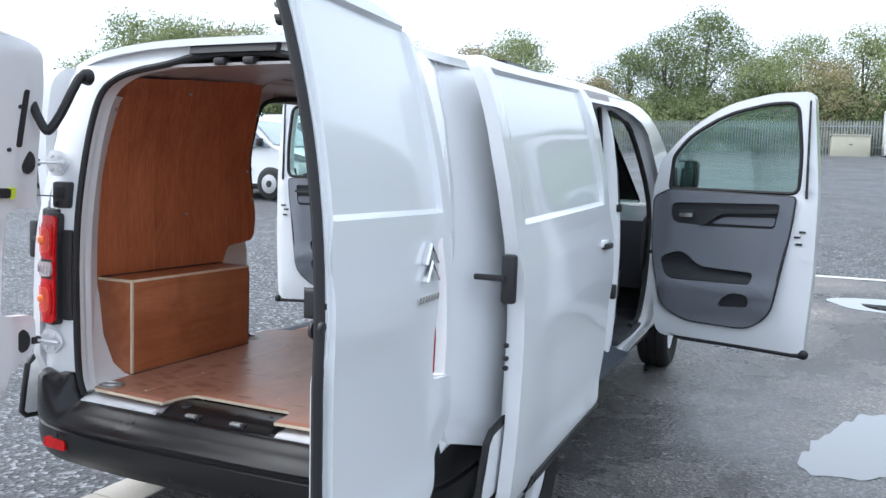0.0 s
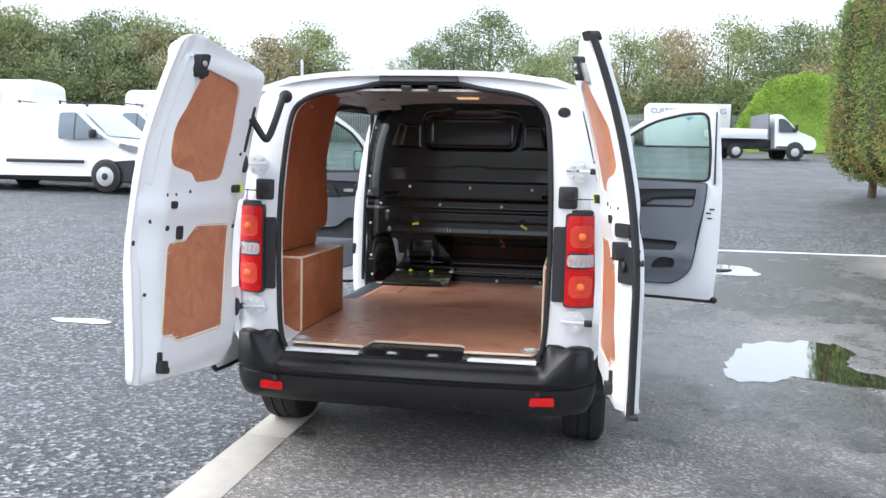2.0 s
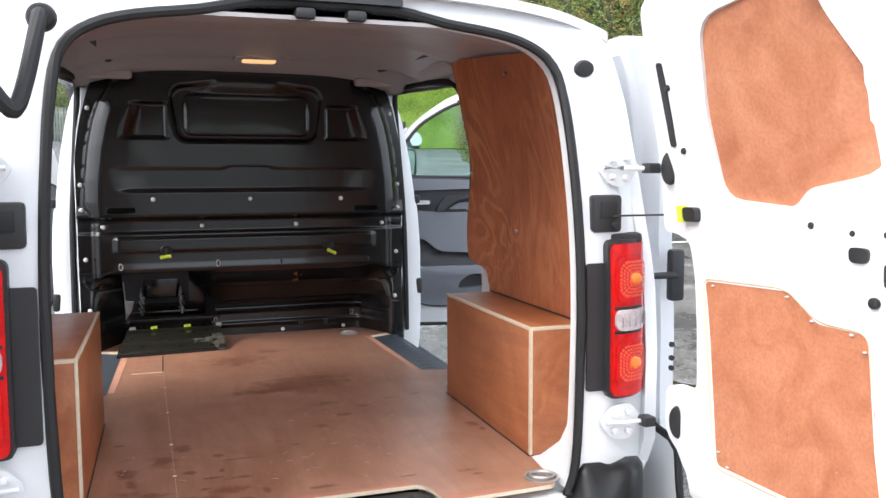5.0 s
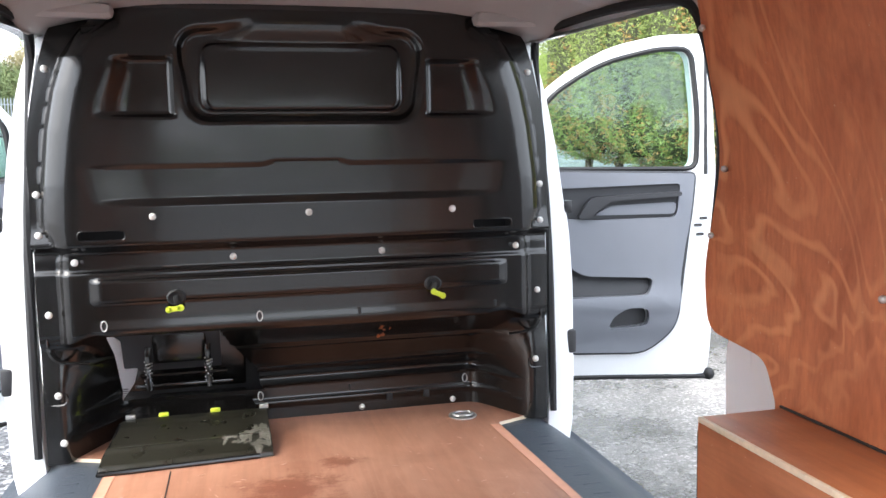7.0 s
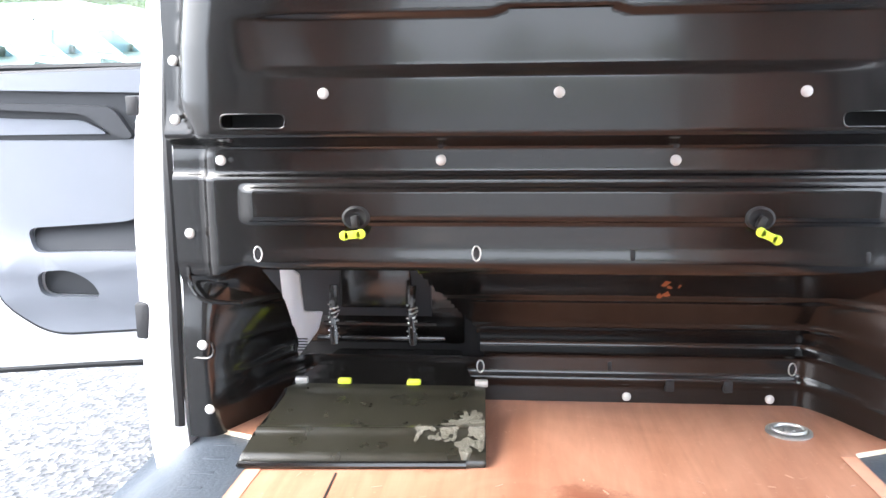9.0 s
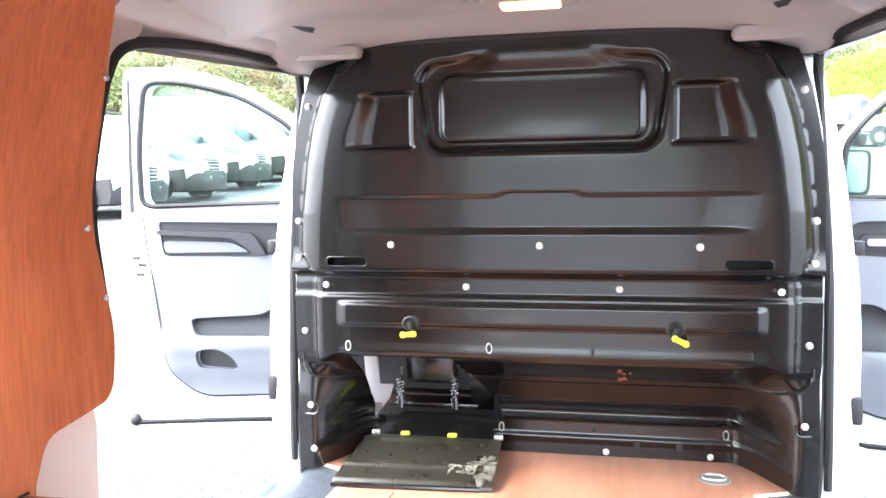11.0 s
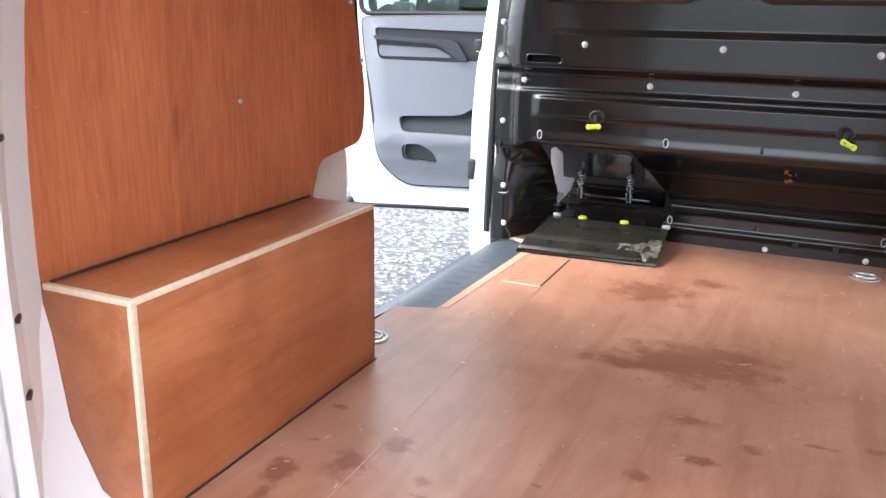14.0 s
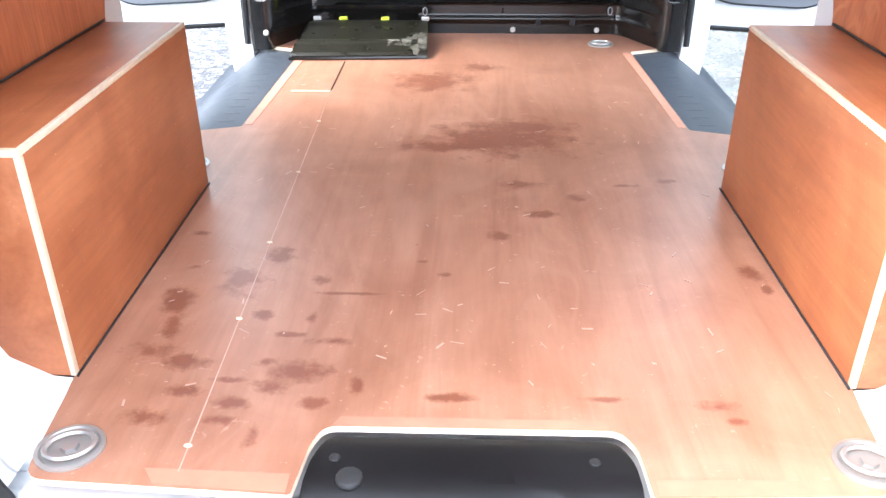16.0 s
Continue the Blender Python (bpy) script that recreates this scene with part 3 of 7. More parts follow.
def sstep(a, b, x):
    t = min(1, max(0, (x - a) / (b - a)))
    return t * t * (3 - 2 * t)


def lerp_table(tab, x):
    if x <= tab[0][0]:
        return tab[0][1]
    for (a, p), (b, q) in zip(tab, tab[1:]):
        if x <= b:
            return p + (q - p) * (x - a) / (b - a)
    return tab[-1][1]


# ---- ground ----
def gz(y):
    """Height of the car park: level under the van, then rising gently ahead of it."""
    s = y - 0.8
    return 0.0 if s < 0 else (0.007 * s * s if s < 5 else 0.07 * (s - 2.5) if y < 70 else 0.07 * (s - 2.5))


ROWS_Y = sorted(set([-400.0, -200.0, -100.0, -60.0, -30.0] + [-16 + 0.4 * k for k in range(51)] + [4.5 + 0.3 * k for k in range(40)] + [17.0 + k for k in range(48)] + [70.0, 80.0, 120.0, 200.0, 400.0] + [8.66]))


def ground_sheet(name, x0, x1, y0, y1, nx, lift, material, label):
    def hgt(y):
        return gz(min(y, 64)) + lift
    bm = bmesh.new()
    ys = [y for y in ROWS_Y if y0 - 1e-6 <= y <= y1 + 1e-6]
    ny = len(ys) - 1
    xs = [x0 + (x1 - x0) * i / nx for i in range(nx + 1)]
    g = [[bm.verts.new((x, y, hgt(y))) for x in xs] for y in ys]
    for j in range(ny):
        for i in range(nx):
            bm.faces.new((g[j][i], g[j][i + 1], g[j + 1][i + 1], g[j + 1][i]))
    return structure(name, bm, material, label)


ground_sheet("ground", -400, 400, -400, 400, 40, 0.0, GROUND, "stony grey asphalt of a car park, damp in places")
ground_sheet("road", -0.72, 8.2, -14, 8.66, 6, 0.006, ROADM, "smoother dark wet asphalt parking bays")

# ---- marks and water on the ground ----
def blob(cx, cy, rx, ry, seed, n=40, rough=0.22):
    rnd = random.Random(seed)
    ph = [(rnd.uniform(0, 6.28), rnd.uniform(0.3, 1)) for _ in range(4)]
    out = []
    for i in range(n):
        t = 2 * math.pi * i / n
        r = 1 + rough * sum(a * math.sin((k + 2) * t + p) / (k + 1.5) for k, (p, a) in enumerate(ph))
        out.append((cx + rx * r * math.cos(t), cy + ry * r * math.sin(t)))
    return out


def puddle(pts, label):
    bm = panel_bm(pts, [], 0, 0.4, lambda u, v, w: (u, v, gz(v) + 0.009 + w), 0.003)
    ob = new("puddle", mesh_of("puddle", bm, WATER))
    return tagged(ob, label, "puddle", "puddles", "structure")


POOL = rounded([(x, y, 0.12) for x, y in [(1.81, 2.27), (1.88, 2.6), (1.93, 2.85), (2.12, 3.3), (2.31, 3.52), (2.64, 3.62), (2.93, 3.60), (3.02, 3.24), (2.80, 2.96), (2.84, 2.66), (3.1, 2.48), (3.25, 2.32), (3.0, 2.2), (2.6, 2.32), (2.3, 2.42), (2.15, 2.25), (2.0, 2.16)]], 0.12, 8)
puddle([(x + 0.05 * noise.noise(Vector((x * 9, y * 9, 0))), y + 0.10 * noise.noise(Vector((x * 9, y * 9, 5)))) for x, y in POOL], "shallow still rain puddle on dark asphalt")
puddle(blob(2.55, 7.15, 0.55, 0.35, 5), "small rain puddle round a drain")
# White patch in place of a small puddle; sky reflection put into its colour
patch = panel_bm(blob(-3.5, 2.92, 0.26, 0.10, 7, rough=0.5), [], 0, 0.4, lambda u, v, w: (u, v, gz(v) + 0.008 + w), 0.003)
structure("bright_puddle_patch", patch, LINE, "small white patch for a puddle's sky reflection")

strip = thing("concrete_strip", "flat worn cream concrete edging strip in the asphalt", "kerb", kind="structure")
for i in range(9):
    y0 = -4.2 + i * 0.914
    bm = box_bm(-0.93 - 0.004, -0.70, y0 + 0.004, y0 + 0.91, -0.05, 0.012 + 0.002 * (i % 2), 0.004)
    part("concrete_block", bm, CONC, strip)

line = panel_bm([(-0.4, 8.66), (9, 8.74), (9, 8.86), (-0.4, 8.78)], [], 0.5, 0, lambda u, v, w: (u, v, gz(v) + 0.008 + w), 0.003)
structure("line_marking", line, LINE, "worn white painted parking line")
line = panel_bm([(3.2, -9), (3.3, -9), (3.3, -5), (3.2, -5)], [], 0, 0.5, lambda u, v, w: (u, v, gz(v) + 0.008 + w), 0.003)
structure("line_marking", line, LINE, "worn white painted parking line")
drain = thing("drain_cover", "rusty iron drain grate in a puddle", "drain")
part("grate_frame", loft_bm([[(2.53 + math.cos(t) * r, 7.2 + math.sin(t) * r, gz(7.2) + z) for t in [k * math.pi / 12 for k in range(24)]] for r, z in ((0.21, 0.0), (0.21, 0.009), (0.18, 0.01), (0.18, 0.0))]), BLACK, drain)
for k in range(6):
    part("grate_bar", box_bm(2.36, 2.7, 7.07 + k * 0.05, 7.09 + k * 0.05, gz(7.2) + 0.002, gz(7.2) + 0.0098, 0.001), BLACK, drain)


# ---- the white panel van ----
van = thing("panel_van", "white panel van with all doors open and plywood-lined load bay", "van")
van.location = (0.008, 0, 0)


def rake(y):
    return 0.045 * max(0.0, y - 0.3)


SIDE = [(0.36, 0.90), (0.45, 0.925), (0.62, 0.935), (0.95, 0.94), (1.15, 0.93), (1.22, 0.915), (1.40, 0.895), (1.60, 0.86), (1.72, 0.825), (1.80, 0.775), (1.84, 0.70)]


def side_x(y, z):
    x = lerp_table(SIDE, z)
    x -= 0.075 * sstep(0.55, 0.0, y) ** 2 * 1.0
    x -= 0.30 * sstep(3.4, 4.9, y) ** 2
    # pressed window recess behind the sliding door
    return x


def tail_y(z):
    return 0.17 * max(0.0, z - 1.0) ** 2


def arch(cy, cz, r, n=14, a0=200, a1=-20):
    return [(cy + r * math.cos(radians(a0 + (a1 - a0) * i / n)), cz + r * math.sin(radians(a0 + (a1 - a0) * i / n))) for i in range(n + 1)]


DOOR_HOLE = rounded([(1.20, 0.425), (2.25, 0.385, 0.2), (2.6, 0.38, 0.2), (3.18, 0.40, 0.12), (3.30, 0.75, 0.1), (3.34, 1.18, 0.1), (2.98, 1.66, 0.12), (2.50, 1.745, 0.2), (1.17, 1.745, 0.09)], 0.05)
body_line = ([(0.02, 0.70)] + [(0.06, 0.62), (0.34, 0.54)] + arch(0.80, 0.34, 0.41, 14, 150, 0) + [(1.30, 0.36), (3.55, 0.36)]
             + arch(4.07, 0.36, 0.42, 14, 180, 0) + [(4.85, 0.36), (4.92, 0.6), (4.84, 0.88), (4.45, 1.07), (3.98, 1.22), (3.68, 1.45), (3.35, 1.67), (3.1, 1.77), (2.85, 1.80), (0.16, 1.80), (0.08, 1.5), (0.03, 1.22)])
for s, nm in ((-1, "near"), (1, "off")):
    bm = panel_bm(body_line, [DOOR_HOLE], 0.25, 0.09, lambda u, v, w, s=s: (s * (side_x(u, v) + w), u, v + rake(u)), 0.035)
    part("body_side", bm, WHITE, van, "white painted side panel of the van")

# roof skin with two shallow ribs each side
def roof_fn(u, v, w):
    k = abs(u) / 0.78
    z = 1.80 + 0.085 * (1 - k ** 3.2) - 0.012 * sum(math.exp(-((abs(u) - c) / 0.03) ** 2) for c in (0.22, 0.5)) * sstep(0.2, 0.5, v)
    z -= 0.014 * sstep(0.35, 0.02, v) ** 2
    z -= 0.25 * sstep(2.6, 3.5, v) ** 2
    return (u, v, z + 0.045 * sstep(0.15, 1.3, v) * (1 - k ** 4) + rake(v) + w)


bm = panel_bm(rounded([(-0.778, 0.14), (-0.6, 0.10), (0.6, 0.10), (0.778, 0.14), (0.778, 2.84), (0.70, 3.05), (-0.70, 3.05), (-0.778, 2.84)], 0.03), [], 0.05, 0.15, roof_fn, 0.025)
part("roof", bm, WHITE, van, "white painted van roof with shallow ribs")


# rear opening
OPEN_HALF = [(0.0, 1.822), (0.17, 1.818), (0.30, 1.792), (0.44, 1.772), (0.53, 1.745), (0.59, 1.695), (0.615, 1.60), (0.63, 1.4), (0.638, 1.15), (0.635, 0.85), (0.625, 0.66), (0.60, 0.585), (0.55, 0.555)]
OPEN = [(x, z) for x, z in OPEN_HALF] + [(-x, z) for x, z in reversed(OPEN_HALF[1:])]
OPEN = [tuple(p) for p in spline(OPEN, 3, True)]
REAR = [(0.0, 1.868), (0.4, 1.862), (0.62, 1.845), (0.70, 1.815), (0.755, 1.75), (0.80, 1.6), (0.835, 1.40), (0.855, 1.22), (0.862, 0.9), (0.862, 0.62), (0.80, 0.50)]
REAR = REAR + [(-x, z) for x, z in reversed(REAR[1:])]
bm = panel_bm(REAR, [OPEN], 0.08, 0.08, lambda u, v, w: (u, tail_y(v) + 0.012 + 0.05 * sstep(0.70, 0.86, abs(u)) ** 2 - w, v), 0.05)
part("rear_frame", bm, WHITE, van, "white painted frame round the open rear doorway")


def grow(pts, dx, dz_top, dz_bot):
    return [(x * dx, z + (dz_top if z > 1.5 else 0) * sstep(1.5, 1.8, z) + (dz_bot if z < 0.7 else 0)) for x, z in pts]


loops = []
for y, g, up in ((0.055, 1.0, 0.0), (0.09, 1.0, 0.0), (0.125, 1.09, 0.005), (0.16, 1.135, 0.015), (0.185, 1.17, 0.025)):
    loops.append([(x, y + tail_y(z), z) for x, z in grow(OPEN, g, up, 0.0)])
bm = loft_bm(loops)
part("door_jamb", bm, INNER_WHITE, van, "white painted inner door jamb")
for s in (-1, 1):
    for z, y in ((1.56, 0.165), (1.44, 0.165), (1.22, 0.16), (0.96, 0.16), (0.84, 0.16)):
        half = max(p[0] for p in OPEN if abs(p[1] - z) < 0.09) * 1.136
        part("jamb_slot", box_bm(-0.006, 0.006, -0.012, 0.012, -0.004, 0.004, 0.001, m=pose(s * (half - 0.001), y + tail_y(z), z, 0, 0, s * -45)), BLACK, van)
    rings = []
    for z in steps(0.60, 1.70, 0.05):
        half = max((p for p in OPEN), key=lambda p: (p[0] > 0) * 10 - abs(p[1] - z))[0] * 1.165
        xl = 0.786 - 0.30 * max(0.0, z - 1.38) ** 1.5
        rings.append([(s * x, y, z) for x, y in ((half, 0.180 + tail_y(z)), (half + 0.012, 0.205 + tail_y(z)), (xl, 0.265 + tail_y(z)), (xl + 0.008, 0.268 + tail_y(z)), (half + 0.02, 0.18 + tail_y(z)))])
    part("jamb_return", loft_bm(rings, True, True), INNER_WHITE, van, "white painted return between jamb and lining")
    part("lining_buffer", box_bm(s * 0.765 - 0.006, s * 0.765 + 0.006, 0.205, 0.222, 1.28, 1.38, 0.003), BLACK, van, "black rubber edge buffer")
seal = [(x * 0.985, 0.045 + tail_y(z) - 0.045, z) for x, z in OPEN]
part("door_seal", tube_bm([(x, y + 0.012, z) for x, y, z in seal], 0.0125, True, 8), RUBBER, van, "black rubber door seal")

# high brake lamp and the two catch pockets
bm = panel_bm(rounded([(-0.182, 1.822), (0.182, 1.822), (0.182, 1.866), (-0.182, 1.866)], 0.006), [], 0.06, 0, lambda u, v, w: (u, tail_y(v) - 0.014 - w, v + 0.002 - 0.04 * u * u), 0.06)
part("brake_lamp", bm, BLACK, van, "black high-level brake lamp housing")
for x in (-0.055, 0.068):
    part("catch_pocket", box_bm(x - 0.024, x + 0.024, 0.10, 0.15, 1.782, 1.808, 0.008), BLACK, van)

# tail lamps
def lamp_bm(s, z0, z1, x0, x1, bulge, inset):
    pts = rounded([(x0 + inset, z0 + inset * 0.4), (x1 - inset, z0 + inset * 0.6), (x1 - inset, z1 - inset * 0.6), (x0 + inset, z1 - inset * 0.4)], 0.022)
    def fn(u, v, w):
        k = (u - x0) / (x1 - x0)
        return (s * u, 0.02 + tail_y(v) - bulge + 0.085 * k ** 3 - w, v)
    return panel_bm(pts, [], 0.015, 0.04, fn, 0.025)


for s in (-1, 1):
    lamp = part("tail_lamp", lamp_bm(s, 0.838, 1.236, 0.70, 0.845, 0.045, 0.0), RED, van, "red tail lamp with a clear middle band")
    part("reversing_lens", lamp_bm(s, 1.012, 1.066, 0.706, 0.836, 0.0545, 0.0), CLEAR, lamp, "clear reversing lamp lens")
    for zc, hh in ((1.145, 0.062), (0.925, 0.06)):
        part("lens", lamp_bm(s, zc - hh, zc + hh, 0.706, 0.838, 0.050, 0.004), RED, lamp)
        # facetted reflector: rings of small raised cells round the bulb
        own = bmesh.new()
        for ring in range(4):
            q0, q1 = 0.30 + 0.175 * ring, 0.30 + 0.175 * ring + 0.135
            n = 18 + 5 * ring
            for k in range(n):
                t0, t1 = 2 * math.pi * (k + 0.12) / n, 2 * math.pi * (k + 0.88) / n
                quad = []
                for q, t in ((q0, t0), (q1, t0), (q1, t1), (q0, t1)):
                    x = 0.768 + 0.056 * q * max(-0.95, min(0.95, 1.12 * math.cos(t)))
                    y = 0.02 + tail_y(zc) - 0.0525 + 0.085 * ((x - 0.70) / 0.145) ** 3
                    quad.append((s * x, y, zc + 0.052 * q * max(-0.95, min(0.95, 1.12 * math.sin(t)))))
                mid = [sum(p[a] for p in quad) / 4 for a in range(3)]
                top_v = own.verts.new((mid[0], mid[1] - 0.0016, mid[2]))
                ring_v = [own.verts.new(p) for p in quad]
                for a in range(4):
                    own.faces.new((ring_v[a], ring_v[(a + 1) % 4], top_v))
        part("reflector", own, RED_GLOW, lamp, "facetted red reflector", clean=False)
        # Amber spot on the lens: orange glow of the lamp put into colour
        part("bulb_glint", ball_bm(0.016, pose(s * 0.768, -0.024 + tail_y(zc), zc) @ Matrix.Diagonal((1.1, 0.5, 1, 1))), AMBER, lamp, "orange glow spot on the lens")
    for k in range(5):
        part("lens_rib", box_bm(s * (0.722 + 0.022 * k) - 0.0012, s * (0.722 + 0.022 * k) + 0.0012, -0.038 + 0.085 * ((0.022 + 0.022 * k) / 0.145) ** 3, -0.028 + 0.085 * ((0.022 + 0.022 * k) / 0.145) ** 3, 1.022, 1.057, 0.0008), CHROME, lamp)
    part("lens_groove", lamp_bm(s, 1.066, 1.074, 0.704, 0.842, 0.0458, 0.0), RUBBER, lamp)
    part("lens_groove", lamp_bm(s, 1.003, 1.011, 0.704, 0.842, 0.0458, 0.0), RUBBER, lamp)
    part("lamp_rim", lamp_bm(s, 0.830, 1.246, 0.693, 0.846, 0.034, 0.0), BLACK, lamp, "black rim of the tail lamp")
    bm = panel_bm(rounded([(0.642, 0.85), (0.705, 0.85), (0.705, 1.185), (0.642, 1.185)], 0.01), [], 0.03, 0.05, lambda u, v, w, s=s: (s * u, 0.004 + tail_y(v) - w, v), 0.05)
    part("lamp_trim", bm, BLACK, van, "black plastic trim beside the tail lamp")
    part("lamp_trim", box_bm(s * 0.765 - 0.05, s * 0.765 + 0.05, 0.02, 0.07, 1.225, 1.262, 0.012), BLACK, van)
    # check strap box, strap and hinges
    part("check_strap_box", box_bm(s * 0.70 - 0.042, s * 0.70 + 0.042, -0.012 + tail_y(1.32), 0.03 + tail_y(1.32), 1.265, 1.362, 0.01), BLACK, van)
    part("strap_plate", box_bm(s * 0.70 - 0.024, s * 0.70 + 0.024, -0.018 + tail_y(1.32), -0.01 + tail_y(1.32), 1.30, 1.345, 0.004), RUBBER, van)
    part("strap_boss", cyl_bm(0.009, 0.008, 0.012, 14, pose(s * 0.715, -0.018 + tail_y(1.32), 1.282, 90, 0, 0), 0.002), RUBBER, van)
    part("check_strap", box_bm(min(s * 0.70, s * 0.85), max(s * 0.70, s * 0.85), -0.028, -0.023, 1.307, 1.312, 0.001), BLACK, van)
    for z in (1.43, 0.765):
        bm = panel_bm(rounded([(-0.06, 0.0), (-0.02, -0.045), (0.03, -0.05), (0.055, -0.01), (0.07, 0.0), (0.055, 0.02), (0.03, 0.05), (-0.02, 0.045)], 0.02), [], 0, 0, lambda u, v, w, s=s, z=z: (s * (0.735 + u), -0.006 + tail_y(z) - w, z + v), 0.008)
        hinge = part("hinge", bm, HINGE, van, "grey-white pressed door hinge plate")
        for du, dv in ((-0.018, 0.022), (0.022, 0.026), (-0.018, -0.022), (0.022, -0.024)):
            part("hinge_bolt", cyl_bm(0.010, 0.008, 0.010, 6, pose(s * (0.735 + du), -0.014 + tail_y(z), z + dv, 90, 0, 0), 0.0015), HINGE, hinge)
        part("hinge_web", tube_bm([(s * 0.69, -0.014 + tail_y(z), z + 0.002), (s * 0.745, -0.020 + tail_y(z), z), (s * 0.80, -0.016, z)], 0.006, False, 8), HINGE, hinge)
        part("hinge_arm", box_bm(min(s * 0.79, s * 0.825), max(s * 0.79, s * 0.825), -0.04, 0.0, z - 0.013, z + 0.013, 0.004), BLACK, hinge)

# black hose between body and the near-side door, and the plug on the other pillar
hose = spline([(-0.615, 0.075, 1.745), (-0.615, 0.03, 1.745), (-0.62, 0.0, 1.70), (-0.635, -0.04, 1.61), (-0.65, -0.075, 1.548), (-0.665, -0.085, 1.548), (-0.70, -0.09, 1.60), (-0.745, -0.085, 1.67), (-0.78, -0.075, 1.695)], 5)
part("door_hose", tube_bm(hose, 0.016, False, 10), RUBBER, van, "black ribbed rubber cable hose to the rear door")
part("hose_collar", cyl_bm(0.032, 0.026, 0.03, 18, pose(-0.615, 0.05, 1.745, 90, 0, 0), 0.006), RUBBER, van)
part("blanking_plug", cyl_bm(0.03, 0.026, 0.012, 20, pose(0.668, 0.085, 1.69, 100, 0, 0) @ Matrix.Diagonal((1, 0.8, 1, 1)), 0.004), BLACK, van)

# rear bumper: one section swept along its plan from corner to corner
half_plan = spline([(0.0, -0.118, 0), (0.3, -0.115, 0), (0.55, -0.100, 0), (0.66, -0.083, 0), (0.745, -0.055, 0), (0.805, -0.012, 0), (0.842, 0.045, 0), (0.858, 0.12, 0), (0.864, 0.22, 0), (0.866, 0.34, 0)], 6)
plan = [Vector((-p.x, p.y, 0)) for p in reversed(half_plan[1:])] + half_plan


def bumper_section(ax):
    outer_top = 0.508 + 0.125 * sstep(0.60, 0.765, ax)
    inner_top = 0.562 + 0.095 * sstep(0.605, 0.660, ax)
    mid = outer_top + 0.024 + 0.5 * max(0.0, inner_top - outer_top - 0.05)
    return [(0.15, 0.40), (0.14, 0.345), (0.075, 0.334), (0.032, 0.348), (0.012, 0.385), (0.004, 0.43), (0.005, 0.466), (0.014, 0.473), (0.014, 0.479), (0.003, 0.486), (0.0, 0.497), (0.004, outer_top - 0.006), (0.018, outer_top + 0.012), (0.048, mid), (0.074, inner_top - 0.012), (0.084, inner_top - 0.002), (0.094, inner_top), (0.106, inner_top), (0.112, inner_top - 0.03), (0.13, 0.48)]


loops = []
for i, p in enumerate(plan):
    d = (plan[min(i + 1, len(plan) - 1)] - plan[max(i - 1, 0)]).normalized()
    inw = Vector((-d.y, d.x, 0))
    sec = bumper_section(abs(p.x) if p.y < 0.05 else 0.87)
    loops.append([tuple(p + inw * q + Vector((0, 0, z))) for q, z in sec])
bumper = part("rear_bumper", loft_bm(loops, True, True), BUMPER, van, "black textured plastic rear bumper", sharp=50)
for s in (-1, 1):
    bm = panel_bm(rounded([(0.565, 0.398), (0.675, 0.402), (0.672, 0.438), (0.568, 0.434)], 0.008), [], 0.03, 0, lambda u, v, w, s=s: (s * u, -0.108 + 0.02 * (u / 0.86) ** 2 + 0.2 * sstep(0.86, 1, u / 0.86) - w, v), 0.02)
    part("rear_reflector", bm, RED, bumper, "red rectangular reflector")
for x in (-0.6, -0.25, 0.22, 0.6):
    part("parking_sensor", cyl_bm(0.011, 0.011, 0.008, 14, pose(x, -0.106, 0.455, 90, 0, 0), 0.002), BLACK, bumper)

# sill plate between bumper and floor
bm = panel_bm(rounded([(-0.212, -0.005), (0.25, -0.005), (0.246, 0.10, 0.03), (0.225, 0.142, 0.02), (-0.185, 0.142, 0.02), (-0.203, 0.10, 0.03)], 0.006), [], 0.06, 0.03, lambda u, v, w: (u, v, 0.562 + 0.026 * sstep(0.0, 0.05, v) + w), 0.03)
plate = part("sill_plate", bm, BUMPER, van, "black plastic loading sill plate")
for x in (-0.075, 0.115):
    p = part("striker_pocket", box_bm(x - 0.034, x + 0.034, 0.0, 0.03, 0.56, 0.578, 0.004), BLACK, plate)
    part("striker", box_bm(x - 0.022, x + 0.022, -0.006, 0.012, 0.572, 0.583, 0.003), STEEL, p)
for x in (-0.17, 0.19):
    part("screw", cyl_bm(0.008, 0.008, 0.006, 12, pose(x, 0.098, 0.588), 0.002), BLACK, plate)
part("screw_recess", cyl_bm(0.02, 0.018, 0.01, 18, pose(-0.145, 0.06, 0.588), 0.003), BLACK, plate)
bm = panel_bm([(-0.585, -0.008), (0.585, -0.008), (0.60, 0.25), (-0.60, 0.25)], [], 0.02, 0.02, lambda u, v, w: (u, v, 0.572 - 0.006 * sstep(0.01, -0.008, v) - 0.04 * sstep(-0.24, -0.215, u) * sstep(0.275, 0.25, u) + w), 0.03)
part("floor_edge", bm, INNER_WHITE, van, "white painted floor edge under the plywood")
for s in (-1, 1):
    bm = loft_bm([[(s * x, y, z) for x, z in ((0.585, 0.601), (0.63, 0.606), (0.69, 0.64), (0.745, 0.75), (0.765, 0.90), (0.786, 0.985), (0.80, 0.985), (0.80, 0.56), (0.585, 0.56))] for y in (0.09, 0.18, 0.249)], True, True)
    part("corner_fillet", bm, INNER_WHITE, van, "white painted inner corner beside the wheel arch box")

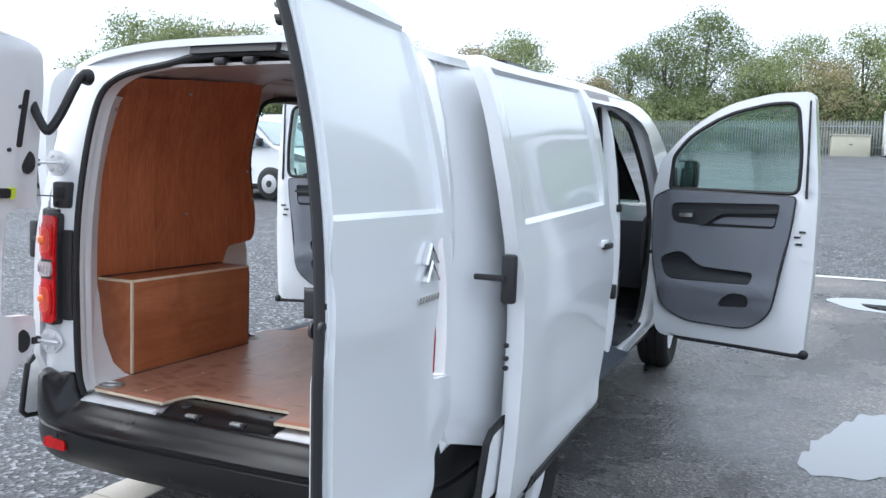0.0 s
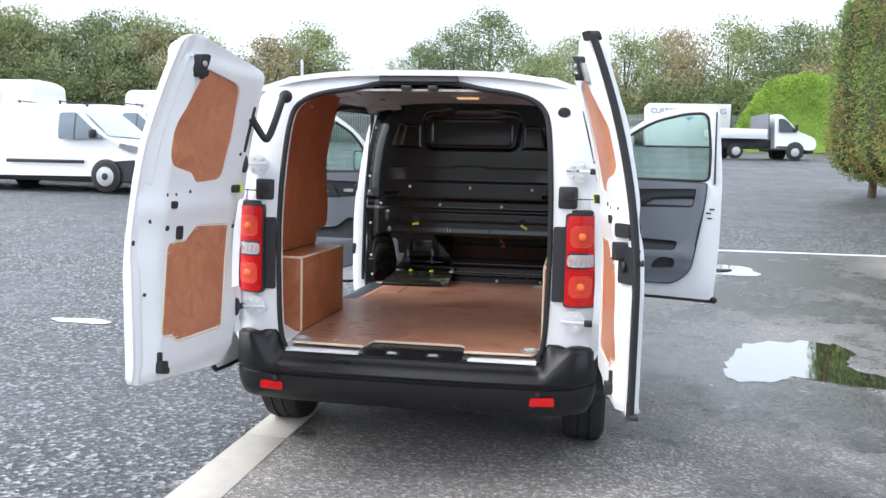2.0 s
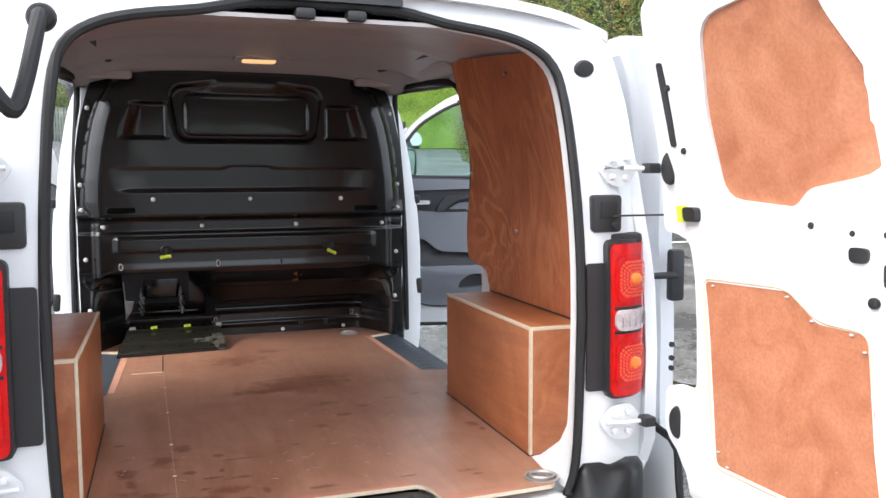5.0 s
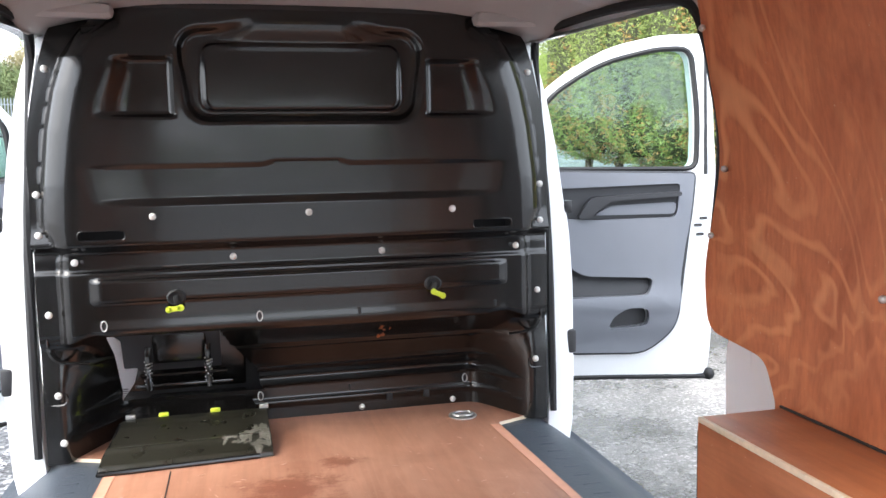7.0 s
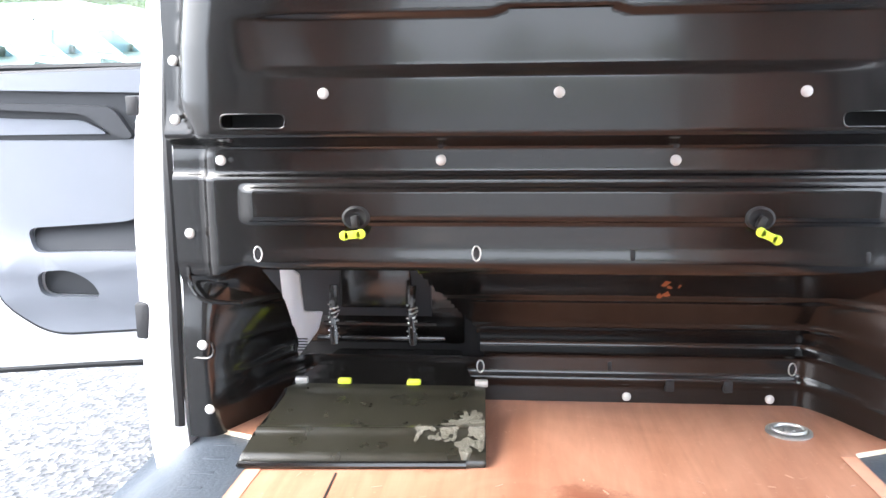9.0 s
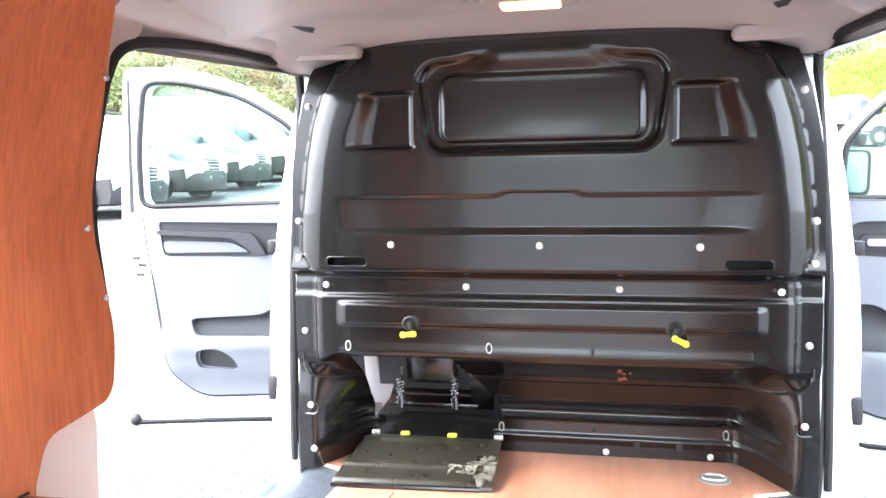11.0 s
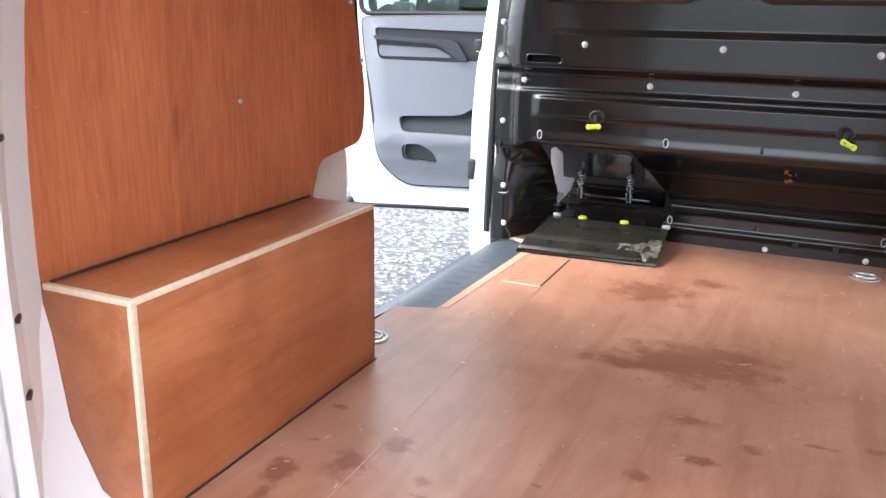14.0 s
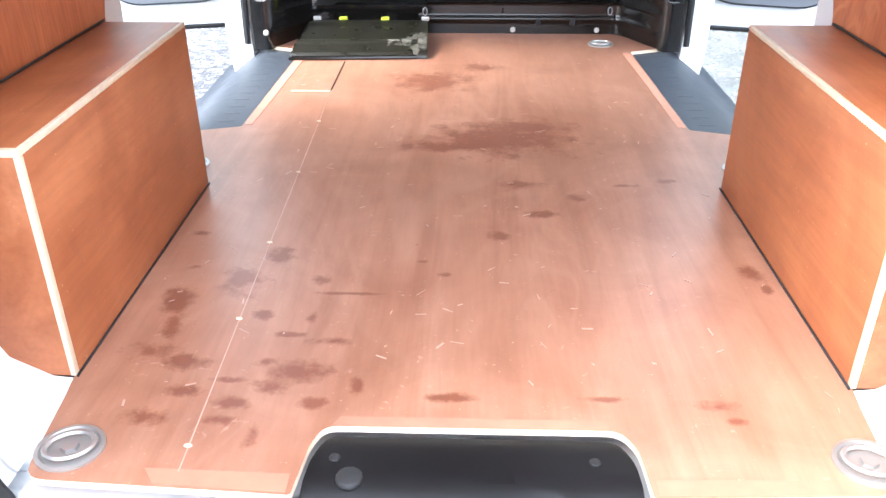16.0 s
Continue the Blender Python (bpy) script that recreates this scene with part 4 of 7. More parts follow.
# ---- rear doors ----
def rear_door(s, hx, ang, W, wt, mid, lean, label):
    """s: -1 near side, 1 off side. Built closed with its hinge at the origin, u running to the middle, then swung open."""
    a = radians(ang)
    cu, su = math.cos(a), math.sin(a)

    def place(u, d, z):
        """u along the door, d inward when closed."""
        d2 = d + tail_y(z) * lean
        x, y = u, d2
        X = -s * (u * cu) - s * (d2 * su)
        Y = -u * su + d2 * cu
        return (hx + X, -0.03 + Y, z)

    rim_u = [(0.575, W - 0.01), (1.0, W), (1.5, mid), (1.885, wt)]
    outline = rounded([(0.10, 0.655, 0.02), (0.13, 0.55, 0.03), (0.2, 0.525, 0.03), (W - 0.01, 0.575, 0.03), (W, 1.0, 0.0), (mid, 1.5, 0.0), (wt, 1.885, 0.04), (wt - 0.07, 1.912, 0.04), (0.2, 1.862, 0.0), (0.05, 1.835, 0.06), (0.012, 1.70, 0.1), (-0.015, 1.27, 0.02), (0.12, 1.255, 0.03), (0.135, 0.87, 0.03), (-0.015, 0.855, 0.03), (-0.02, 0.72, 0.05)], 0.03)
    door = thing("rear_door", label, "door")
    door.parent = van
    del door["category"]

    def outer(u, v, w):
        # pressed window outline and swage below it
        edge_u = lerp_table(rim_u, v)
        e = 0.016 * (sstep(0.055, 0.067, u) * sstep(edge_u - 0.045, edge_u - 0.057, u) * sstep(1.325, 1.337, v) * sstep(1.835, 1.823, v))
        e += 0.010 * sstep(1.10, 0.98, v) * sstep(0.58, 0.66, v)
        e -= 0.006 * sstep(edge_u - 0.03, edge_u - 0.02, u)
        return place(u, -0.012 + e - w * 0.8, v)

    part("outer_skin", panel_bm(outline, [], sorted(steps(-0.02, W, 0.06) + [0.055, 0.061, 0.067] + [W - 0.02, W - 0.03, W - 0.045, W - 0.051, W - 0.057] + [wt - 0.045 + 0.005 * k for k in range(-6, 14)]), sorted(steps(0.5, 1.9, 0.05) + [1.325, 1.331, 1.337, 1.823, 1.829, 1.835, 1.02, 1.06, 0.62]), outer, 0.03), WHITE, door, "white painted outer skin of the rear door")
    ins = [(u * 0.975 + 0.006, 1.19 + (v - 1.19) * 0.985) for u, v in outline]
    UP = [(0.25, 1.36, 0.05), (0.46, 1.345, 0.02), (0.50, 1.385, 0.02), (0.665, 1.415, 0.05), (0.665, 1.56, 0.05), (0.60, 1.70, 0.04), (0.565, 1.79, 0.02), (0.26, 1.755, 0.06), (0.225, 1.55, 0.05)]
    LO = [(0.215, 0.715, 0.015), (0.56, 0.715, 0.01), (0.60, 0.745, 0.01), (0.665, 0.75, 0.02), (0.625, 1.105, 0.015), (0.505, 1.108, 0.01), (0.425, 1.165, 0.01), (0.165, 1.157, 0.015)]

    def bevel(u, v):
        """How far the inner face falls back towards the free edge."""
        return 0.062 * max(0.0, u - (lerp_table(rim_u, v) - 0.115)) / 0.115

    holes = [rounded(UP, 0.03), rounded(LO, 0.015)]
    def inner(u, v, w):
        h = 0.055
        # rounded frame beads and a cross rail between the two panels
        h += 0.012 * math.exp(-((v - 1.245) / 0.05) ** 2) * sstep(0.05, 0.2, u)
        h -= 0.02 * sstep(0.10, 0.03, u)
        h -= bevel(u, v)
        h -= 0.02 * sstep(1.80, 1.85, v) + 0.02 * sstep(0.62, 0.56, v)
        return place(u, h + w * 0.6, v)

    part("inner_frame", panel_bm(ins, holes, 0.025, 0.025, inner, 0.05), INNER_WHITE, door, "white painted inner frame of the rear door")
    for loop, lab in ((UP, "upper"), (LO, "lower")):
        cx = sum(p[0] for p in loop) / len(loop)
        cz = sum(p[1] for p in loop) / len(loop)
        big = rounded([(cx + (p[0] - cx) * 1.03, cz + (p[1] - cz) * 1.03, 0.03) for p in loop], 0.02)
        rim = 0.046 if lab == "upper" else 0.0545
        ply = part("plywood_panel", panel_bm(big, [], 0.08, 0.08, lambda u, v, w, rim=rim: place(u, rim - bevel(u, v) + w, v), 0.008), PLY_DOOR, door, "red-brown plywood panel in the door")
        if lab == "lower":
            edge = [place(u, rim - 0.001 - bevel(u, v), v) for u, v in big]
            part("panel_edge", tube_bm(edge, 0.0045, True, 6), PLY_EDGE, ply, "pale cut edge of the plywood")
            for k in range(0, len(big), 4):
                u, v = big[k]
                u, v = cx + (u - cx) * 0.93, cz + (v - cz) * 0.94
                part("screw", ball_bm(0.005, Matrix.Translation(place(u, rim + 0.002 - bevel(u, v), v)), squash=0.6), STEEL, ply)
    # small fittings
    def stud(u, z, r, mtl=BLACK, nm="rubber_plug", d=0.058, sq=1.0):
        bm = cyl_bm(r, r * 0.9, 0.01, 16, None, 0.002)
        bm.transform(Matrix.Diagonal((1, sq, 1, 1)))
        q = Vector(place(u, 1, z)) - Vector(place(u, 0, z))
        m = Matrix.Translation(place(u, d - bevel(u, z), z)) @ q.to_track_quat("Z", "Y").to_matrix().to_4x4()
        bm.transform(m)
        part(nm, bm, mtl, door)

    for u, z, r in ((0.11, 1.62, 0.008), (0.13, 1.47, 0.008), (0.50, 1.31, 0.008), (0.60, 1.30, 0.007), (0.66, 1.30, 0.007), (0.64, 1.17, 0.012), (0.72, 1.20, 0.010), (0.74, 0.92, 0.007), (0.78, 1.12, 0.012)):
        stud(u, z, r, d=0.056)
    stud(0.045, 1.43, 0.032, sq=1.4, nm="hinge_cap", d=0.04)
    stud(0.045, 0.77, 0.032, sq=1.4, nm="hinge_cap", d=0.04)
    # rows are thin slots
    def slab(u0, u1, z0, z1, d0, d1, mtl, nm, lab=""):
        pts = rounded([(u0, z0), (u1, z0), (u1, z1), (u0, z1)], 0.012)
        part(nm, panel_bm(pts, [], 0, 0, lambda u, v, w: place(u, d1 + w - bevel(u, v), v), d1 - d0), mtl, door, lab)

    slab(0.085, 0.105, 1.48, 1.68, 0.04, 0.058, BLACK, "vent_slot")
    slab(0.12, 0.165, 1.30, 1.335, 0.045, 0.075, BLACK, "check_strap_end")
    slab(0.105, 0.12, 1.297, 1.338, 0.045, 0.08, YELLOW, "strap_buffer", "lime plastic strap buffer")
    slab(0.60, 0.64, 1.245, 1.275, 0.045, 0.072, BLACK, "rubber_stop")
    if s < 0:
        slab(0.535, 0.575, 1.12, 1.175, 0.045, 0.064, BLACK, "grommet")
        slab(0.60, 0.635, 1.765, 1.835, 0.045, 0.08, BLACK, "top_latch", "black top latch")
        slab(0.605, 0.63, 1.75, 1.775, 0.05, 0.095, RUBBER, "latch_claw")
        slab(0.585, 0.60, 1.745, 1.79, 0.045, 0.07, BLACK, "latch_arm")
        stud(0.618, 1.80, 0.012, STEEL, "latch_rivet", 0.082)
        slab(0.665, 0.698, 0.605, 0.655, 0.045, 0.08, BLACK, "bottom_latch", "black bottom latch")
        slab(0.68, 0.694, 0.645, 0.69, 0.045, 0.065, BLACK, "latch_arm")
        slab(0.648, 0.67, 0.60, 0.625, 0.045, 0.075, RUBBER, "latch_claw")
    else:
        slab(0.665, 0.735, 1.20, 1.25, 0.045, 0.075, BLACK, "grip_pocket")
        slab(0.68, 0.755, 1.04, 1.17, 0.045, 0.07, BLACK, "latch_plate", "black latch plate with release lever")
        stud(0.712, 1.10, 0.022, d=0.075, nm="release_knob")
        slab(0.69, 0.712, 1.12, 1.185, 0.06, 0.10, BLACK, "release_lever")
        slab(0.565, 0.60, 1.765, 1.835, 0.045, 0.08, BLACK, "top_latch", "black top latch")
        slab(0.57, 0.595, 1.75, 1.775, 0.05, 0.095, RUBBER, "latch_claw")
        slab(0.60, 0.612, 1.74, 1.81, 0.045, 0.07, STEEL, "latch_arm")
        stud(0.582, 1.80, 0.012, STEEL, "latch_rivet", 0.082)
        slab(0.62, 0.652, 0.625, 0.675, 0.045, 0.08, BLACK, "bottom_latch", "black bottom latch")
        slab(0.634, 0.648, 0.665, 0.715, 0.045, 0.065, BLACK, "latch_arm")
        slab(0.604, 0.624, 0.62, 0.645, 0.045, 0.075, RUBBER, "latch_claw")
        slab(wt - 0.045, wt + 0.004, 1.876, 1.908, 0.035, 0.068, BLACK, "corner_cap", "black corner cap")
        slab(W - 0.022, W + 0.004, 0.568, 0.59, 0.042, 0.07, BLACK, "corner_cap")
        # seal along the free edge
        rings = []
        for z in steps(0.585, 1.885, 0.05):
            e = lerp_table(rim_u, z)
            rings.append([place(e + a_, d_, z) for a_, d_ in ((-0.004, -0.012), (0.005, -0.014), (0.009, -0.006), (0.009, 0.004), (0.003, 0.012), (-0.008, 0.013))])
        part("edge_seal", loft_bm(rings, True, True), RUBBER, door, "black rubber edge seal")
        # badge: two chevrons, and a line of unreadable lettering
        for dz_ in (0.0, 0.045):
            v = [place(0.205 + k * 0.042, -0.022, 1.203 + dz_ - abs(k) * 0.05) for k in (-1, 0, 1)]
            part("chevron", tube_bm(v, 0.011, False, 6, flat=0.5), CHROME, door, "chrome chevron badge")
        for k in range(7):
            part("badge_bar", box_bm(-0.008, 0.008, -0.002, 0.002, -0.012, 0.012, 0.002, m=Matrix.Translation(place(0.275 - k * 0.02, -0.02, 1.108)) @ pose(0, 0, 0, 0, 0, 90 + (ang - 90)) @ Matrix.Diagonal((1, 1, 0.7, 1))), CHROME, door)
    # lower inner kick piece near the hinge
    return door


rear_door(-1, -0.835, 95.0, 0.805, 0.705, 0.77, 1.3, "white rear van door swung open, plywood panelled inside")
rear_door(1, 0.90, 93.5, 0.768, 0.70, 0.725, 1.3, "white rear van door swung open, plywood panelled inside")

# ---- sliding doors, drawn back along the sides ----
def slide_door(s):
    door = thing("sliding_door", "white sliding side door drawn fully back", "door")
    door.parent = van
    del door["category"]
    Y0 = 0.15
    line = rounded([(0.03, 0.40, 0.05), (1.12, 0.40, 0.08), (1.24, 0.62, 0.2), (1.27, 1.15, 0.1), (1.17, 1.79, 0.07), (-0.03, 1.80, 0.07), (0.0, 1.45, 0.1), (0.06, 1.15, 0.1), (0.06, 0.8, 0.1)], 0.04)

    def outer(u, v, w):
        le, re = 0.05 + 0.07 * sstep(1.7, 1.3, v), 1.08 + 0.08 * sstep(1.7, 1.3, v)
        e = 0.018 * sstep(le, le + 0.014, u) * sstep(re, re - 0.014, u) * sstep(1.285, 1.299, v) * sstep(1.765, 1.751, v)
        e += 0.016 * sstep(0.42, 0.55, v) * sstep(1.0, 0.78, v) * sstep(0.1, 0.5, u)
        return (s * (lerp_table(SIDE, v) + 0.105 - e + w), Y0 + u, v + rake(Y0 + u))

    part("outer_skin", panel_bm(line, [], sorted(steps(0, 1.27, 0.06) + [0.05 + 0.007 * k for k in range(13)] + [1.06 + 0.007 * k for k in range(16)]), sorted(steps(0.4, 1.8, 0.06) + [1.285, 1.292, 1.299, 1.751, 1.758, 1.765]), outer, 0.045), WHITE, door, "white painted skin of the sliding door")
    part("rubbing_strip", panel_bm([(0.22, 0.385), (1.13, 0.385), (1.15, 0.43), (0.26, 0.43)], [], 0.1, 0, lambda u, v, w: (s * (lerp_table(SIDE, v) + 0.112 + w), Y0 + u, v + rake(Y0 + u)), 0.03), BUMPER, door, "black plastic rubbing strip")
    part("inner_panel", panel_bm(rounded([(0.08, 0.50), (1.08, 0.50), (1.12, 1.18), (1.05, 1.64), (0.12, 1.66)], 0.06), [rounded([(0.2, 0.62), (0.95, 0.62), (0.95, 1.1), (0.2, 1.1)], 0.05)], 0.1, 0.08, lambda u, v, w: (s * (lerp_table(SIDE, v) + 0.055 + w), Y0 + u, v + rake(Y0 + u)), 0.02), INNER_WHITE, door)
    part("plywood_panel", panel_bm(rounded([(0.1, 1.22), (1.05, 1.22), (1.0, 1.62), (0.14, 1.64)], 0.06), [], 0.1, 0.08, lambda u, v, w: (s * (lerp_table(SIDE, v) + 0.052 + w), Y0 + u, v + rake(Y0 + u)), 0.008), PLY_DOOR, door, "red-brown plywood panel")
    hd = part("door_handle", box_bm(-0.02, 0.02, -0.06, 0.06, -0.016, 0.016, 0.01, m=pose(s * 1.03, Y0 + 1.10, 1.17, 0, 0, 0)), WHITE, door, "white and black pull handle")
    part("handle_grip", box_bm(-0.016, 0.016, -0.055, 0.055, -0.013, 0.013, 0.008, m=pose(s * 1.046, Y0 + 1.10, 1.16, 0, 0, 0)), BLACK, hd)
    part("lower_liner", panel_bm(rounded([(-0.10, 0.43), (0.70, 0.415), (0.70, 0.70), (-0.06, 0.65)], 0.03), [], 0.1, 0.05, lambda u, v, w: (s * (lerp_table(SIDE, v) + 0.048 + w), Y0 + u, v + rake(Y0 + u)), 0.012), INNER_WHITE, door, "white inner panel low on the door")
    part("lower_seal", tube_bm([(s * (lerp_table(SIDE, z) + 0.045), Y0 + y, z) for y, z in ((0.7, 0.69), (0.10, 0.672), (-0.03, 0.655), (-0.062, 0.63), (-0.082, 0.54), (-0.10, 0.45), (-0.085, 0.43), (0.0, 0.425), (0.7, 0.412))], 0.012, False, 8), RUBBER, door, "black rubber lower seal")
    # rear lock, rubber stops and roller arm on the trailing edge
    lk = part("door_lock", box_bm(min(s * 0.985, s * 1.03), max(s * 0.985, s * 1.03), Y0 - 0.012, Y0 + 0.022, 1.05, 1.20, 0.010), BLACK, door, "black rear lock and roller arm")
    part("roller_arm", box_bm(min(s * 0.90, s * 1.0), max(s * 0.90, s * 1.0), Y0 - 0.02, Y0 + 0.0, 1.118, 1.136, 0.005), BLACK, lk)
    for z in (0.92, 0.88, 0.85):
        part("edge_plug", cyl_bm(0.008, 0.008, 0.008, 12, pose(s * 1.005, Y0 + 0.012, z, 90, 0, 0)), BLACK, door)
    part("lower_roller", box_bm(min(s * 0.93, s * 1.0), max(s * 0.93, s * 1.0), Y0 + 0.42, Y0 + 0.52, 0.44, 0.50, 0.015), BLACK, door)


slide_door(-1)
slide_door(1)

# trims round the long side opening, which the sliding door and the cab door share
def hole_loop(inset, grow_=0.0):
    cy = sum(p[0] for p in DOOR_HOLE) / len(DOOR_HOLE)
    cz = sum(p[1] for p in DOOR_HOLE) / len(DOOR_HOLE)
    return [(side_x(y, z) - inset * (0.4 + 0.6 * sstep(1.3, 1.6, y)), cy + (y - cy) * (1 + grow_), cz + (z - cz) * (1 + grow_) + rake(y)) for y, z in DOOR_HOLE]


def pillar_y(z):
    return lerp_table([(0.4, -0.05), (1.25, 0.0), (1.8, 0.05)], z)


for s in (-1, 1):
    part("aperture_jamb", loft_bm([[(s * x, y, z) for x, y, z in hole_loop(d, g)] for d, g in ((0.0, 0.0), (0.05, 0.0), (0.09, -0.02))]), INNER_WHITE, van, "white painted side door aperture")
    # recessed pillar between the two doorways
    rings = []
    for z in steps(0.42, 1.80, 0.06):
        x, dy = side_x(2.3, z), pillar_y(z)
        rings.append([(s * (x - i), y + dy, z + rake(2.3)) for i, y in ((0.155, 2.243), (0.12, 2.24), (0.085, 2.247), (0.063, 2.262), (0.058, 2.29), (0.07, 2.33), (0.12, 2.36), (0.155, 2.37))])
    part("door_pillar", loft_bm(rings, True, True), INNER_WHITE, van, "white painted pillar between the side doorways")
    seal = [(0.80, 1.270, 1.10), (0.797, 1.268, 1.22), (0.787, 1.222, 1.46), (0.772, 1.232, 1.60), (0.755, 1.256, 1.72), (0.744, 1.30, 1.773), (0.742, 1.42, 1.797), (0.742, 1.70, 1.825), (0.742, 2.05, 1.840), (0.742, 2.17, 1.834), (0.744, 2.232, 1.785), (0.765, 2.238, 1.5), (0.785, 2.23, 1.2), (0.79, 2.212, 0.8), (0.79, 2.205, 0.615)]
    part("aperture_seal", tube_bm(spline([(s * x, y, z) for x, y, z in seal], 5), 0.0135, False, 8), RUBBER, van, "black rubber aperture seal")
    seal = [(2.37, 0.55, 0.09), (2.40, 1.25, 0.09), (2.44, 1.69, 0.09), (2.62, 1.71, 0.09), (2.96, 1.62, 0.09), (3.28, 1.18, 0.09), (3.25, 0.76, 0.09), (3.14, 0.46, 0.09), (2.9, 0.43, 0.09)]
    part("aperture_seal", tube_bm(spline([(s * (side_x(y, z) - i), y, z + rake(y)) for y, z, i in seal], 4), 0.017, False, 8), RUBBER, van, "black rubber aperture seal")
    part("buffer", box_bm(min(s * 0.855, s * 0.88), max(s * 0.855, s * 0.88), 2.25, 2.28, 1.27, 1.31, 0.004), BLACK, van)
    part("roller_stop", box_bm(min(s * 0.845, s * 0.88), max(s * 0.845, s * 0.88), 2.215, 2.25, 0.80, 0.88, 0.008), BLACK, van)
    # black track in the body side and the white panel seam
    part("slide_rail", box_bm(min(s * 0.93, s * 0.945), max(s * 0.93, s * 0.945), 0.35, 1.3, 1.135, 1.165, 0.006), BLACK, van, "black sliding door rail")

# wheels
def wheel(cx, cy, cz, s, parent):
    r, wd = 0.335, 0.215
    prof = [(0.20, -0.09), (0.245, -0.105), (0.30, -0.107), (0.325, -0.09), (0.335, -0.06), (0.335, -0.035), (0.327, -0.032), (0.327, -0.024), (0.335, -0.021), (0.335, 0.021), (0.327, 0.024), (0.327, 0.032), (0.335, 0.035), (0.335, 0.06), (0.325, 0.09), (0.30, 0.107), (0.245, 0.105), (0.20, 0.09)]
    n = 40
    loops = [[(cx + w, cy + q * math.cos(2 * math.pi * k / n), cz + q * math.sin(2 * math.pi * k / n)) for q, w in prof] for k in range(n)]
    loops.append(loops[0])
    wh = part("wheel", loft_bm(loops, False), TYRE, parent, "black tyre on a silver steel wheel")
    rp = [(0.205, 0.085), (0.19, 0.06), (0.165, 0.045), (0.12, 0.06), (0.085, 0.075), (0.06, 0.055), (0.0, 0.06)]
    loops = [[(cx + s * w, cy + q * math.cos(2 * math.pi * k / n), cz + q * math.sin(2 * math.pi * k / n)) for q, w in rp] for k in range(n)]
    loops.append(loops[0])
    rim = part("rim", loft_bm(loops, False), RIM, wh, "silver steel wheel rim")
    for k in range(8):
        a = 2 * math.pi * k / 8
        part("rim_slot", cyl_bm(0.02, 0.02, 0.012, 10, pose(cx + s * 0.052, cy + 0.142 * math.cos(a), cz + 0.142 * math.sin(a), 0, 90, 0)), BLACK, wh)
    return wh


for s in (-1, 1):
    wheel(s * 0.815, 0.80, 0.335, s, van)
    wheel(s * 0.815, 4.07, 0.335 + gz(4.07), s, van)
    # dark wheel arch liner
    bm = loft_bm([[(s * x, y, z) for y, z in arch(0.80, 0.34, 0.405, 14, 180, 0)] for x in (0.66, 0.90)], False)
    part("wheel_arch_liner", bm, BLACK, van)
    bm = loft_bm([[(s * x, y, z + 0.12) for y, z in arch(4.07, 0.36, 0.41, 14, 180, 0)] for x in (0.58, 0.90)], False)
    part("wheel_arch_liner", bm, BLACK, van)

part("underbody", box_bm(-0.80, 0.80, 0.12, 4.6, 0.34, 0.50, 0.02), BLACK, van)

# nose: bonnet, screen, bumper, and what can be seen of the cab
bm = panel_bm(rounded([(-0.80, 3.70), (0.80, 3.70), (0.66, 4.75), (0.4, 4.86), (-0.4, 4.86), (-0.66, 4.75)], 0.08), [], 0.1, 0.1, lambda u, v, w: (u, v, 1.17 - 0.20 * sstep(3.7, 4.9, v) ** 1.5 - 0.06 * (abs(u) / 0.8) ** 3 + rake(v) + w), 0.02)
part("bonnet", bm, WHITE, van, "white painted bonnet")
part("front_bumper", loft_bm([[(x, y0 - 0.35 * (abs(x) / 0.85) ** 3, z) for y0, z in ((4.6, 0.38), (4.93, 0.4), (4.96, 0.6), (4.93, 0.85), (4.85, 1.0), (4.6, 1.0))] for x in steps(-0.85, 0.85, 0.1)], True, True), WHITE, van, "white and black front bumper")
bm = panel_bm(rounded([(-0.72, 0.0), (0.72, 0.0), (0.60, 1.0), (-0.60, 1.0)], 0.05), [], 0.12, 0.1, lambda u, v, w: (u, 3.74 - 0.70 * v - 0.1 * (u / 0.7) ** 2, 1.16 + 0.56 * v + rake(3.3) + w), 0.006)
screen = part("windscreen", bm, GLASS, van, "tinted laminated windscreen")
screen.visible_shadow = False
part("dashboard", loft_bm([[(x, y, z + rake(3.3)) for y, z in ((3.7, 0.6), (3.7, 1.12), (3.45, 1.14), (3.2, 1.05), (3.18, 0.85), (3.3, 0.6))] for x in steps(-0.82, 0.82, 0.1)], True, True), CARD_DARK, van, "dark plastic dashboard")
for s in (-1, 1):
    seat = part("cab_seat", loft_bm([[(x, y, z + rake(2.7)) for y, z in ((2.56, 0.62), (3.05, 0.60), (3.08, 0.76), (2.68, 0.80), (2.60, 1.30), (2.50, 1.34), (2.46, 0.9))] for x in (s * 0.5 - 0.22, s * 0.5 - 0.2, s * 0.5 + 0.2, s * 0.5 + 0.22)], True, True), CARD_DARK, van, "dark cloth cab seat")
    part("headrest", box_bm(s * 0.5 - 0.12, s * 0.5 + 0.12, 2.5, 2.58, 1.48, 1.66, 0.03), CARD_DARK, seat)
part("cab_floor", box_bm(-0.86, 0.86, 2.44, 3.7, 0.50, 0.54, 0.01), CARD_DARK, van)


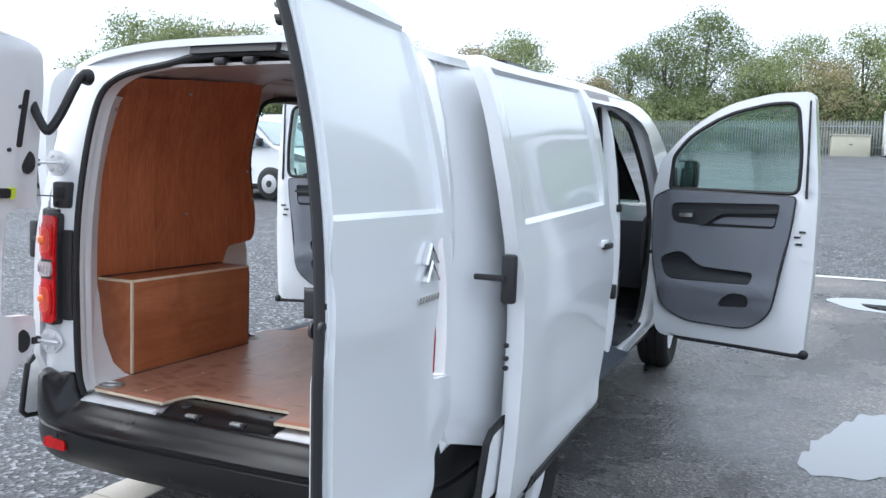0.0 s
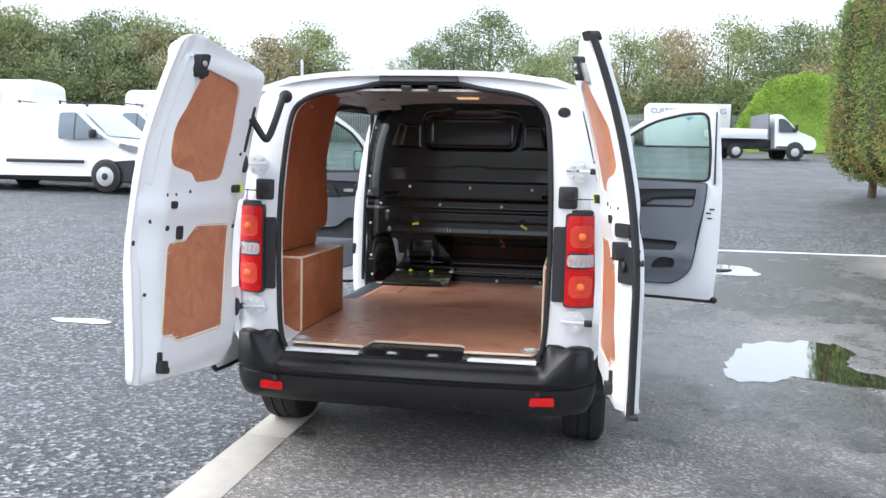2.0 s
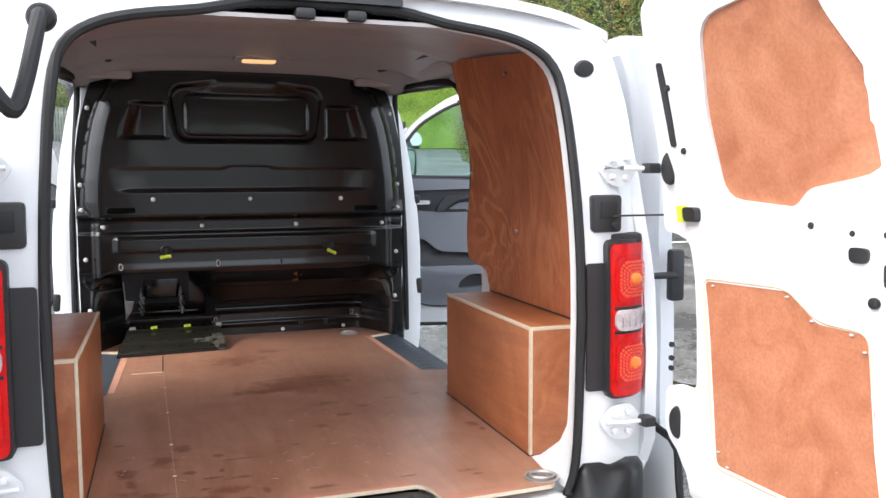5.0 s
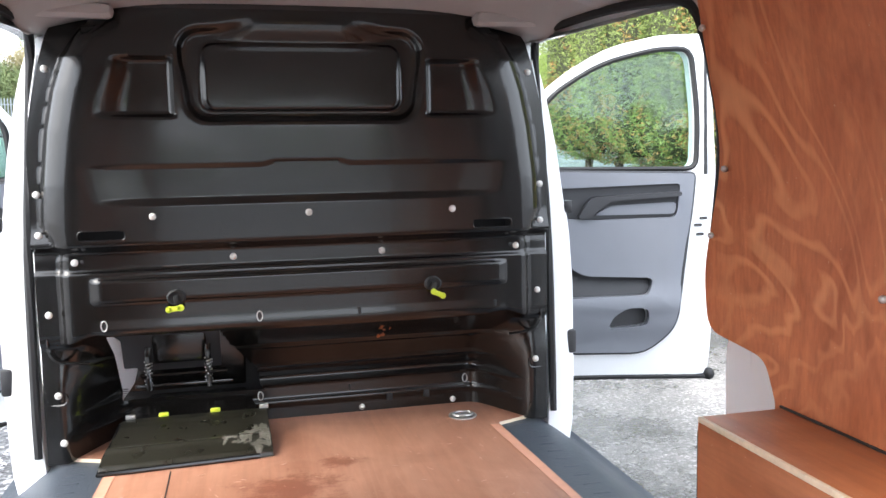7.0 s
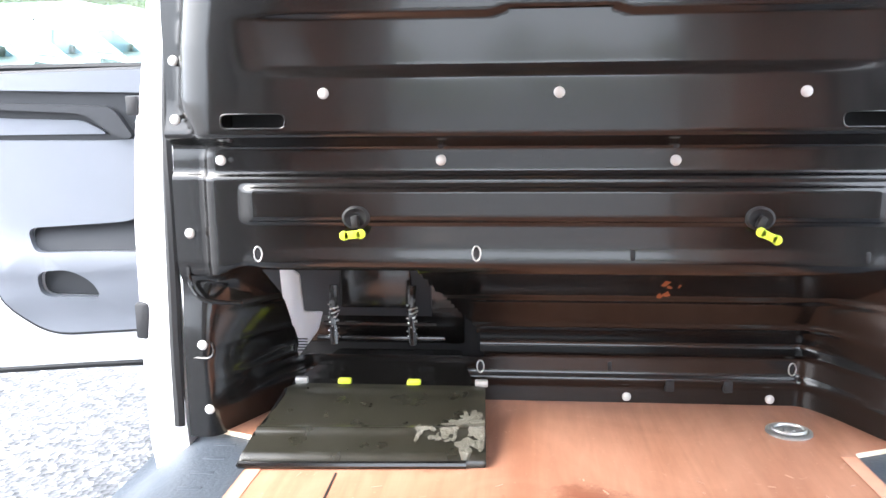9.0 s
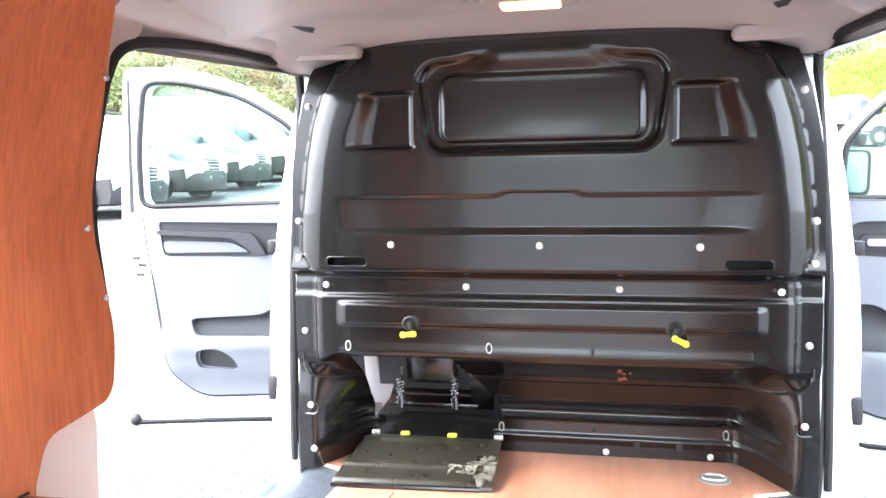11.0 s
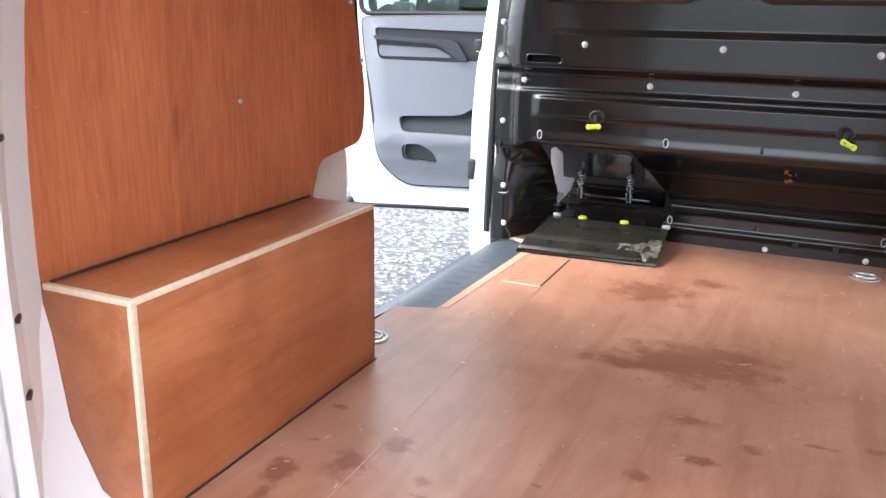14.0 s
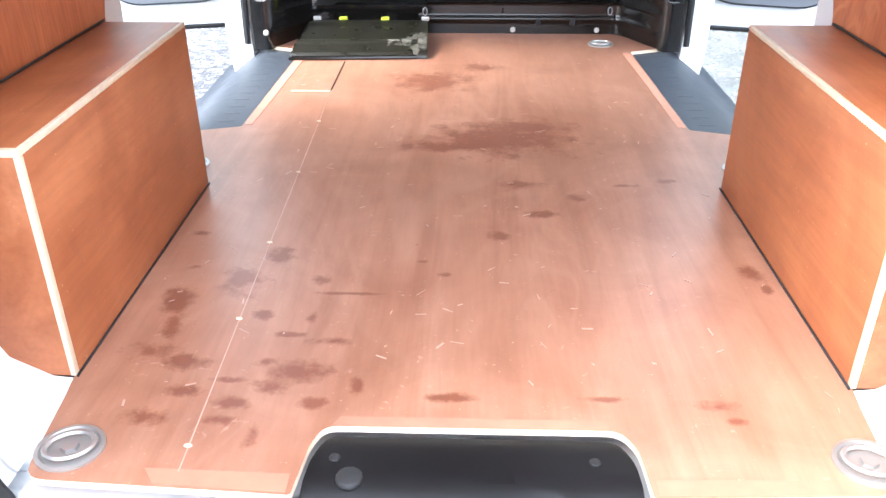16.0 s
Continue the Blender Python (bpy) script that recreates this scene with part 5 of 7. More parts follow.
# ---- front doors, wide open ----
def front_door(s):
    """Built with the hinge at the origin, u outward along the opened door, then swung back a little from square."""
    a = radians(9.0)
    hx, hy = s * 0.93, 3.10

    def place(u, d, z):
        """d towards the rear of the van: the trimmed inner face."""
        return (hx + s * (u * math.cos(a) - d * math.sin(a)), hy - u * math.sin(a) - d * math.cos(a), z + 0.02)

    door = thing("front_door", "white front cab door standing wide open", "door")
    door.parent = van
    del door["category"]
    line = rounded([(0.04, 0.47, 0.06), (0.90, 0.44, 0.03), (0.925, 0.9, 0.1), (0.925, 1.38, 0.1), (0.875, 1.95, 0.05), (0.66, 1.945, 0.05), (0.40, 1.89, 0.2), (0.17, 1.73, 0.1), (0.02, 1.55, 0.04), (-0.02, 1.35, 0.05), (0.0, 0.8, 0.1)], 0.04)
    win = rounded([(0.085, 1.385, 0.02), (0.825, 1.375, 0.05), (0.83, 1.60, 0.1), (0.795, 1.89, 0.06), (0.64, 1.885, 0.05), (0.40, 1.83, 0.2), (0.19, 1.70, 0.1), (0.10, 1.58, 0.03)], 0.03)
    part("door_shell", panel_bm(line, [win], 0.08, 0.08, lambda u, v, w: place(u, 0.05 - 0.03 * sstep(0.06, 0.0, 0.925 - u) - 0.02 * sstep(0.56, 0.46, v) + w, v), 0.10), WHITE, door, "white painted door shell")
    part("window_seal", tube_bm([place(u, 0.045, v) for u, v in win], 0.012, True, 6), RUBBER, door)
    gl = part("window_pane", panel_bm(win, [], 0, 0, lambda u, v, w: place(u, 0.0 + w, v), 0.004), GLASS, door, "green-tinted side window")
    gl.visible_shadow = False
    card = rounded([(0.0, 1.33, 0.04), (0.0, 0.98, 0.1), (0.08, 0.66, 0.12), (0.22, 0.585, 0.1), (0.60, 0.575, 0.12), (0.72, 0.68, 0.12), (0.80, 1.2, 0.1), (0.812, 1.355, 0.02), (0.10, 1.375, 0.02)], 0.03)
    bin_ = rounded([(0.04, 0.96, 0.06), (0.20, 1.02, 0.08), (0.30, 0.925, 0.05), (0.62, 0.91, 0.03), (0.60, 0.835, 0.03), (0.10, 0.83, 0.06)], 0.03)
    arm = rounded([(0.11, 1.30, 0.05), (0.74, 1.315, 0.02), (0.72, 1.17, 0.03), (0.36, 1.165, 0.03), (0.12, 1.18, 0.05)], 0.04)
    cup = rounded([(0.42, 0.69, 0.03), (0.60, 0.70, 0.04), (0.60, 0.78, 0.05), (0.50, 0.785, 0.05), (0.44, 0.74, 0.04)], 0.03)
    def cardf(u, v, w):
        h = 0.075 + 0.03 * sstep(0.03, 0.12, u) * sstep(0.60, 0.72, v)
        h -= 0.035 * sstep(0.70, 0.80, u)
        h += 0.02 * math.exp(-((v - 0.80) / 0.05) ** 2)
        return place(u, h + w, v)

    card_ob = part("door_card", panel_bm(card, [bin_, arm, cup], 0.05, 0.05, cardf, 0.03), CARD, door, "grey plastic door trim with dark pockets")
    edge = []
    for u, v in card:
        edge.append(cardf(u, v, -0.01))
    part("card_edge", tube_bm(edge, 0.010, True, 6), CARD_DARK, card_ob)
    part("door_pocket", panel_bm(bin_, [], 0.06, 0.05, lambda u, v, w: place(u, 0.055 + 0.03 * sstep(0.93, 0.84, v) + w, v), 0.01), CARD_DARK, card_ob, "dark door pocket")
    part("arm_panel", panel_bm(arm, [], 0.05, 0.04, lambda u, v, w: place(u, 0.085 + w, v), 0.01), CARD_DARK, card_ob, "dark door pull panel")
    grip = rounded([(0.34, 1.265, 0.03), (0.735, 1.28, 0.01), (0.735, 1.262, 0.01), (0.42, 1.245, 0.03), (0.33, 1.175, 0.03), (0.28, 1.172, 0.03)], 0.015)
    part("pull_handle", panel_bm(grip, [], 0.05, 0.03, lambda u, v, w: place(u, 0.125 + w, v), 0.035), CARD_DARK, card_ob, "dark pull handle")
    part("arm_insert", panel_bm(rounded([(0.36, 1.185), (0.715, 1.185), (0.72, 1.235), (0.43, 1.225)], 0.02), [], 0.1, 0, lambda u, v, w: place(u, 0.1 + w, v), 0.02), CARD, card_ob)
    part("release_handle", panel_bm(rounded([(0.15, 1.20), (0.26, 1.20), (0.26, 1.255), (0.15, 1.255)], 0.02), [], 0.05, 0, lambda u, v, w: place(u, 0.10 + w, v), 0.02), CARD_DARK, card_ob)
    part("release_lever", panel_bm(rounded([(0.17, 1.215), (0.25, 1.215), (0.25, 1.24), (0.17, 1.24)], 0.01), [], 0.05, 0, lambda u, v, w: place(u, 0.112 + w, v), 0.015), CHROME, card_ob)
    part("cup_pocket", panel_bm(cup, [], 0.05, 0.05, lambda u, v, w: place(u, 0.06 + w, v), 0.01), CARD_DARK, card_ob, "dark cup pocket")
    part("lower_seal", tube_bm([place(u, 0.02, v) for u, v in [(0.02, 0.8), (0.02, 0.65), (0.06, 0.50), (0.2, 0.465), (0.5, 0.46), (0.9, 0.447)]], 0.016, False, 8), RUBBER, door, "black rubber lower seal")
    part("edge_trim", panel_bm([(0.862, 1.35), (0.875, 1.35), (0.862, 1.90), (0.852, 1.90)], [], 0, 0.1, lambda u, v, w: place(u, 0.054 + w, v), 0.01), BLACK, door)
    part("corner_plug", ball_bm(0.028, Matrix.Translation(place(0.905, 0.02, 0.455))), RUBBER, door)
    for u, z in ((0.835, 1.13), (0.86, 1.16), (0.845, 1.09)):
        part("latch_mark", box_bm(-0.018, 0.018, -0.004, 0.004, -0.006, 0.006, 0.002, m=Matrix.Translation(place(u, 0.052, z))), BLACK, door)
    part("mirror_base", panel_bm(rounded([(0.05, 1.37), (0.11, 1.37), (0.10, 1.52), (0.06, 1.50)], 0.02), [], 0, 0, lambda u, v, w: place(u, 0.03 + w, v), 0.05), BLACK, door)
    mir = part("door_mirror", box_bm(-0.068, 0.068, -0.055, 0.055, -0.092, 0.092, 0.032, m=Matrix.Translation(place(0.13, -0.14, 1.475))), BLACK, door, "black door mirror")
    part("mirror_glass", panel_bm(rounded([(0.08, 1.40), (0.182, 1.40), (0.182, 1.55), (0.08, 1.55)], 0.025), [], 0, 0, lambda u, v, w: place(u, -0.076 + w, v), 0.004), CHROME, mir, "mirror glass")
    for z in (1.28, 0.72):
        part("hinge", box_bm(min(hx, hx + s * 0.05), max(hx, hx + s * 0.05), hy - 0.03, hy + 0.06, z - 0.03, z + 0.03, 0.008), INNER_WHITE, door)
    part("check_arm", box_bm(min(s * 0.86, s * 0.95), max(s * 0.86, s * 0.95), 3.14, 3.16, 0.985, 1.01, 0.004), BLACK, door)


front_door(-1)
front_door(1)

# ---- load bay ----
# roof lining with cross ribs
def liner_fn(u, v, w):
    z = 1.84 + 0.048 * sstep(0.1, 1.3, v) * (1 - (abs(u) / 0.74) ** 4) - 0.03 * (abs(u) / 0.72) ** 4 - 0.014 * sum(math.exp(-((v - c) / 0.05) ** 2) for c in (0.62, 1.15, 1.7)) - 0.05 * sstep(0.4, 0.1, v) - 0.02 * sstep(1.0, 1.7, v) - 0.048 * sstep(1.9, 2.15, v)
    return (u, v, z + rake(v) + w)


bm = panel_bm([(-0.74, 0.12), (0.74, 0.12), (0.74, 2.32), (-0.74, 2.32)], [], 0.06, 0.06, liner_fn, 0.01)
part("roof_lining", bm, LINER, van, "pale grey painted inner roof with cross ribs")
# upper side rails with the dark track
for s in (-1, 1):
    bm = loft_bm([[(s * x, y, z + rake(y)) for x, z in ((0.80, 1.752), (0.745, 1.765), (0.70, 1.785), (0.66, 1.815), (0.68, 1.84), (0.79, 1.80))] for y in (1.2, 1.285, 1.5, 1.9, 2.22)], True, True)
    part("side_rail", bm, LINER, van, "pale painted upper side rail")
    bm = loft_bm([[(s * (x + dx), y, z + rake(y) * 0.6) for x, z in ((0.555, 1.868), (0.60, 1.850), (0.655, 1.852), (0.675, 1.862), (0.66, 1.88), (0.60, 1.882))] for y, dx in ((0.95, 0.01), (1.4, 0.0), (1.8, -0.005), (1.98, -0.015), (2.03, -0.04))], True, True)
    part("track_cover", bm, BLACK, van, "dark sliding door track under the roof")
    part("rail_gusset", panel_bm(rounded([(1.17, 1.70), (1.255, 1.70), (1.285, 1.775), (1.34, 1.80), (1.34, 1.87), (1.17, 1.87)], 0.015), [], 0.05, 0.05, lambda u, v, w, s=s: (s * (0.752 - 0.35 * max(0.0, v - 1.76) + w), u, v), 0.006), LINER, van, "pale painted corner of the side doorway")
    bm = loft_bm([[(s * x, y + dy, z) for y, z in ((2.06 + e, 1.876 - e), (2.06 + e, 1.852 + e), (2.075 + e, 1.842 + e), (2.12 - e, 1.846 + e), (2.13 - e, 1.880 - e), (2.08, 1.886 - e))] for x, dy, e in ((0.503, 0.0, 0.012), (0.508, 0.0, 0.004), (0.52, 0.0, 0.0), (0.62, -0.005, 0.0), (0.74, -0.02, 0.0))], True, True)
    part("rail_end", bm, LINER, van, "pale painted roller rail end")
    # lower white inner wall beyond the plywood
    part("inner_wall", panel_bm(rounded([(0.19, 0.58), (1.30, 0.58), (1.31, 1.0), (1.28, 1.09, 0.06), (1.12, 1.10, 0.02), (1.12, 1.68), (0.19, 1.68)], 0.02), [], 0.1, 0.1, lambda u, v, w, s=s: (s * (lerp_table(SIDE, v) - 0.06 + w), u, v), 0.02), INNER_WHITE, van)

# plywood side linings
LINING = [(0.255, 0.62), (1.01, 0.62), (1.02, 0.98), (1.055, 1.055, 0.03), (1.255, 1.075, 0.04), (1.275, 1.2, 0.1), (1.205, 1.46, 0.15), (1.212, 1.62, 0.1), (1.20, 1.75, 0.04), (1.188, 1.855), (0.30, 1.775), (0.265, 1.66, 0.05), (0.235, 1.52, 0.1), (0.225, 1.40, 0.1), (0.215, 1.22, 0.15), (0.225, 1.08, 0.1), (0.25, 0.98, 0.05)]
for s, mtl, lab in ((-1, PLY, "red-brown plywood side lining"), (1, PLY_SWIRL, "red-brown plywood side lining with swirling figure")):
    def wallx(u, v, w, s=s):
        return (s * (0.778 - 0.30 * max(0, v - 1.38) ** 1.5 + w), u, v)
    ln = part("side_lining", panel_bm(rounded(LINING, 0.01), [], 0.12, 0.08, wallx, -0.008), mtl, van, lab)
    for u, v in ((0.75, 1.22), (1.19, 1.70), (1.185, 1.42), (1.235, 1.28), (0.30, 1.65), (0.7, 1.75)):
        x, y, z = wallx(u, v, 0)
        part("rivet", ball_bm(0.007, Matrix.Translation((x - s * 0.009, y, z))), STEEL, ln)

# plywood wheel arch boxes
for s in (-1, 1):
    bx = thing("wheel_arch_box", "red-brown plywood wheel arch box with pale cut edges", "box")
    bx.parent = van
    del bx["category"]
    x0, x1, xw = 0.594, 0.602, 0.775
    part("top_board", box_bm(min(s * 0.602, s * xw), max(s * 0.602, s * xw), 0.262, 0.985, 0.969, 0.9785, 0.001), PLY_BOX, bx)
    part("side_board", box_bm(min(s * x0, s * x1), max(s * x0, s * x1), 0.262, 0.985, 0.606, 0.969, 0.001), PLY_BOX, bx)
    part("end_board", box_bm(min(s * 0.602, s * xw), max(s * 0.602, s * xw), 0.25, 0.262, 0.606, 0.969, 0.001), PLY_BOX, bx)
    part("end_board", box_bm(min(s * 0.602, s * xw), max(s * 0.602, s * xw), 0.973, 0.985, 0.606, 0.969, 0.001), PLY_BOX, bx)
    part("board_edge", box_bm(min(s * x0, s * x1), max(s * x0, s * x1), 0.25, 0.985, 0.969, 0.979, 0.001), PLY_EDGE, bx, "pale cut plywood edge")
    part("board_edge", box_bm(min(s * 0.594, s * 0.602), max(s * 0.594, s * 0.602), 0.249, 0.262, 0.606, 0.969, 0.001), PLY_EDGE, bx, "pale cut plywood edge")
    part("board_edge", box_bm(min(s * 0.602, s * xw), max(s * 0.602, s * xw), 0.25, 0.262, 0.969, 0.979, 0.001), PLY_EDGE, bx, "pale cut plywood edge")
    # black rubber strip on the forward end
    part("rubber_strip", box_bm(min(s * 0.60, s * 0.62), max(s * 0.60, s * 0.62), 0.987, 0.999, 0.62, 0.95, 0.003), RUBBER, bx)
    part("joint_line", box_bm(min(s * 0.591, s * 0.594), max(s * 0.591, s * 0.594), 0.25, 0.99, 0.603, 0.6065, 0.0005), CARD_DARK, bx)
    part("joint_line", box_bm(min(s * 0.765, s * 0.77), max(s * 0.765, s * 0.77), 0.26, 0.99, 0.979, 0.983, 0.001), CARD_DARK, bx)

# plywood floor, with the two joints that show
half = [(0.575, 0.032, 0.03), (0.592, 0.20, 0.02), (0.60, 0.26, 0.0), (0.60, 0.98, 0.0), (0.72, 1.03, 0.03), (0.725, 1.34, 0.02), (0.612, 1.375, 0.01), (0.588, 2.17, 0.01), (0.70, 2.215, 0.01), (0.735, 2.23, 0.0), (0.735, 2.45, 0.0)]
FLOOR = [(p[0], p[1], p[2]) for p in half] + [(-p[0], p[1], p[2]) for p in reversed(half)]
FLOOR = FLOOR + [(-0.215, 0.012, 0.005), (-0.205, 0.11, 0.03), (-0.19, 0.147, 0.02), (0.23, 0.147, 0.02), (0.25, 0.11, 0.03), (0.255, 0.018, 0.005)]
floor_ob = part("plywood_floor", panel_bm(rounded(FLOOR, 0.01), [], 0.2, 0.2, lambda u, v, w: (u, v, 0.603 + w), 0.011), [PLY_FLOOR, PLY_EDGE], van, "worn stained red-brown plywood floor")
for p in floor_ob.data.polygons:
    if abs(p.normal.z) < 0.5:
        p.material_index = 1
part("floor_joint", tube_bm([(-0.372, 0.05, 0.6028), (-0.412, 1.7, 0.6028)], 0.0011, False, 6), SCUFF, floor_ob, "thin dark joint in the floor")
part("floor_joint", box_bm(-0.415, -0.4115, 1.70, 2.02, 0.6025, 0.6048, 0.0), RUBBER, floor_ob)
part("floor_joint", box_bm(-0.535, -0.415, 1.688, 1.696, 0.6025, 0.6048, 0.0), PLY_EDGE, floor_ob)
for y in (0.10, 0.42, 0.70, 1.06, 1.42):
    part("floor_plug", cyl_bm(0.005, 0.004, 0.003, 10, pose(-0.3715 - 0.0243 * y, y, 0.6042) @ Matrix.Diagonal((1.3, 0.7, 1, 1)), 0.0008), PLY_EDGE, floor_ob, "small pale plug in the floor")
# worn pale margins next to the side steps and the sill plate
for s in (-1, 1):
    bm = panel_bm([(s * 0.585, 1.39), (s * 0.607, 1.39), (s * 0.583, 2.15), (s * 0.555, 2.15)], [], 0, 0, lambda u, v, w: (u, v, 0.6046 + w), 0.001)
    part("worn_margin", bm, mat("worn_step_margin", (0.55, 0.27, 0.18), 0.6, vary=0.2, scale=30), floor_ob)


WORN = mat("worn_floor_margin", (0.49, 0.21, 0.135), 0.6, vary=0.2, scale=30)
for pts in ([(-0.18, 0.149), (0.21, 0.149), (0.21, 0.168), (-0.17, 0.168)], [(-0.40, 0.028), (-0.222, 0.016), (-0.222, 0.05), (-0.42, 0.056)], [(0.262, 0.022), (0.46, 0.03), (0.45, 0.055), (0.262, 0.052)]):
    part("worn_margin", panel_bm(pts, [], 0, 0, lambda u, v, w: (u, v, 0.6036 + w), 0.0005), WORN, floor_ob, "worn pale floor margin")
rnd = random.Random(4)
for k in range(150):
    x, y = rnd.uniform(-0.56, 0.56), rnd.uniform(0.18, 2.1)
    hw = rnd.uniform(0.0004, 0.0016)
    bm = box_bm(-rnd.uniform(0.001, 0.016), rnd.uniform(0.001, 0.010), -hw, hw, 0, 0.0009, 0.0, m=pose(x, y, 0.6034, 0, 0, rnd.uniform(0, 180)))
    part("scratch", bm, SCUFF, floor_ob)

# lashing rings let into the floor
def lashing_ring(x, y, turn, label="round steel lashing ring let into the floor"):
    cup = part("lashing_ring", loft_bm([[(x + r * math.cos(t), y + r * math.sin(t), z) for t in [2 * math.pi * k / 28 for k in range(28)]] for r, z in ((0.047, 0.6035), (0.047, 0.607), (0.041, 0.608), (0.036, 0.600), (0.012, 0.5985))], True, True), STEEL, van, label)
    a = radians(turn)
    pts = [(x + 0.033 * math.cos(t) * math.cos(a) - 0.026 * math.sin(t) * math.sin(a), y + 0.033 * math.cos(t) * math.sin(a) + 0.026 * math.sin(t) * math.cos(a), 0.610) for t in [2 * math.pi * k / 20 for k in range(20)]]
    part("loop", tube_bm(pts, 0.004, True, 6), STEEL, cup)
    part("bolt_head", cyl_bm(0.013, 0.012, 0.008, 6, pose(x, y, 0.606)), STEEL, cup)


for x, y, t in ((-0.535, 0.09, 20), (0.555, 0.09, -20), (-0.672, 1.10, 0), (0.676, 1.10, 0), (0.495, 2.27, 0), (-0.495, 2.27, 0)):
    lashing_ring(x, y, t)

# ribbed rubber side steps below the floor
for s in (-1, 1):
    st = part("side_step", panel_bm(rounded([(0.60, 1.345), (0.925, 1.345), (0.925, 2.46), (0.76, 2.28), (0.585, 2.20)], 0.02), [], 0.025, 0.1, lambda u, v, w, s=s: (s * u, v, 0.592 - 0.115 * sstep(0.69, 0.925, u) ** 1.3 + w), 0.02), MATRUB, van, "dark ribbed rubber side step")
    for k in range(12):
        y = 1.44 + k * 0.065
        part("tread_rib", box_bm(min(s * 0.655, s * 0.70), max(s * 0.655, s * 0.70), y, y + 0.012, 0.585, 0.5928, 0.0008), MATRUB, st)

# bulkhead
def bead(lo, hi, soft, v):
    """1 between lo and hi, easing off over soft outside them."""
    return sstep(lo - soft, lo + soft, v) * sstep(hi + soft, hi - soft, v)


def round_box(x, z, cx, cz, hw, hh, rad, soft):
    dx, dz_ = abs(x - cx) - hw + rad, abs(z - cz) - hh + rad
    d = math.hypot(max(dx, 0), max(dz_, 0)) + min(max(dx, dz_), 0) - rad
    return sstep(soft, -soft, d)


FOOT_CURVE = [(0.58, 2.424), (0.645, 2.424), (0.652, 2.416), (0.664, 2.416), (0.672, 2.424), (0.716, 2.424), (0.722, 2.41), (0.735, 2.428), (0.745, 2.43), (0.785, 2.395), (0.795, 2.376), (0.805, 2.374), (0.865, 2.322), (0.874, 2.306), (0.884, 2.302), (0.955, 2.176), (0.962, 2.162), (0.972, 2.157)]
SHOULDER = [(0.6, 0.668), (1.19, 0.668), (1.24, 0.655), (1.40, 0.648), (1.55, 0.630), (1.66, 0.607), (1.75, 0.578), (1.84, 0.52), (1.92, 0.46)]
WINDOW_TOP = [(0.0, 1.86), (0.13, 1.852), (0.23, 1.828), (0.36, 1.815)]


def bulk_y(x, z):
    """Where the pressed sheet lies, lengthwise in the van."""
    ax = abs(x)
    # upper sheet, its window pressing and the two pockets beside it
    up = 2.115 + 0.10 * max(0.0, z - 1.72) ** 1.4
    wide = 0.328 + 0.022 * sstep(1.58, 1.80, z)
    top = lerp_table(WINDOW_TOP, ax)
    dx, dz_ = ax - wide + 0.06, max(1.57 - z + 0.06, z - top + 0.05)
    d = math.hypot(max(dx, 0), max(dz_, 0)) + min(max(dx, dz_), 0) - 0.055
    sur = sstep(0.012, -0.016, d)
    sur *= 1 - sstep(0.31, 0.10, ax) * sstep(1.765, 1.85, z)
    up += 0.030 * sur
    up -= 0.011 * round_box(x, z, 0.0, 1.696, 0.281, 0.092, 0.03, 0.006)
    lean = 0.045 * sstep(1.60, 1.74, z)
    pocket = sstep(0.358, 0.372, ax) * sstep(0.578 - lean, 0.566 - lean, ax) * sstep(1.582, 1.594, z) * sstep(1.752, 1.738, z)
    facet = sstep(0.575 - lean, 0.485 - 0.4 * lean, ax)
    up += 0.026 * pocket * facet
    # recessed swage, higher in its middle
    rise = 0.010 * sstep(0.13, 0.09, ax)
    end = 0.597 - 0.02 * sstep(1.43, 1.34, z)
    up += 0.012 * sstep(1.338, 1.358, z) * sstep(1.451 + rise, 1.445 + rise, z) * sstep(end + 0.03, end - 0.15, ax)
    # folded lip, bolted band, then the lower panel with its raised swage
    y = up + (2.163 - 2.115) * sstep(1.234, 1.205, z)
    low = 2.156 - 0.014 * bead(1.066, 1.132, 0.007, z) * sstep(0.618, 0.588, ax) - 0.004 * bead(0.97, 1.150, 0.003, z) - 0.004 * sstep(1.02, 0.98, z) * sstep(0.62, 0.58, ax)
    y += (low - 2.163) * sstep(1.160, 1.152, z)
    # shoulders bent back to the side flange
    wi = lerp_table(SHOULDER, z)
    span = 0.028 if z < 1.18 else 0.028 + 0.055 * sstep(1.19, 1.30, z)
    q = min(1.0, max(0.0, (ax - wi) / span)) * 0.93
    y += (0.030 + 0.035 * sstep(1.18, 1.30, z)) * (1 - math.sqrt(1 - q * q)) / 0.63
    y += 0.05 * sstep(1.80, 1.88, z) * sstep(0.48, 0.60, ax)
    # the recess under the seats and the rounded feet beside it
    k = sstep(0.715, 0.55, ax) ** 0.8
    foot = 2.20 - 0.015 * sstep(0.93, 0.80, z)
    corner = sstep(0.60, 0.69, ax) * 0.03
    if z < 0.985 - corner:
        under = foot + (lerp_table(FOOT_CURVE, z) - foot) * k
        y += (under - y) * sstep(0.985 - corner, 0.960 - corner, z)
    return y


def grid_lines(lo, hi, d, extra):
    keep = sorted(extra)
    out = [c for c in steps(lo, hi, d) if all(abs(c - e) > d * 0.45 for e in keep)]
    return sorted(out + keep)


def in_poly(x, z, poly):
    hit = False
    for (ax, az), (bx_, bz) in zip(poly, poly[1:] + poly[:1]):
        if (az > z) != (bz > z) and x < ax + (z - az) * (bx_ - ax) / (bz - az):
            hit = not hit
    return hit


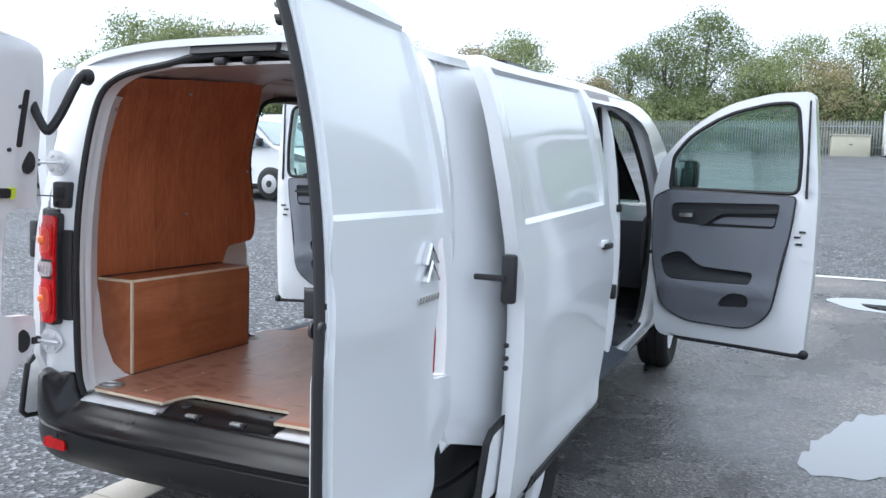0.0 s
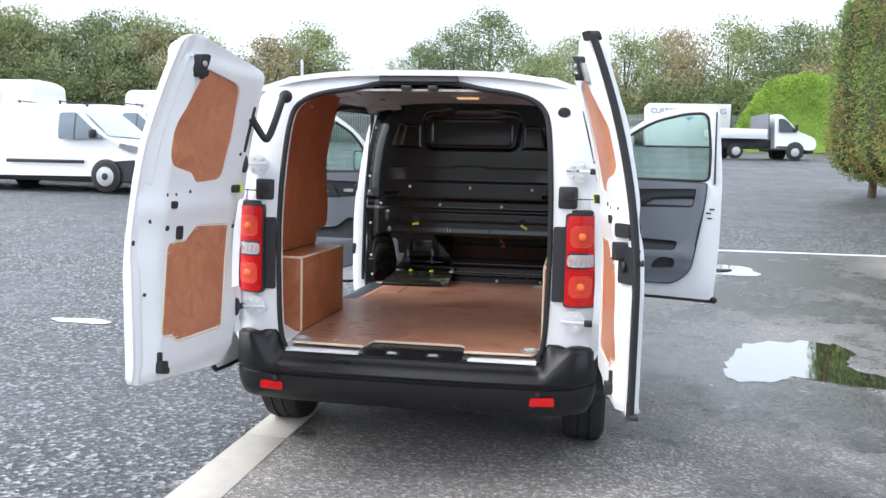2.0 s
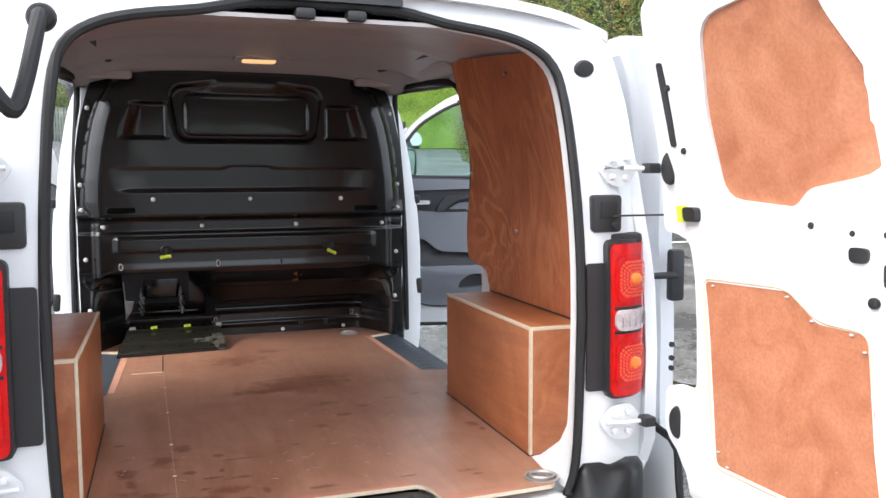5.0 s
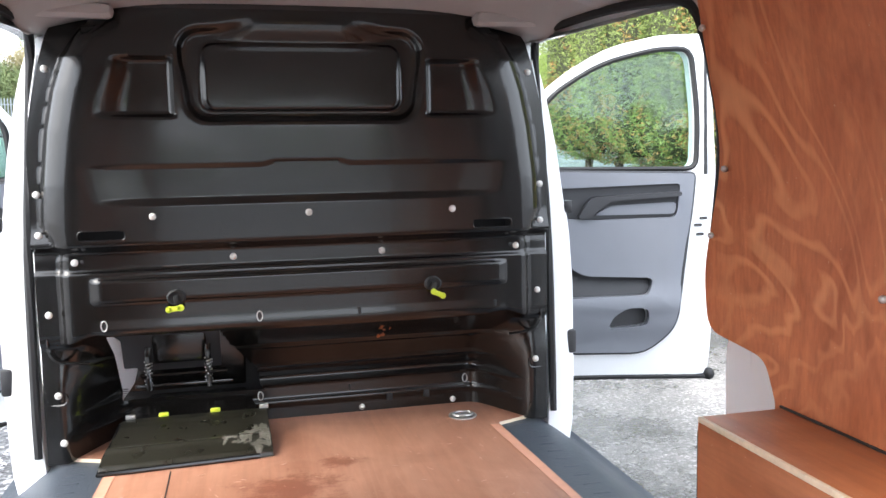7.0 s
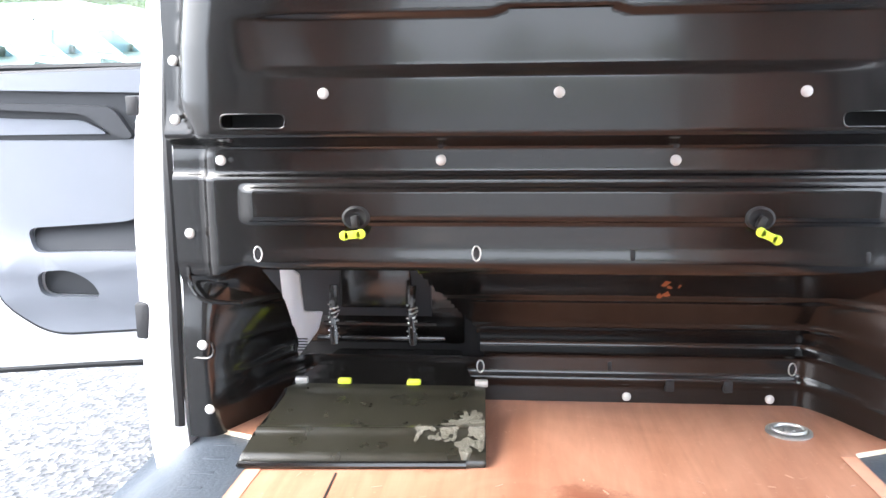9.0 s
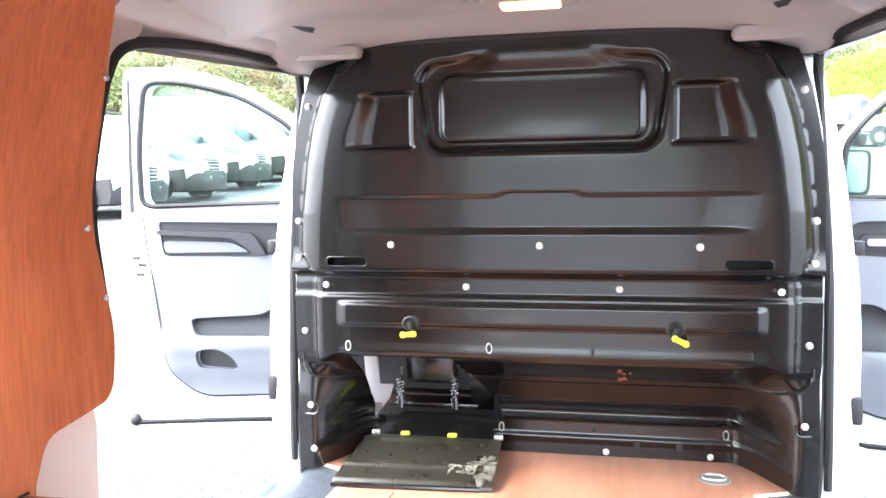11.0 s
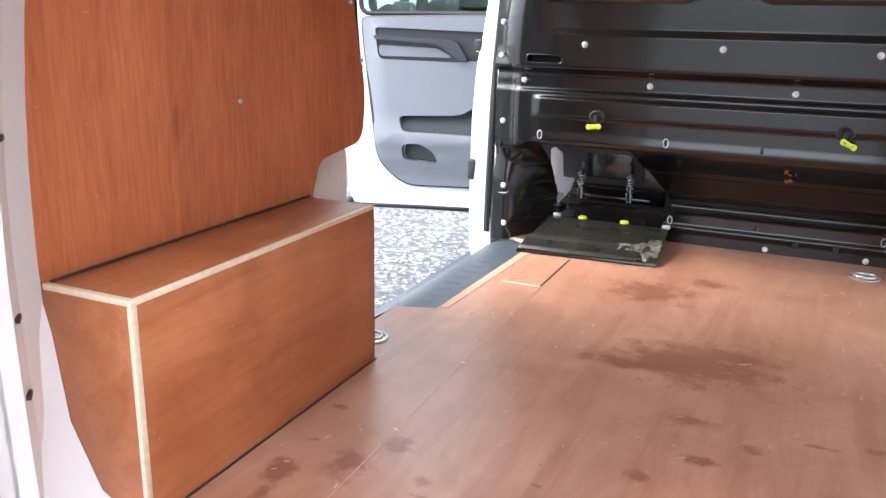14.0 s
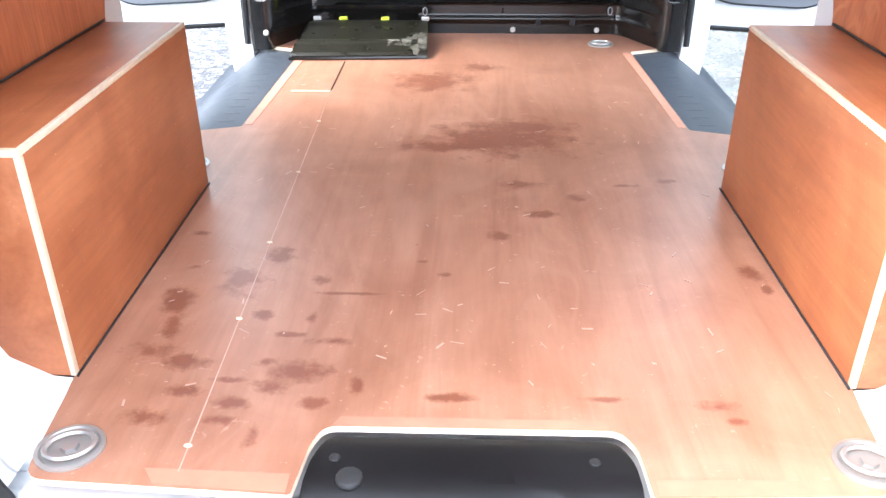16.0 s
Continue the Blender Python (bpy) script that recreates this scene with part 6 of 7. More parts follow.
HATCH = [(-0.582, 0.708), (-0.15, 0.708), (-0.165, 0.79), (-0.245, 0.90), (-0.268, 0.966), (-0.582, 0.966)]
SLOTS = [rounded([(c - 0.061, z - 0.0125), (c + 0.061, z - 0.0125), (c + 0.061, z + 0.0125), (c - 0.061, z + 0.0125)], 0.012, 5) for c, z in ((-0.570, 1.259), (0.560, 1.255))]
gx = grid_lines(-0.762, 0.762, 0.0075, [s * c + e for s, c in ((-1, 0.570), (1, 0.560)) for e in (-0.061, -0.0585, -0.054, -0.048, 0.048, 0.054, 0.0585, 0.061)] + [-0.582, -0.268])
gzl = grid_lines(0.598, 1.905, 0.0055, [1.2465, 1.2485, 1.252, 1.2555, 1.2585, 1.262, 1.2655, 1.2695, 1.2715, 1.2425, 1.244, 1.2675, 0.966, 1.138, 1.06])


def fit_x(x, z):
    """Narrows the outer columns of the sheet towards the roof."""
    edge = 0.762 - 0.10 * max(0.0, (z - 1.46) / 0.45) ** 1.6
    return x if abs(x) < 0.64 else math.copysign(0.64 + (abs(x) - 0.64) * (edge - 0.64) / 0.122, x)


verts = [(fit_x(x, z), bulk_y(fit_x(x, z), z), z) for z in gzl for x in gx]
holes = [HATCH] + [list(sl) for sl in SLOTS]
faces = []
nx_ = len(gx)
for j in range(len(gzl) - 1):
    for i in range(nx_ - 1):
        cx, cz = (gx[i] + gx[i + 1]) / 2, (gzl[j] + gzl[j + 1]) / 2
        if any(in_poly(cx, cz, h) for h in holes):
            continue
        faces.append((j * nx_ + i, j * nx_ + i + 1, (j + 1) * nx_ + i + 1, (j + 1) * nx_ + i))
me = bpy.data.meshes.new("bulkhead")
me.from_pydata(verts, [], faces)
bm = bmesh.new()
bm.from_mesh(me)
bmesh.ops.delete(bm, geom=[v for v in bm.verts if not v.link_faces], context="VERTS")
solid = bmesh.ops.extrude_face_region(bm, geom=bm.faces[:])
bmesh.ops.translate(bm, verts=[g for g in solid["geom"] if isinstance(g, bmesh.types.BMVert)], vec=(0, 0.004, 0))
bpy.data.meshes.remove(me)
bulk = part("bulkhead", bm, BULK, van, "satin black pressed steel bulkhead with an open hatch", sharp=60)

for x, z in ((-0.433, 1.309), (0.0, 1.307), (0.432, 1.304), (-0.652, 1.183), (-0.22, 1.182), (0.22, 1.180), (0.650, 1.178), (-0.742, 1.375), (0.738, 1.37), (-0.742, 1.262), (0.735, 1.255), (-0.732, 1.035), (0.728, 1.028), (-0.722, 0.80), (0.722, 0.80), (-0.70, 1.72), (0.70, 1.72), (0.18, 0.618), (0.50, 0.618), (-0.715, 0.66)):
    part("bolt_head", ball_bm(0.0105, pose(x, bulk_y(x, z) - 0.002, z) @ Matrix.Diagonal((1, 0.6, 1, 1))), BOLT, bulk)
for x, z in ((-0.22, 1.210), (0.22, 1.208), (-0.632, 1.184), (0.632, 1.182), (-0.62, 1.225), (0.61, 1.222)):
    part("small_hole", ball_bm(0.006, pose(x, bulk_y(x, z), z) @ Matrix.Diagonal((1, 0.5, 1, 1))), RUBBER, bulk)
for x, z, dark in ((-0.583, 1.0, 0), (-0.152, 1.003, 0), (0.145, 1.0, 1), (0.575, 0.998, 1), (-0.156, 0.685, 0), (0.545, 0.69, 0), (0.14, 0.69, 1)):
    y = bulk_y(x, z)
    part("slot", box_bm(x - 0.0055, x + 0.0055, y - 0.002, y + 0.01, z - 0.012, z + 0.012, 0.004), RUBBER, bulk)
    if not dark:
        part("slot_ring", tube_bm([(x + 0.008 * math.cos(t), y - 0.0025, z + 0.0145 * math.sin(t)) for t in [2 * math.pi * k / 16 for k in range(16)]], 0.0018, True, 6), STEEL, bulk, "thin bright rim of a slot")
for c, z in ((-0.570, 1.259), (0.560, 1.255)):
    # Closed black box added behind the slot to stand for the dark cab
    part("slot_dark_box", loft_bm([[(c + sx * (0.064 + 0.004 * d), 2.1195 + 0.08 * d, z + sz * (0.0155 + 0.002 * d)) for sx, sz in ((-1, -1), (1, -1), (1, 1), (-1, 1))] for d in (0, 0.5, 1)] + [[(c + sx * 0.001, 2.1995, z + sz * 0.001) for sx, sz in ((-1, -1), (1, -1), (1, 1), (-1, 1))]]), RUBBER, bulk)
    part("slot_rim", tube_bm([(x, bulk_y(x, zz) - 0.0005, zz) for x, zz in rounded([(c - 0.062, z - 0.0135), (c + 0.062, z - 0.0135), (c + 0.062, z + 0.0135), (c - 0.062, z + 0.0135)], 0.0125, 5)], 0.0015, True, 6), BULK, bulk)
for x, turn in ((-0.383, -6), (0.372, 26)):
    z = 1.074
    y = bulk_y(x, z)
    c = part("turn_catch", loft_bm([[(x + r * math.cos(t), y - d, z + r * 0.85 * math.sin(t)) for t in [2 * math.pi * k / 20 for k in range(20)]] for r, d in ((0.027, -0.004), (0.027, 0.004), (0.022, 0.008), (0.014, 0.003))], True, True), RUBBER, bulk, "round black catch with a lime key")
    part("catch_knob", box_bm(-0.007, 0.007, -0.012, 0.004, -0.012, 0.012, 0.003, m=pose(x, y - 0.006, z - 0.006, 0, turn, 0)), RUBBER, c)
    key = cyl_bm(0.0095, 0.0095, 0.006, 14, pose(-0.016, 0, 0, 90, 0, 0), 0.0015)
    key = cyl_bm(0.0095, 0.0095, 0.006, 14, pose(0.016, 0, 0, 90, 0, 0), 0.0015, key)
    key = box_bm(-0.016, 0.016, -0.003, 0.003, -0.0075, 0.0075, 0.0015, key)
    key.transform(pose(x + (0.012 if turn > 0 else -0.004), y - 0.021, z - 0.030, 0, turn, 0))
    part("lime_key", key, YELLOW, c, "lime plastic key")
for x in (0.275, 0.405):
    part("rubber_stop", box_bm(x - 0.01, x + 0.01, bulk_y(x, 0.648) - 0.008, bulk_y(x, 0.648) + 0.01, 0.634, 0.662, 0.003), RUBBER, bulk)
# bright edge strips, clips and corner beads where the sheet meets the pillars
for s in (-1, 1):
    part("edge_strip", tube_bm([(s * x, 2.205, z) for x, z in ((0.762, 0.66), (0.764, 1.05), (0.764, 1.45), (0.748, 1.62), (0.722, 1.76))], 0.004, False, 6), INNER_WHITE, bulk)
    for z in (1.342, 1.228, 1.003):
        part("edge_clip", tube_bm([(s * 0.758, 2.196, z), (s * 0.722, 2.192, z - 0.001)], 0.003, False, 6), STEEL, bulk)
    part("edge_clip", tube_bm(spline([(s * 0.752, 2.19, 0.772), (s * 0.712, 2.182, 0.772), (s * 0.697, 2.18, 0.785), (s * 0.700, 2.18, 0.806)], 4), 0.0035, False, 6), BULK, bulk, "bent black edge clip")
    part("corner_bead", tube_bm(spline([(s * 0.742, 2.186, 0.965), (s * 0.738, 2.184, 0.925), (s * 0.715, 2.178, 0.90), (s * 0.672, 2.182, 0.892), (s * 0.635, 2.19, 0.888)], 5), 0.0045, False, 8), BULK, bulk)
    part("top_bracket", box_bm(s * 0.56 - 0.035, s * 0.56 + 0.035, 2.135, 2.165, 1.79, 1.835, 0.008), BULK, bulk)
part("top_seal", tube_bm([(x, 2.128 + 0.02 * x * x, 1.893 - 0.03 * x * x) for x in steps(-0.56, 0.56, 0.08)], 0.012, False, 8), RUBBER, bulk, "black rubber strip along the roof")
for x in (-0.42, -0.15, 0.15, 0.42):
    part("bolt_head", ball_bm(0.0105, pose(x, 2.116, 1.906 - 0.03 * x * x) @ Matrix.Diagonal((1, 0.7, 1, 1))), BOLT, bulk)
RUST = mat("rust_marks", (0.34, 0.10, 0.03), 0.8, vary=0.3, scale=60)
rnd = random.Random(21)
for k in range(9):
    x, z = 0.235 + rnd.uniform(-0.022, 0.022), 0.915 + rnd.uniform(-0.03, 0.03)
    part("rust_spot", panel_bm(blob(0, 0, rnd.uniform(0.003, 0.007), rnd.uniform(0.003, 0.009), 90 + k, 12, 0.7), [], 0, 0, lambda u, v, w, x=x, z=z: (x + u, bulk_y(x + u, z + v) - 0.0012 - w, z + v), 0.0004), RUST, bulk, "small rust-brown mark")

# load-through hatch: the flap lies on the floor, the folded seat parts show behind
def flap_pt(u, v, w):
    """u across, v from the near edge (0) to the hinge (1)."""
    x = -0.605 + 0.474 * u + v * (0.03 - 0.035 * u)
    y = 2.030 + 0.030 * u + v * (0.272 - 0.03 * u)
    z = 0.624 + 0.056 * v + 0.007 * math.exp(-((v - 0.34) / 0.035) ** 2) - 0.005 * bead(0.42, 0.9, 0.05, v) - 0.010 * sstep(0.05, 0.0, v)
    return (x, y, z + w)


FLAP = mat("dull_scuffed_enamel", (0.017, 0.016, 0.011), 0.30, vary=0.35, scale=14, rough_vary=0.12, bump=0.06, bump_scale=60, coat=0.25, coat_rough=0.25)
flap = part("hatch_flap", panel_bm(rounded([(0.0, 0.0), (1.0, 0.0), (0.99, 0.97), (0.95, 1.0), (0.05, 1.0), (0.0, 0.93)], 0.012), [], 0.06, 0.028, flap_pt, 0.010), FLAP, bulk, "dull black steel hatch flap lying open on the floor", sharp=60)
part("flap_lip", tube_bm([flap_pt(u, 0.0, -0.004) for u in (0.0, 0.25, 0.5, 0.75, 0.92)], 0.0075, False, 8), BULK, flap)
part("flap_side", tube_bm([flap_pt(0.0, v, -0.006) for v in (0.0, 0.3, 0.6, 0.93)], 0.006, False, 6), BULK, flap)
DUST = mat("torn_pale_film", (0.11, 0.105, 0.085), 0.35, vary=0.55, scale=55, bump=0.9, bump_scale=120)
rnd = random.Random(8)
for k in range(26):
    cu, cv = 0.985 - 0.30 * rnd.random() ** 1.5, rnd.uniform(0.04, 0.62)
    ru, rv = rnd.uniform(0.012, 0.055), rnd.uniform(0.02, 0.09)
    pts = [(min(0.992, u), max(0.01, v)) for u, v in blob(cu, cv, ru, rv, 60 + k, 18, 0.9)]
    part("film_scrap", panel_bm(pts, [], 0, 0.03, lambda u, v, w, k=k: flap_pt(u, v, 0.0014 + 0.0001 * k + w), 0.0006), DUST, flap, "scrap of torn pale film")
for x in (-0.452, -0.298):
    cl = part("lime_clip", box_bm(x - 0.015, x + 0.015, 2.300, 2.318, 0.676, 0.690, 0.004), YELLOW, flap, "lime plastic clip")
    part("clip_tab", box_bm(x - 0.006, x + 0.016, 2.292, 2.302, 0.684, 0.694, 0.003), YELLOW, cl)
for u in (0.06, 0.97):
    x, y, z = flap_pt(u, 1.0, 0.0)
    part("hinge_pin", box_bm(x - 0.014, x + 0.014, y - 0.002, y + 0.012, z - 0.003, z + 0.012, 0.003), STEEL, flap)
part("seat_base", panel_bm(rounded([(-0.58, 0.0), (-0.165, 0.0), (-0.205, 0.17), (-0.50, 0.17)], 0.012), [], 0.04, 0.02, lambda u, v, w: (u, 2.318 + v * 0.95, 0.668 + 0.22 * v + 0.006 * bead(0.02, 0.03, 0.004, v) + w), 0.012), BULK, bulk, "black folded seat base plate")
part("seat_back", box_bm(-0.60, -0.20, 2.545, 2.565, 0.70, 1.02, 0.006), BULK, bulk)
part("seat_box", box_bm(-0.500, -0.325, 2.50, 2.54, 0.80, 0.93, 0.008), BULK, bulk, "black seat box behind the hatch")
trim_line = [(-0.632, 0.905), (-0.615, 0.912), (-0.589, 0.890), (-0.583, 0.796), (-0.545, 0.788), (-0.556, 0.742), (-0.600, 0.684), (-0.612, 0.70), (-0.621, 0.742)]
trim = part("seat_trim", panel_bm(rounded(trim_line, 0.006, 3), [], 0.02, 0.02, lambda u, v, w: (u, 2.455 + 0.9 * max(0.0, u + 0.60) - w, v), 0.012), PALETRIM, bulk, "pale grey plastic seat trim")
for k in range(5):
    part("trim_groove", box_bm(-0.6, -0.57, 2.449, 2.452, 0.735 - 0.007 * k, 0.7375 - 0.007 * k, 0.0), CARD_DARK, trim)
for x in (-0.506, -0.318):
    leg = part("seat_leg", tube_bm(spline([(x, 2.468, 0.865), (x - 0.002, 2.462, 0.80), (x + 0.002, 2.45, 0.725)], 4), 0.010, False, 8), BULK, bulk)
    part("leg_spring", tube_bm([(x + 0.013 * math.cos(t * 1.9), 2.46 + 0.013 * math.sin(t * 1.9), 0.74 + 0.0032 * t) for t in range(26)], 0.002, False, 5), STEEL, leg, "thin steel spring")
part("seat_bar", tube_bm([(-0.53, 2.458, 0.772), (-0.26, 2.458, 0.772)], 0.008, False, 8), BULK, bulk)
part("seat_rail", box_bm(-0.55, -0.24, 2.462, 2.476, 0.728, 0.742, 0.004), BULK, bulk)
# Black sheet added behind the bulkhead; stands in for the darkness of the cab
part("cab_blackout", box_bm(-0.72, 0.72, 2.575, 2.6, 0.55, 1.9, 0.0), RUBBER, van)

# interior lamp in the roof
il = part("interior_lamp", box_bm(-0.09, 0.125, 1.70, 1.82, 1.902, 1.935, 0.012), LINER, van, "interior roof lamp, lit warm")
part("lamp_lens", box_bm(-0.055, 0.085, 1.725, 1.785, 1.892, 1.905, 0.006), LAMP, il, "warm lit lamp lens")
for s in (-1, 1):
    part("roof_slot", box_bm(0.017 + s * 0.15 - 0.022, 0.017 + s * 0.15 + 0.022, 1.76, 1.79, 1.914, 1.932, 0.005), LINER, il)
    part("roof_slot", box_bm(0.017 + s * 0.14 - 0.022, 0.017 + s * 0.14 + 0.022, 1.70, 1.72, 1.914, 1.932, 0.005), LINER, il)

# ---- parked vehicles ----
def road_van(high, nose_dark, m, label):
    """A parked panel van, nose towards its own +x."""
    v = thing("parked_van", label, "van", "parked white vans", m)
    L, W, H = 5.55, 1.0, (2.6 if high else 2.04)
    top_x, top_z = -0.78, (1.86 if not high else 1.95)
    prof = [(-L + 0.9, 0.30), (0.80, 0.34), (0.93, 0.6), (0.92, 0.86), (0.80, 1.02), (0.45, 1.13), (0.10, 1.21), (top_x, top_z)] + ([(-1.05, 2.24), (-1.55, 2.50)] if high else [(-1.1, H - 0.06)]) + [(-1.9, H), (-L + 1.1, H), (-L + 0.95, H - 0.12)]
    prof = rounded([(x, z, 0.12) for x, z in prof], 0.12, 3)
    def half(y):
        return [(x - 0.16 * sstep(0.5, 1.0, abs(y) / W) ** 2 * sstep(-0.6, 0.8, x), y * (1 - 0.16 * sstep(1.1, H, z) ** 1.3 - 0.1 * sstep(0.0, 0.9, x)), z - 0.06 * (abs(y) / W) ** 4 * sstep(1.3, H, z)) for x, z in prof]
    ys = [-1.0, -0.985, -0.9, -0.6, -0.2, 0.2, 0.6, 0.9, 0.985, 1.0]
    part("body", loft_bm([half(y * 0.985) for y in ys], True, True), WHITE, v, "white painted van body")
    # screen
    bm = loft_bm([[(0.10 + k * (top_x - 0.10) + 0.022 - 0.16 * sstep(0.5, 1.0, abs(y)) ** 2 * sstep(-0.6, 0.8, 0.1 - 0.9 * k), y * 0.93 * (1 - 0.16 * sstep(1.1, H, 1.21 + k * (top_z - 1.21)) ** 1.3), 1.21 + k * (top_z - 1.21) + 0.02) for y in (-0.93, -0.8, -0.5, 0, 0.5, 0.8, 0.93)] for k in (0.05, 0.35, 0.65, 0.95)], False)
    part("windscreen", bm, SCREEN, v, "windscreen with the sky's reflection in its colour")
    if not high:
        for x in (-1.5, -2.6):
            bar = part("roof_bar", tube_bm([(x, -0.55, H + 0.035), (x, 0.55, H + 0.035)], 0.014, False, 6), BLACK, v, "dark roof rack bar")
            for y in (-0.5, 0.5):
                part("bar_foot", box_bm(x - 0.02, x + 0.02, y - 0.02, y + 0.02, H - 0.03, H + 0.035, 0.004), BLACK, bar)
    for s in (-1, 1):
        pts = rounded([(-0.05, 1.20, 0.02), (-1.20, 1.17, 0.06), (-1.24, 1.78, 0.08), (-0.82, 1.79, 0.06)], 0.05)
        part("side_window", panel_bm(pts, [], 0.2, 0.1, lambda u, vv, w, s=s: (u, s * (0.985 * (1 - 0.16 * sstep(1.1, H, vv) ** 1.3 - 0.1 * sstep(0.0, 0.9, u)) + 0.008 + w), vv), 0.01), SIDEGLASS, v, "side window with the sky's reflection in its colour")
        part("window_bar", panel_bm([(-0.805, 1.18), (-0.775, 1.18), (-0.79, 1.765), (-0.82, 1.765)], [], 0, 0.1, lambda u, vv, w, s=s: (u, s * (0.985 * (1 - 0.16 * sstep(1.1, H, vv) ** 1.3) + 0.013 + w), vv), 0.008), BLACK, v)
        part("rubbing_strip", box_bm(-2.6, -0.55, s * 0.975 - 0.012, s * 0.975 + 0.012, 0.62, 0.70, 0.01), BLACK, v)
        def lampf(u, vv, w, s=s):
            side, front = min(u, 0.5) / 0.5, max(u - 0.5, 0.0) / 0.5
            x = 0.34 + 0.41 * side + 0.14 * sstep(0.0, 1.0, front) - 0.5 * max(0.0, vv - 0.90) * (0.4 + front)
            y = 0.945 - 0.035 * side - 0.36 * front
            return (x + (0.012 + w) * (0.3 + front), s * (y + (0.012 + w) * (1.2 - front)), vv)
        part("headlamp", panel_bm(rounded([(0.0, 1.0), (0.06, 1.10), (0.62, 1.03), (1.0, 0.94), (1.0, 0.885), (0.62, 0.87), (0.3, 0.90)], 0.03), [], 0.1, 0.05, lampf, 0.03), LAMPGLASS, v, "clear headlamp")
        part("door_mirror", box_bm(-0.36, -0.24, s * 1.02 - 0.08, s * 1.02 + 0.12, 1.20, 1.40, 0.04), BLACK, v)
        for x in (0.0, -3.55):
            wh = cyl_bm(0.335, 0.335, 0.22, 28, pose(x, s * 0.885, 0.335, 90, 0, 0), 0.03)
            wob = part("wheel", wh, TYRE, v, "black tyre on a silver wheel")
            part("rim", cyl_bm(0.225, 0.19, 0.05, 24, pose(x, s * 0.985, 0.335, 90 * s, 0, 0), 0.01), RIM, wob)
            part("hub", cyl_bm(0.085, 0.07, 0.03, 16, pose(x, s * 1.0, 0.335, 90 * s, 0, 0), 0.006), BLACK, wob)
            part("arch_shadow", cyl_bm(0.375, 0.375, 0.05, 28, pose(x, s * 0.955, 0.355, 90, 0, 0), 0.004), BLACK, v)
    part("front_bumper", loft_bm([[(x - 0.30 * (abs(y)) ** 3, y * 0.925, z) for x, z in ((0.45, 0.22), (0.93, 0.24), (0.985, 0.40), (0.978, 0.58), (0.955, 0.66 + 0.06 * abs(y)), (0.45, 0.68))] for y in steps(-1, 1, 0.1)], True, True), BLACK, v, "black front bumper")
    gr = part("grille", loft_bm([[(x - 0.12 * abs(y) ** 2, y * 0.48, z) for x, z in ((0.80, 0.68), (0.955, 0.68), (0.945, 0.94), (0.75, 0.96))] for y in steps(-1, 1, 0.25)], True, True), BLACK, v, "dark slatted grille")
    for k in range(3):
        part("grille_bar", tube_bm([(0.962 - 0.004 * k - 0.12 * y * y, y * 0.44, 0.74 + k * 0.07) for y in steps(-1, 1, 0.25)], 0.010, False, 6), CHROME, gr)
    part("number_plate", box_bm(0.955, 0.975, -0.26, 0.26, 0.44, 0.55, 0.004), mat("plate_white", (0.7, 0.7, 0.68), 0.4), v, "white plate with plain dark bars")
    part("underbody", box_bm(-L + 1.1, 0.6, -0.75, 0.75, 0.2, 0.45, 0.05), BLACK, v)
    return v


base_low = road_van(False, False, pose(-9.8, 14.75, gz(14.75), 0, 0, -3), "white low-roof panel van parked in a row")
base_high = road_van(True, True, pose(-9.9, 14.75 + 2.87 * 3, gz(23.4), 0, 0, -3), "white high-roof panel van with dark bumper parked in a row")
for k in (1, 2):
    copy_thing(base_low, pose(-9.8 - 0.1 * k, 14.75 + 2.87 * k, gz(14.75 + 2.87 * k), 0, 0, -3 + 0.8 * k))
copy_thing(base_high, pose(-10.0, 14.75 + 2.87 * 4, gz(26.2), 0, 0, -3))
# a second row, backed up to the first, with taller roofs
for y in (14.7, 17.8, 20.9):
    copy_thing(base_high, pose(-20.7, y, gz(y), 0, 0, 180) @ Matrix.Diagonal((1, 1, 1.08, 1)))


